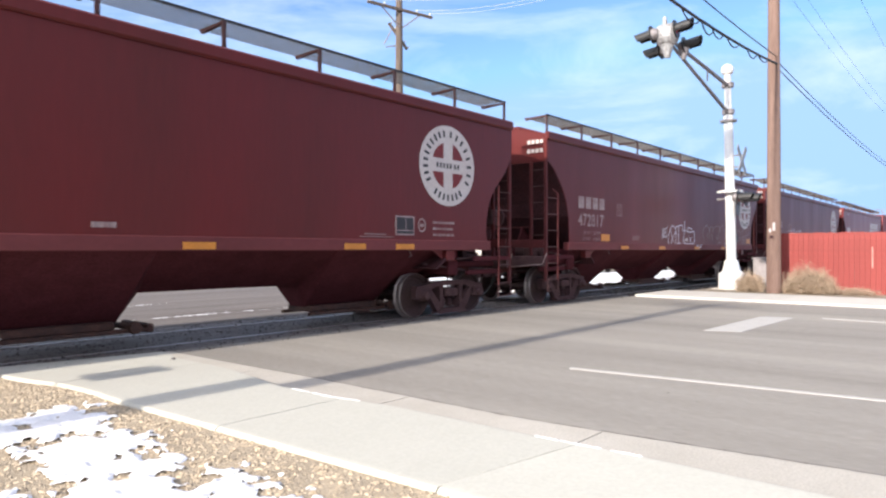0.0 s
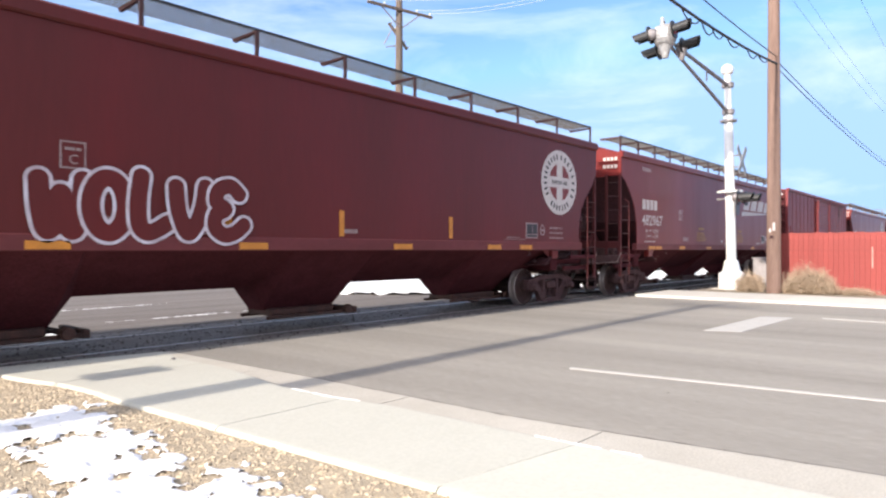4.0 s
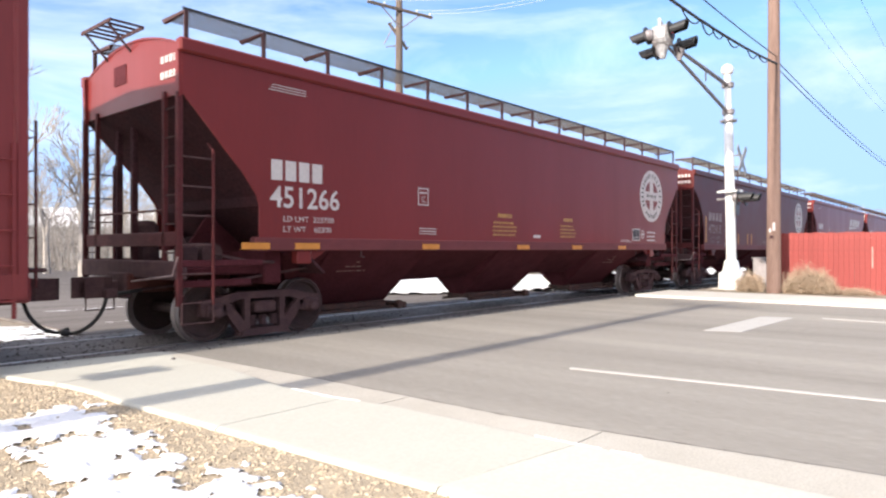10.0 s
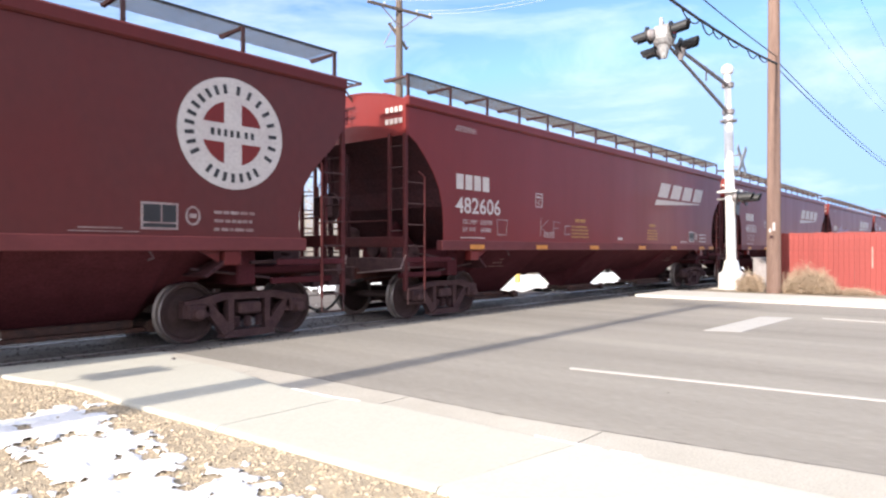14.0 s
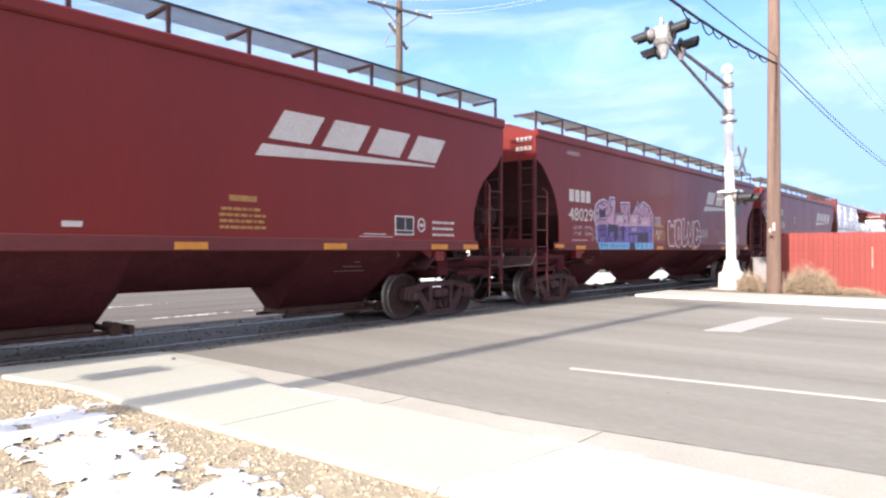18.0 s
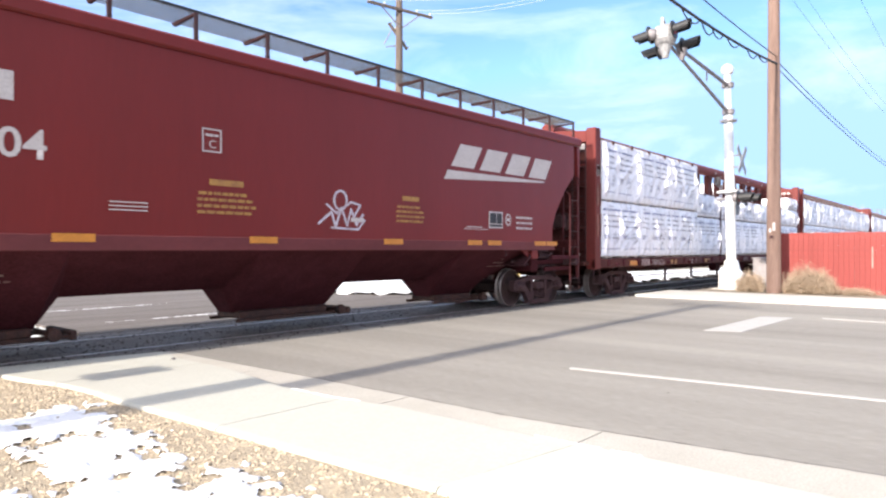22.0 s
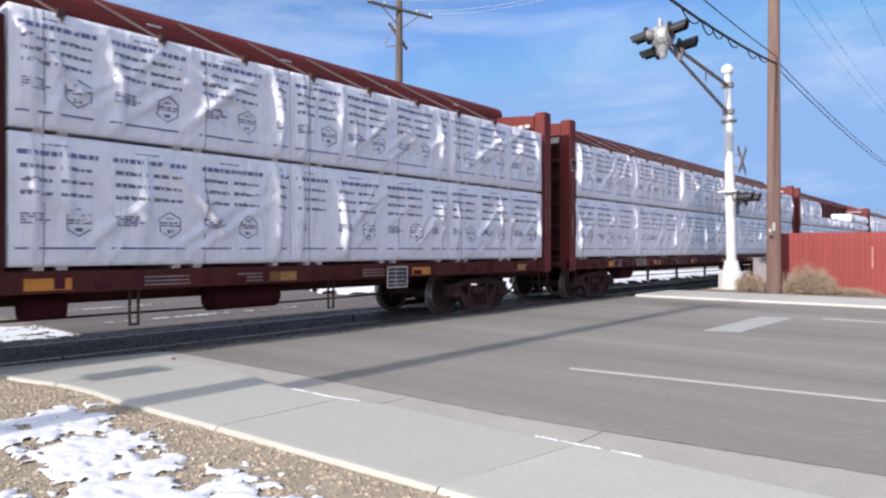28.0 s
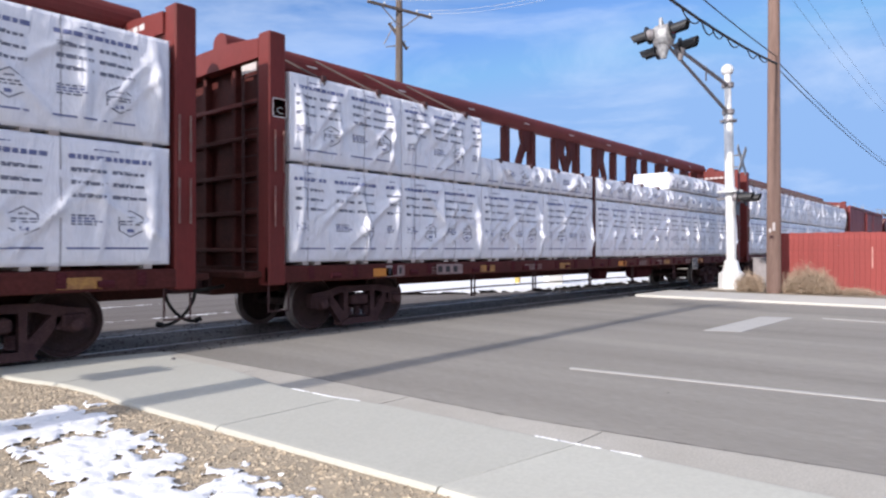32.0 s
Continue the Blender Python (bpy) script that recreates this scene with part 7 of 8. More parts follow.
snow_patch("snow_bank", SNOW_LEFT, -0.05, "streak of melting snow beside the track", thick=0.025, seed=31, cell=0.05, rag=1.7)
snow_patch("snow_bank", [(13.2, 16.2), (14.27, 14.1), (16.12, 12.72), (19.04, 11.87), (21.0, 11.85), (25, 11.75), (35, 11.75), (49.8, 11.75), (64.5, 11.8), (64.8, 15.1), (43, 15.6), (30, 18), (26.6, 19.5), (19.4, 25.1), (15.5, 22)], 0.0, "broad bank of ploughed white snow beyond the track", thick=0.10, seed=33, cell=0.17, rag=0.8, cap=0.5)
snow_patch("snow_bank", [(3.744, 18.72), (4.759, 18.302), (6.334, 31.35), (4.852, 32.395), (2.666, 22.99)], -0.03, "bank of ploughed snow by the road", thick=0.2, seed=35, cell=0.25, cap=0.6)

for x0, x1, y0, w, q in ((5.2, 10.5, 13.1, 0.09, 41), (5.0, 9.2, 16.4, 0.1, 43)):
    snow_patch("snow_streak", [(x0, y0), (x0 + 0.4 * (x1 - x0), y0 - w), (x1, y0 + 0.1), (x0 + 0.6 * (x1 - x0), y0 + w)], -0.004, "thin broken streak of snow on the asphalt", thick=0.012, seed=q, cell=0.05, rag=0.7)

# a dark crumb of gravel on the pavement
solid("pebble", Geo().loft([[(0.03, 0, 0), (0.0, 0.028, 0), (-0.035, 0.01, 0), (-0.02, -0.025, 0), (0.02, -0.02, 0)], [(0.02, 0, 0.018), (0.0, 0.018, 0.022), (-0.025, 0.005, 0.02), (-0.01, -0.015, 0.018), (0.012, -0.012, 0.02)]]),
      PANEL, "dark pebble lying on the concrete pavement", "pebble", at=pose(4.09, 7.95, lift(7.95) + 0.001))


# ---------------------------------------------------------------- fence, poles, weeds
def fence():
    f = thing("fence", "tall red-painted board fence, faded and scuffed", "fence", at=pose(23.55, 0, 0.03))
    r = random.Random(3)
    board = shared("fence_board", lambda: Geo().cbox(-0.012, 0.012, -0.0685, 0.0685, 0.0, 1.9, 0.004), FENCE)
    for i in range(128):
        part("board", board, FENCE, f, at=pose(r.uniform(-0.002, 0.002), 5.7 - i * 0.14, r.uniform(-0.015, 0.01)))
    for z in (0.35, 1.0, 1.6):
        part("fence_rail", Geo().box(0.016, 0.055, -12.2, 5.76, z - 0.045, z + 0.045), FENCE, f)
    for i in range(8):
        part("fence_post", Geo().box(0.055, 0.145, 5.58 - i * 2.4, 5.67 - i * 2.4, -0.03, 1.75), FENCE, f)
    for y, z0, z1 in ((3.06, 0.8, 1.45), (2.5, 0.8, 1.55), (1.65, 0.7, 1.35)):
        part("scuff", Geo().box(-0.022, -0.018, y - 0.018, y + 0.018, z0, z1), SCUFF, f, "bare pale scuff on a board")


fence()


def utility_pole(at, height, r0, r1, material, label, arms=()):
    p = thing("utility_pole", label, "utility pole", at=at)
    g = Geo()
    n = 14
    rings = []
    for k in range(9):
        z = -0.05 + height * k / 8
        r = r0 + (r1 - r0) * k / 8
        rings.append([(r * math.cos(2 * math.pi * i / n) + 0.01 * noise.noise(Vector((k, i, 1))), r * math.sin(2 * math.pi * i / n), z) for i in range(n)])
    g.loft(rings)
    part("pole_shaft", g, material, p, smooth=False)
    for z, length, turn, drop in arms:
        a = part("crossarm", Geo().cbox(-0.06, 0.06, -length / 2, length / 2, -0.06, 0.06, 0.012), material, p, at=pose(0.16 * math.cos(radians(turn)), 0.16 * math.sin(radians(turn)), z, drop, 0, turn))
        for s in (-1, 1):
            part("arm_brace", Geo().tube([(0, s * length * 0.3, -0.04), (0, s * 0.08, -0.85)], 0.03), MAST_GREY, a)
            for k in (0.46, 0.25):
                part("insulator", Geo().lathe([(0.02, 0.0), (0.045, 0.03), (0.03, 0.06), (0.045, 0.09), (0.02, 0.13)], (0, 0, 0), 8), CABINET, a, at=pose(0, s * length * k, 0.06, 90, 0, 0))
    return p


near_pole = utility_pole(pose(22.433, 5.53, 0.03), 12.5, 0.215, 0.15, POLE, "weathered brown wooden utility pole at the far corner", arms=((12.0, 2.4, 0, 0),))
part("number_tag", Geo().box(-0.24, -0.235, -0.1, -0.02, 1.95, 2.2), LETTER, near_pole, "small pale tag")
part("number_tag", Geo().box(-0.232, -0.227, 0.02, 0.09, 1.9, 2.02), LETTER, near_pole)
part("ground_clamp", Geo().cbox(-0.25, -0.2, -0.04, 0.06, 1.72, 1.8, 0.006), CAST, near_pole)
utility_pole(pose(-2.5, 5.47, -0.02), 8.2, 0.20, 0.16, POLE, "wooden utility pole beside the pavement", arms=((7.95, 2.4, 0, 0),))
utility_pole(pose(22.92, 22.40, -0.06), 13.6, 0.235, 0.16, POLE_GREY, "grey wooden utility pole beyond the tracks with two crossarms",
             arms=((13.05, 3.7, -103, 0), (11.85, 1.5, 62, 52)))

def wire(name, a, b, sag, r, label, n=14, material=WIRE):
    g = Geo()
    a, b = Vector(a), Vector(b)
    pts = []
    for i in range(n + 1):
        u = i / n
        p = a.lerp(b, u)
        p.z -= 4 * sag * u * (1 - u)
        pts.append(p)
    g.tube(pts, r, 5)
    return solid(name, g, material, label, "cable")


wire("overhead_cable", (-2.45, 5.3, 7.6), (22.413, 5.42, 7.18), 0.72, 0.035, "thick black bundled telephone cable strung between poles")
wire("overhead_cable", (-2.45, 5.3, 7.9), (22.413, 5.42, 7.4), 0.35, 0.016, "thin black cable strung between poles")
wire("overhead_cable", (22.416, 5.45, 7.3), (79.7, 5.54, 7.9), 0.95, 0.015, "black cable running on to the next pole")
wire("overhead_cable", (22.413, 5.42, 7.05), (79.7, 5.43, 7.6), 0.95, 0.017, "black cable running on to the next pole")
for y, z in ((4.5, 12.15), (6.2, 12.15), (6.7, 12.15)):
    wire("power_line", (22.4, y, z), (80, y + 0.4, z + 0.6), 0.9, 0.006, "thin power line in the sky")
    wire("power_line", (-2.5, y - 0.1, 8.1), (22.4, y, z), 0.5, 0.006, "thin power line in the sky")
for k in (-1.6, -0.9, 1.7):
    wire("power_line", (23.0 - k, 22.31 + 0.23 * k, 13.2), (22.4, 5.5 + 0.6 * k, 12.15), 0.95, 0.008, "thin pale power line over the tracks", material=WIRE_PALE)
# slack loops and splice boxes lashed to the thick cable
def cable_height(x):
    u = (x + 2.45) / 24.863
    return 7.6 - 0.42 * u - 4 * 0.72 * u * (1 - u)


for x, w, d in ((14.9, 0.55, 0.16), (16.0, 0.42, 0.2), (16.7, 0.4, 0.15), (17.9, 0.5, 0.14), (19.6, 0.45, 0.17), (20.7, 0.5, 0.12)):
    g = Geo().tube([(x + w * (k / 8 - 0.5) * 2, 5.385, cable_height(x + w * (k / 8 - 0.5) * 2) - 0.03 - d * (1 - ((k / 8 - 0.5) * 2) ** 2)) for k in range(9)], 0.017, 5)
    solid("cable_loop", g, WIRE, "slack loop of cable lashed below the bundle", "cable")


def weed_clump(x, y, w, h, n, seed, label, d=0.5):
    """A rounded tangle of dry curved stems, each forking into fine twigs."""
    r = random.Random(seed)
    g = Geo()
    for i in range(n):
        a, e = r.uniform(0, 6.283), math.asin(r.uniform(0.05, 1.0))
        k = r.uniform(0.55, 1.0) * (1 + 0.18 * noise.noise(Vector((math.cos(a) * 2, math.sin(a) * 2, e * 2 + seed))))
        tip = Vector((x + d * k * math.cos(e) * math.cos(a), y + w * 0.5 * k * math.cos(e) * math.sin(a), 0.03 + h * k * math.sin(e)))
        root = Vector((x + r.uniform(-.15, .15), y + r.uniform(-.35, .35) * w, 0.02))
        mid = root.lerp(tip, r.uniform(0.45, 0.7)) + Vector((r.uniform(-.12, .12), r.uniform(-.12, .12), r.uniform(0.02, .14)))
        s = Vector((r.uniform(-1, 1), r.uniform(-1, 1), r.uniform(-.3, .3))).normalized() * 0.006
        g.add([root - s, root + s, mid + s, mid - s, tip], [(0, 1, 2, 3), (3, 2, 4)])
        for q in range(4):
            b = mid.lerp(tip, r.uniform(0.1, 1))
            f = b + Vector((r.uniform(-.13, .13), r.uniform(-.13, .13), r.uniform(-.06, .10)))
            g.add([b - s, b + s, f], [(0, 1, 2)])
    return solid("dry_weeds", g, WEED, label, "weeds", kind="stuff", tidy=False)


weed_clump(22.6, 4.6, 1.95, 1.0, 1900, 2, "rounded heap of dry straw-coloured weeds against the fence")
weed_clump(22.8, 3.45, 1.8, 0.24, 260, 3, "low dry straw weeds along the fence foot", 0.4)
weed_clump(22.6, 6.28, 1.1, 0.78, 900, 4, "dry straw-coloured weeds at the foot of the pole")


# ---------------------------------------------------------------- crossing signal
def flasher(parent, at, label="black signal lamp with a long hood"):
    """One lamp: target plate, hood and lens; it looks along -y."""
    n = 20
    plate = part("signal_lamp", Geo().cyl((0, 0.03, 0), (0, 0, 0), 0.25, n=n), LAMP_BLACK, parent, label, at=at)
    hood = Geo()
    outer = []
    for y in (0.0, -0.42):
        ring = []
        for i in range(15):
            a = math.pi * (-0.25 + 1.5 * i / 14)
            ring.append((0.15 * math.cos(a), y - (0.0 if y == 0 else 0.06 * math.sin(a)), 0.15 * math.sin(a)))
        for i in reversed(range(15)):
            a = math.pi * (-0.25 + 1.5 * i / 14)
            ring.append((0.142 * math.cos(a), y - (0.0 if y == 0 else 0.06 * math.sin(a)), 0.142 * math.sin(a)))
        outer.append(ring)
    hood.loft(outer)
    part("hood", hood, LAMP_BLACK, plate)
    part("lens", Geo().lathe([(0.0, -0.05), (0.08, -0.045), (0.138, -0.02), (0.138, 0.0)], (0, 0, 0), 16), LENS, plate)
    part("lamp_housing", Geo().lathe([(0.16, 0.03), (0.16, 0.12), (0.11, 0.2), (0.0, 0.2)], (0, 0, 0), 14), MAST_GREY, plate)
    return plate


sig = thing("crossing_signal", "white railway crossing signal mast with cantilever arm and crossbuck", "crossing signal", at=pose(23.83, 7.21, 0.03, -0.9, -0.8, 0))
part("foundation", Geo().cbox(-0.62, 0.62, -0.55, 0.55, -0.1, 0.04, 0.03), GUTTER, sig)
part("mast_base", Geo().loft([[(s * math.cos(2 * math.pi * i / 8 + math.pi / 8), s * math.sin(2 * math.pi * i / 8 + math.pi / 8), z) for i in range(8)] for s, z in ((0.44, 0.04), (0.42, 0.55), (0.3, 0.62), (0.22, 0.98), (0.17, 1.0))]), MAST, sig)
part("mast_tube", Geo().cyl((0, 0, 0.95), (0, 0, 6.0), 0.165, 0.15, n=16), MAST, sig)
part("mast_top", Geo().cyl((0, 0, 5.95), (0, 0, 7.42), 0.11, n=14), MAST, sig)
part("mast_collar", Geo().cyl((0, 0, 5.78), (0, 0, 5.84), 0.28, n=14), MAST_GREY, sig)
g = Geo().lathe([(0.0, -0.2), (0.1, -0.18), (0.17, -0.12), (0.205, -0.04), (0.205, 0.04), (0.17, 0.12), (0.1, 0.18), (0.0, 0.2)], (0, 0, 7.58), 18)
part("bell", g, MAST, sig, smooth=True, label="round white crossing bell on the mast's top")
for z in (7.05, 6.12):
    part("arm_bracket", Geo().cyl((0, 0, z - 0.08), (0, 0, z + 0.08), 0.2, n=12), MAST_GREY, sig)
# flange and flashers half way up
part("mast_flange", Geo().cyl((0, 0, 3.33), (0, 0, 3.40), 0.42, n=18), MAST, sig)
part("lamp_bar", Geo().cyl((-0.05, -0.45, 3.12), (0.05, 0.45, 3.12), 0.04, n=8), MAST_GREY, sig)
for dx in (-0.42, 0.42):
    flasher(sig, pose(dx, -0.42, 3.12))
part("lamp_crossbar", Geo().cyl((-0.5, -0.36, 3.12), (0.5, -0.36, 3.12), 0.035, n=8), MAST_GREY, sig)
for t in (45, -45):
    part("crossbuck_blade", Geo().cbox(-0.62, 0.62, -0.012, 0.012, -0.1, 0.1, 0.004), HUB_GREY, sig, "grey back of a crossbuck blade", at=pose(0.0, -0.42 + (0.013 if t > 0 else -0.013), 4.42, 0, t, 0))
for z in (4.2, 4.6):
    part("crossbuck_bracket", Geo().cyl((0, 0.1, z), (0, -0.42, z), 0.025, n=6), MAST_GREY, sig)
part("number_of_tracks_sign", Geo().prism([(-0.14, 2.55), (0.14, 2.55), (0.22, 2.8), (0.22, 2.95), (-0.22, 2.95), (-0.22, 2.8)], "y", -0.25, -0.235), GALV, sig)

# the cantilever and its lamp cluster sway a little in the wind, as one
ARM_AT = (23.76, 7.31, 6.76)
arm = thing("signal_cantilever", "grey cantilever arm carrying a cluster of crossing lamps over the road", "signal arm", at=pose(*ARM_AT))
part("upper_arm", Geo().cyl((-0.1, 0, 0.31), (-5.3, 0, 0.58), 0.07, 0.05, n=10), MAST_GREY, arm)
part("lower_arm", Geo().cyl((-0.1, 0, -0.62), (-5.25, 0, 0.44), 0.06, 0.045, n=10), MAST_GREY, arm)
part("arm_tie", Geo().cyl((-2.2, 0, 0.52), (-2.2, 0, 0.05), 0.025, n=6), MAST_GREY, arm)
part("junction_box", Geo().lathe([(0.0, -0.3), (0.16, -0.3), (0.3, -0.2), (0.33, 0.0), (0.3, 0.2), (0.16, 0.3), (0.0, 0.3)], (-5.65, 0, 0.64), 16), HUB_GREY, arm, "silver cast junction box")
part("lower_cone", Geo().cyl((-5.65, 0, 0.42), (-5.62, 0, 0.02), 0.2, 0.08, n=12), HUB_GREY, arm)
part("lower_cone", Geo().cyl((-5.05, -0.25, 0.37), (-5.05, -0.25, 0.04), 0.16, 0.06, n=12), MAST_GREY, arm)
g = Geo()
for k, (dx, dy) in enumerate(((-0.18, 0), (0.02, 0.05), (0.2, -0.05), (0.05, -0.15))):
    g.cyl((-5.65 + dx, dy, 0.84), (-5.65 + dx, dy, 1.10 - 0.04 * k), 0.055, n=8)
part("terminal_fittings", g, HUB_GREY, arm)
for x, z in ((-5.85, 0.74), (-5.15, 0.44)):
    flasher(arm, pose(x + 0.12, -0.30, z, -8, 0, 0))
for x, z in ((-5.95, 0.64), (-5.35, 0.34)):
    flasher(arm, pose(x, 0.32, z, 8, 0, 180))

# grey equipment cabinet beyond the crossing
cab = thing("relay_cabinet", "low grey steel equipment cabinet beside the track", "cabinet", at=pose(29.785, 7.628, 0.0))
part("cabinet_body", Geo().cbox(-0.5, 0.5, -0.4, 0.4, 0.0, 1.0, 0.02), MAST_GREY, cab)
part("cabinet_lid", Geo().cbox(-0.55, 0.55, -0.45, 0.45, 1.0, 1.06, 0.015), MAST_GREY, cab)

# unseen panel on a post, added and sized to cast the short pavement shadow
mk = thing("marker_post", "unseen flat panel on a thin post, added to cast a pavement shadow", "marker sign", at=pose(0.72, 7.22, lift(7.22) - 0.05))
part("post", Geo().cyl((0, 0, 0), (0, 0, 1.23), 0.016, n=6), MAST_GREY, mk)
part("sign_panel", Geo().cbox(-0.008, 0.008, -0.35, 0.35, 0.90, 1.25, 0.004), CABINET, mk)

# unseen walls added behind the viewer to darken reflections and low sky light
for name, x0, x1, y0, h in (("wall_behind", -70, -22, -30, 8.5), ("wall_behind_end", -14, 34, -33, 10.0)):
    solid(name, Geo().box(x0, x1, y0 - 8, y0, -0.1, h), EARTH, "unseen dull brown wall added behind the viewer to block low sky", "wall", kind="structure")

# ---------------------------------------------------------------- beyond the tracks
def cabinet(at, w, d, h, material, label):
    c = thing("utility_cabinet", label, "cabinet", at=at)
    part("cabinet_body", Geo().cbox(-w / 2, w / 2, -d / 2, d / 2, 0.0, h, 0.02), material, c)
    part("cabinet_door", Geo().cbox(-w / 2 + 0.05, w / 2 - 0.05, -d / 2 - 0.02, -d / 2, 0.08, h - 0.1, 0.008), material, c)
    part("plinth", Geo().cbox(-w / 2 - 0.08, w / 2 + 0.08, -d / 2 - 0.08, d / 2 + 0.08, -0.08, 0.05, 0.015), GUTTER, c)


cabinet(pose(21.877, 13.167, -0.02, 0, 0, -35), 0.62, 0.5, 1.15, CABINET, "white utility cabinet beyond the track")
hy = thing("bollard", "faded yellow steel bollard beyond the track", "bollard", at=pose(21.41, 14.48, -0.04))
part("bollard_tube", Geo().cyl((0, 0, 0), (0, 0, 1.0), 0.11, n=12), HYDRANT, hy)
part("bollard_cap", Geo().lathe([(0.11, 0.0), (0.09, 0.05), (0.0, 0.08)], (0, 0, 0), 12), HYDRANT, hy, at=pose(0, 0, 1.0, 90, 0, 0))


def parked_car(at, paint, label):
    c = thing("parked_car", label, "car", at=at)
    prof = [(-2.15, 0.35), (-2.2, 0.62), (-2.05, 0.82), (-1.15, 0.95), (-0.55, 1.36), (0.85, 1.40), (1.5, 1.0), (2.1, 0.92), (2.2, 0.6), (2.15, 0.32)]
    g = Geo()
    g.loft([[(x, y, z) for x, z in prof] for y in (-0.86, -0.8, 0.8, 0.86)])
    part("car_body", g, paint, c)
    part("windscreen", Geo().prism([(-1.0, 0.97), (-0.5, 1.31), (0.8, 1.35), (1.35, 1.0)], "y", -0.87, -0.862), CAR_GLASS, c)
    part("windscreen", Geo().prism([(-1.0, 0.97), (-0.5, 1.31), (0.8, 1.35), (1.35, 1.0)], "y", 0.862, 0.87), CAR_GLASS, c)
    for x in (-1.35, 1.35):
        for y in (-0.78, 0.78):
            w = part("wheel", shared("car_wheel", lambda: Geo().lathe([(0.18, -0.1), (0.3, -0.11), (0.33, -0.06), (0.33, 0.06), (0.3, 0.11), (0.18, 0.1)], (0, 0, 0), 18), RUBBER), RUBBER, c, at=pose(x, y, 0.33))
            part("rim", shared("car_rim", lambda: Geo().lathe([(0.0, -0.09), (0.19, -0.085), (0.19, 0.085), (0.0, 0.09)], (0, 0, 0), 12), MAST_GREY), MAST_GREY, w)
    for y in (-0.6, 0.6):
        part("headlight", Geo().cbox(-2.2, -2.12, y - 0.15, y + 0.15, 0.62, 0.75, 0.02), CABINET, c)
        part("tail_light", Geo().cbox(2.1, 2.2, y - 0.15, y + 0.15, 0.66, 0.8, 0.02), LENS, c)


parked_car(pose(37.791, 19.332, -0.05, 0, 0, 14), CAR_WHITE, "white parked car beyond the snow bank")
parked_car(pose(32.582, 20.064, -0.05, 0, 0, 8), CAR_DARK, "charcoal parked car beyond the snow bank")
parked_car(pose(44.076, 18.81, -0.05, 0, 0, 10), CAR_WHITE, "white parked car farther down the lot")


def house(at, w, d, h, rise, wall, label, windows=3):
    b = thing("house", label, "house", at=at)
    part("wall", Geo().box(-w / 2, w / 2, -d / 2, d / 2, -0.1, h), wall, b)
    part("roof", Geo().prism([(-d / 2 - 0.4, h - 0.05), (d / 2 + 0.4, h - 0.05), (d / 2 + 0.4, h + 0.08), (0, h + rise), (-d / 2 - 0.4, h + 0.08)], "x", -w / 2 - 0.4, w / 2 + 0.4), SNOW, b, "snow-covered roof")
    for i in range(windows):
        x = -w / 2 + w * (i + 0.5) / windows
        wd = part("window", Geo().box(x - 0.55, x + 0.55, -d / 2 - 0.03, -d / 2 + 0.02, 1.0, 2.2), CABINET, b)
        part("pane", Geo().box(x - 0.47, x + 0.47, -d / 2 - 0.04, -d / 2 - 0.035, 1.08, 2.12), CAR_GLASS, wd)
    part("door", Geo().box(w / 2 - 1.5, w / 2 - 0.6, -d / 2 - 0.035, -d / 2 + 0.02, -0.05, 2.05), POLE, b)


house(pose(22, 62, 0, 0, 0, -10), 16, 9, 3.2, 1.8, STUCCO, "long pale house beyond the tracks")
house(pose(56, 34, 0, 0, 0, -30), 18, 10, 3.6, 1.6, STUCCO, "low pale commercial building beyond the lot")


def bare_tree(at, height, seed, label):
    """A leafless tree: tapered trunk, limbs and a haze of twigs."""
    r = random.Random(seed)
    t = thing("tree", label, "tree", "bare trees beyond the tracks", at=at)
    trunk, crown = Geo(), Geo()

    def grow(g, p, d, ln, rad, depth):
        q = p + d * ln
        g.cyl(p, q, rad, rad * 0.68, n=6 if depth < 2 else 3, caps=False)
        if depth >= 7:
            return
        for k in range(2 if depth == 0 else r.choice((2, 2, 3))):
            ax = Vector((r.uniform(-1, 1), r.uniform(-1, 1), r.uniform(-0.2, 0.7)))
            nd = (d + ax * r.uniform(0.45, 0.8)).normalized()
            nd.z = max(nd.z, -0.1)
            grow(crown if depth >= 1 else trunk, q - d * ln * r.uniform(0, 0.25), nd, ln * r.uniform(0.62, 0.82), max(rad * 0.62, 0.011), depth + 1)
    grow(trunk, Vector((0, 0, -0.1)), Vector((r.uniform(-.05, .05), r.uniform(-.05, .05), 1)).normalized(), height * 0.27, height * 0.026, 0)
    part("trunk", trunk, BARK, t, tidy=False)
    tagged(part("crown", crown, BARK, t, tidy=False), "leafless grey-brown twigs", kind="stuff")
    return t


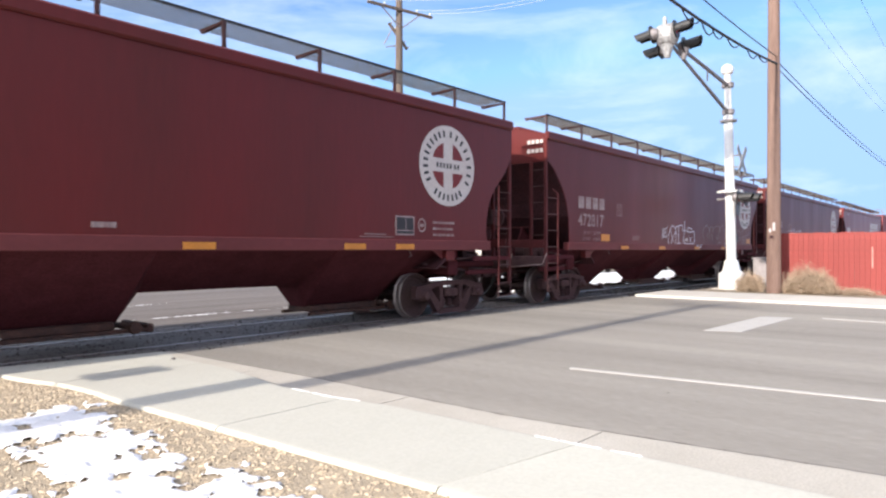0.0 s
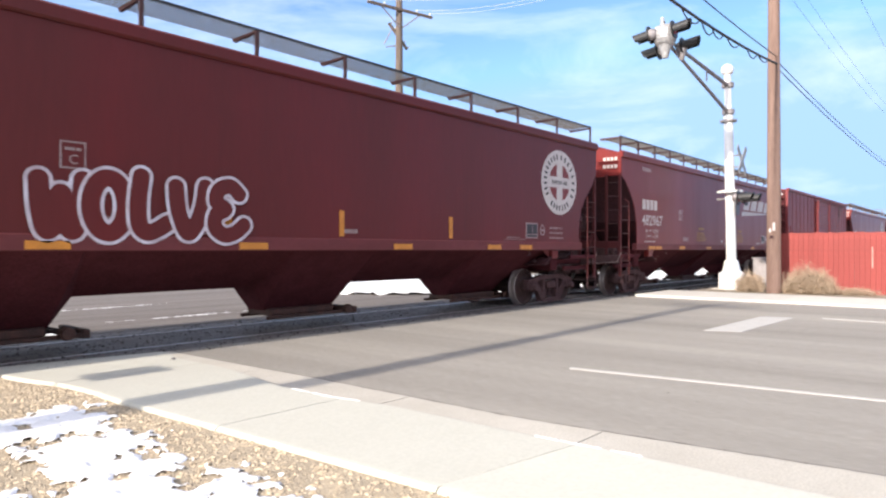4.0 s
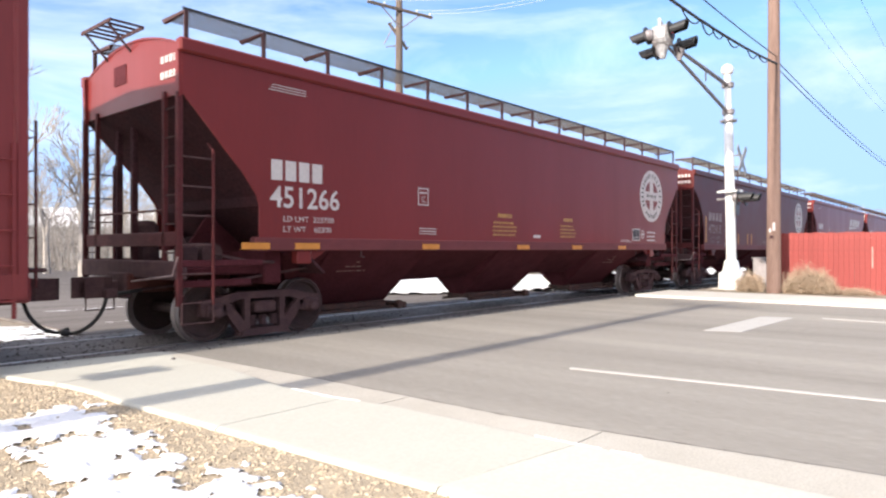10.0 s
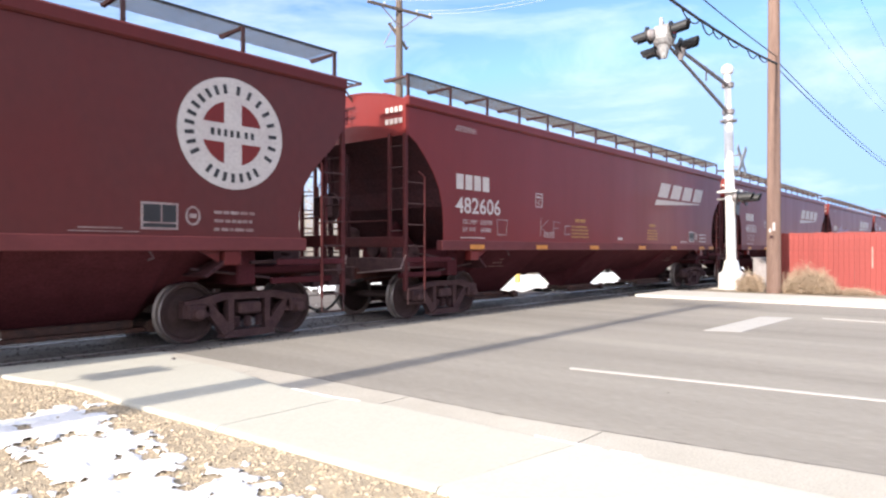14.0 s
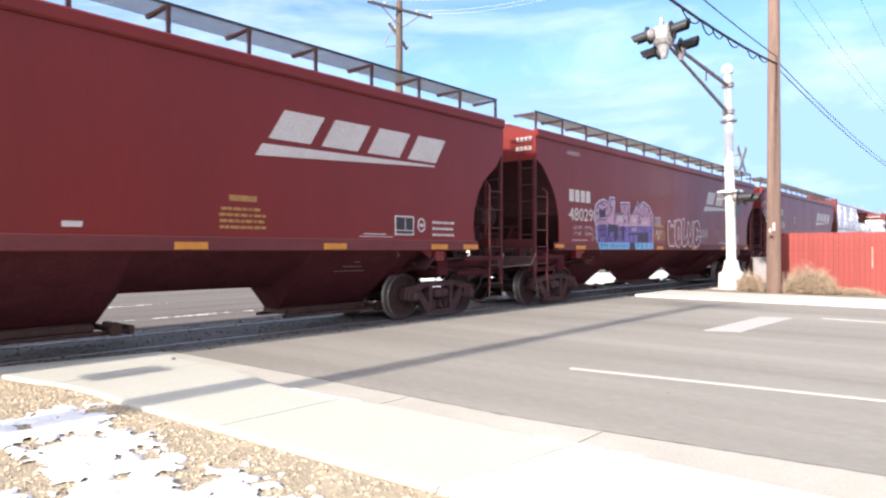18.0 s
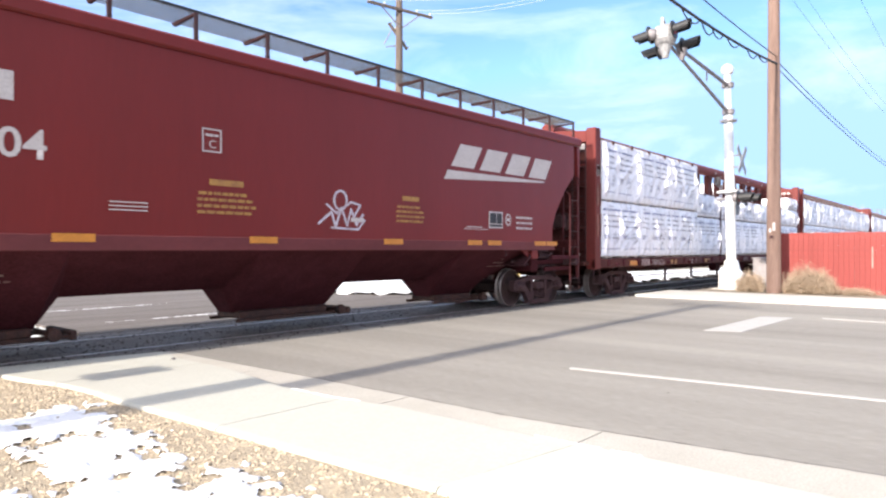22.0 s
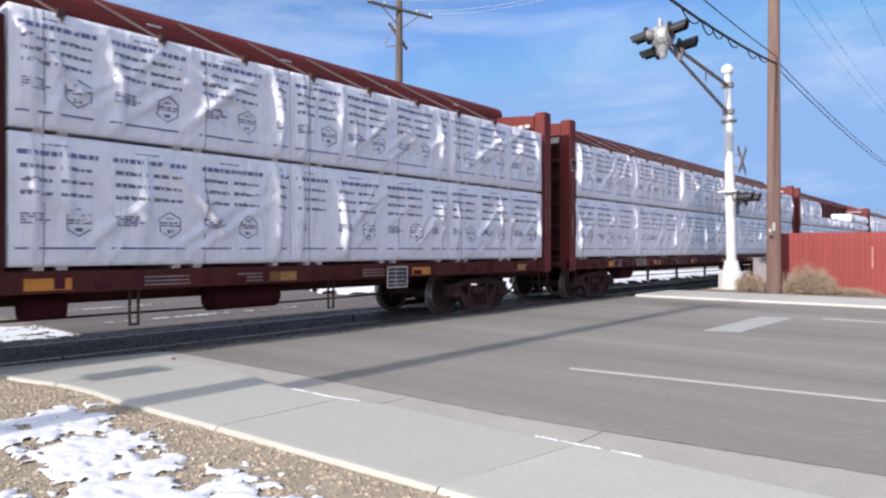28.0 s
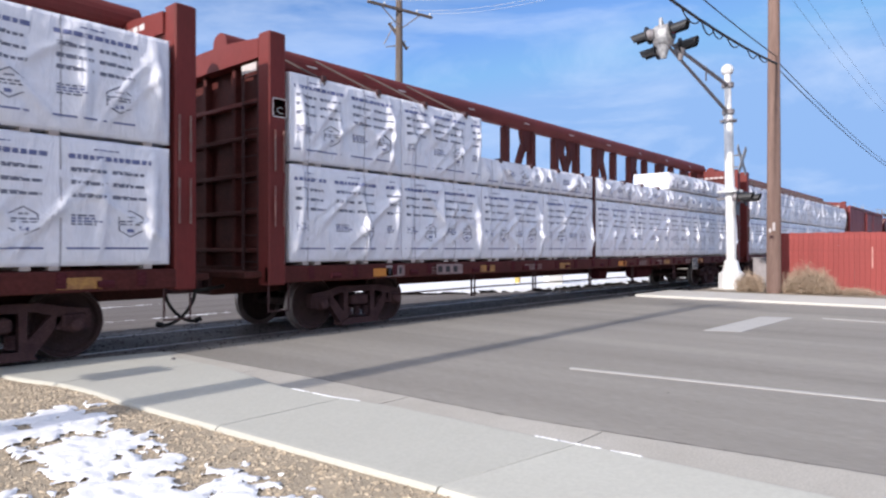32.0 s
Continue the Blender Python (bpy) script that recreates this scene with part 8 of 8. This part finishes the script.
trees = [bare_tree(pose(2, 40, -0.05), 9.0, 1, "tall leafless tree with grey-brown branches"), bare_tree(pose(8, 44, -0.05), 10.5, 2, "tall leafless tree with spreading grey-brown branches"),
         bare_tree(pose(14, 42, -0.05), 8.0, 3, "leafless tree with fine grey-brown twigs")]
for i, (x, y) in enumerate(((-4, 43), (-9, 40), (20, 46), (27, 44), (33, 50), (40, 45), (50, 52), (62, 44), (-15, 46), (5, 55), (-1, 58), (12, 58), (75, 48), (90, 40), (3, 30), (9, 34), (-3, 33), (14, 36), (6, 38), (1, 26), (11, 29), (6, 25), (16, 33), (-6, 29), (9, 40), (2, 36), (4, 33), (8, 30), (0, 31), (5, 44), (12, 47), (-2, 40), (15, 29))):
    copy_thing(trees[i % 3], pose(x, y, -0.05, 0, 0, 67 * i))
for i, (x, y) in enumerate(((105, 12), (118, 18), (112, 3), (130, 8), (98, -4))):
    copy_thing(trees[i % 3], pose(x, y, -0.05, 0, 0, 50 * i))


def far_woods():
    """A low haze of winter woods along the horizon."""
    g = Geo()
    r = random.Random(12)
    for i in range(7000):
        a = r.uniform(-0.5, 2.2)
        d = r.uniform(150, 200)
        x, y = d * math.cos(a), d * math.sin(a)
        h = r.uniform(2.5, 7.5) * (0.7 + 0.5 * noise.noise(Vector((a * 9, 0, 0))))
        w = r.uniform(0.06, 0.4)
        s, c = -math.sin(a) * w, math.cos(a) * w
        g.add([(x - s, y - c, -0.1), (x + s, y + c, -0.1), (x + s * 0.6, y + c * 0.6, h * 0.7), (x, y, h), (x - s * 0.7, y - c * 0.7, h * 0.6)], [(0, 1, 2, 3, 4)])
    return solid("far_woods", g, BARK, "low hazy line of winter woods on the horizon", "woods", kind="stuff", tidy=False)


far_woods()


def thicket():
    """A thick belt of fine bare twigs beyond the road, behind the trees."""
    g = Geo()
    r = random.Random(21)
    for i in range(2600):
        a, d = r.uniform(0.75, 1.95), r.uniform(48, 70)
        x, y = d * math.cos(a), d * math.sin(a)
        h = r.uniform(3.0, 8.5) * (0.8 + 0.4 * noise.noise(Vector((a * 14, 2, 0))))
        root = Vector((x, y, -0.1))
        lean = Vector((r.uniform(-.18, .18), r.uniform(-.18, .18), 1))
        side = Vector((-math.sin(a), math.cos(a), 0))
        tip = root + lean * h
        g.add([root - side * 0.05, root + side * 0.05, tip], [(0, 1, 2)])
        for k in range(9):
            b = root.lerp(tip, r.uniform(0.2, 0.95))
            f = b + side * r.uniform(-1.5, 1.5) + Vector((0, 0, r.uniform(0.3, 1.6)))
            g.add([b - Vector((0, 0, 0.03)), b + Vector((0, 0, 0.03)), f], [(0, 1, 2)])
    return solid("thicket", g, BARK, "pale grey belt of bare winter brush beyond the road", "brush", kind="stuff", tidy=False)


thicket()

slab_row()
motions()
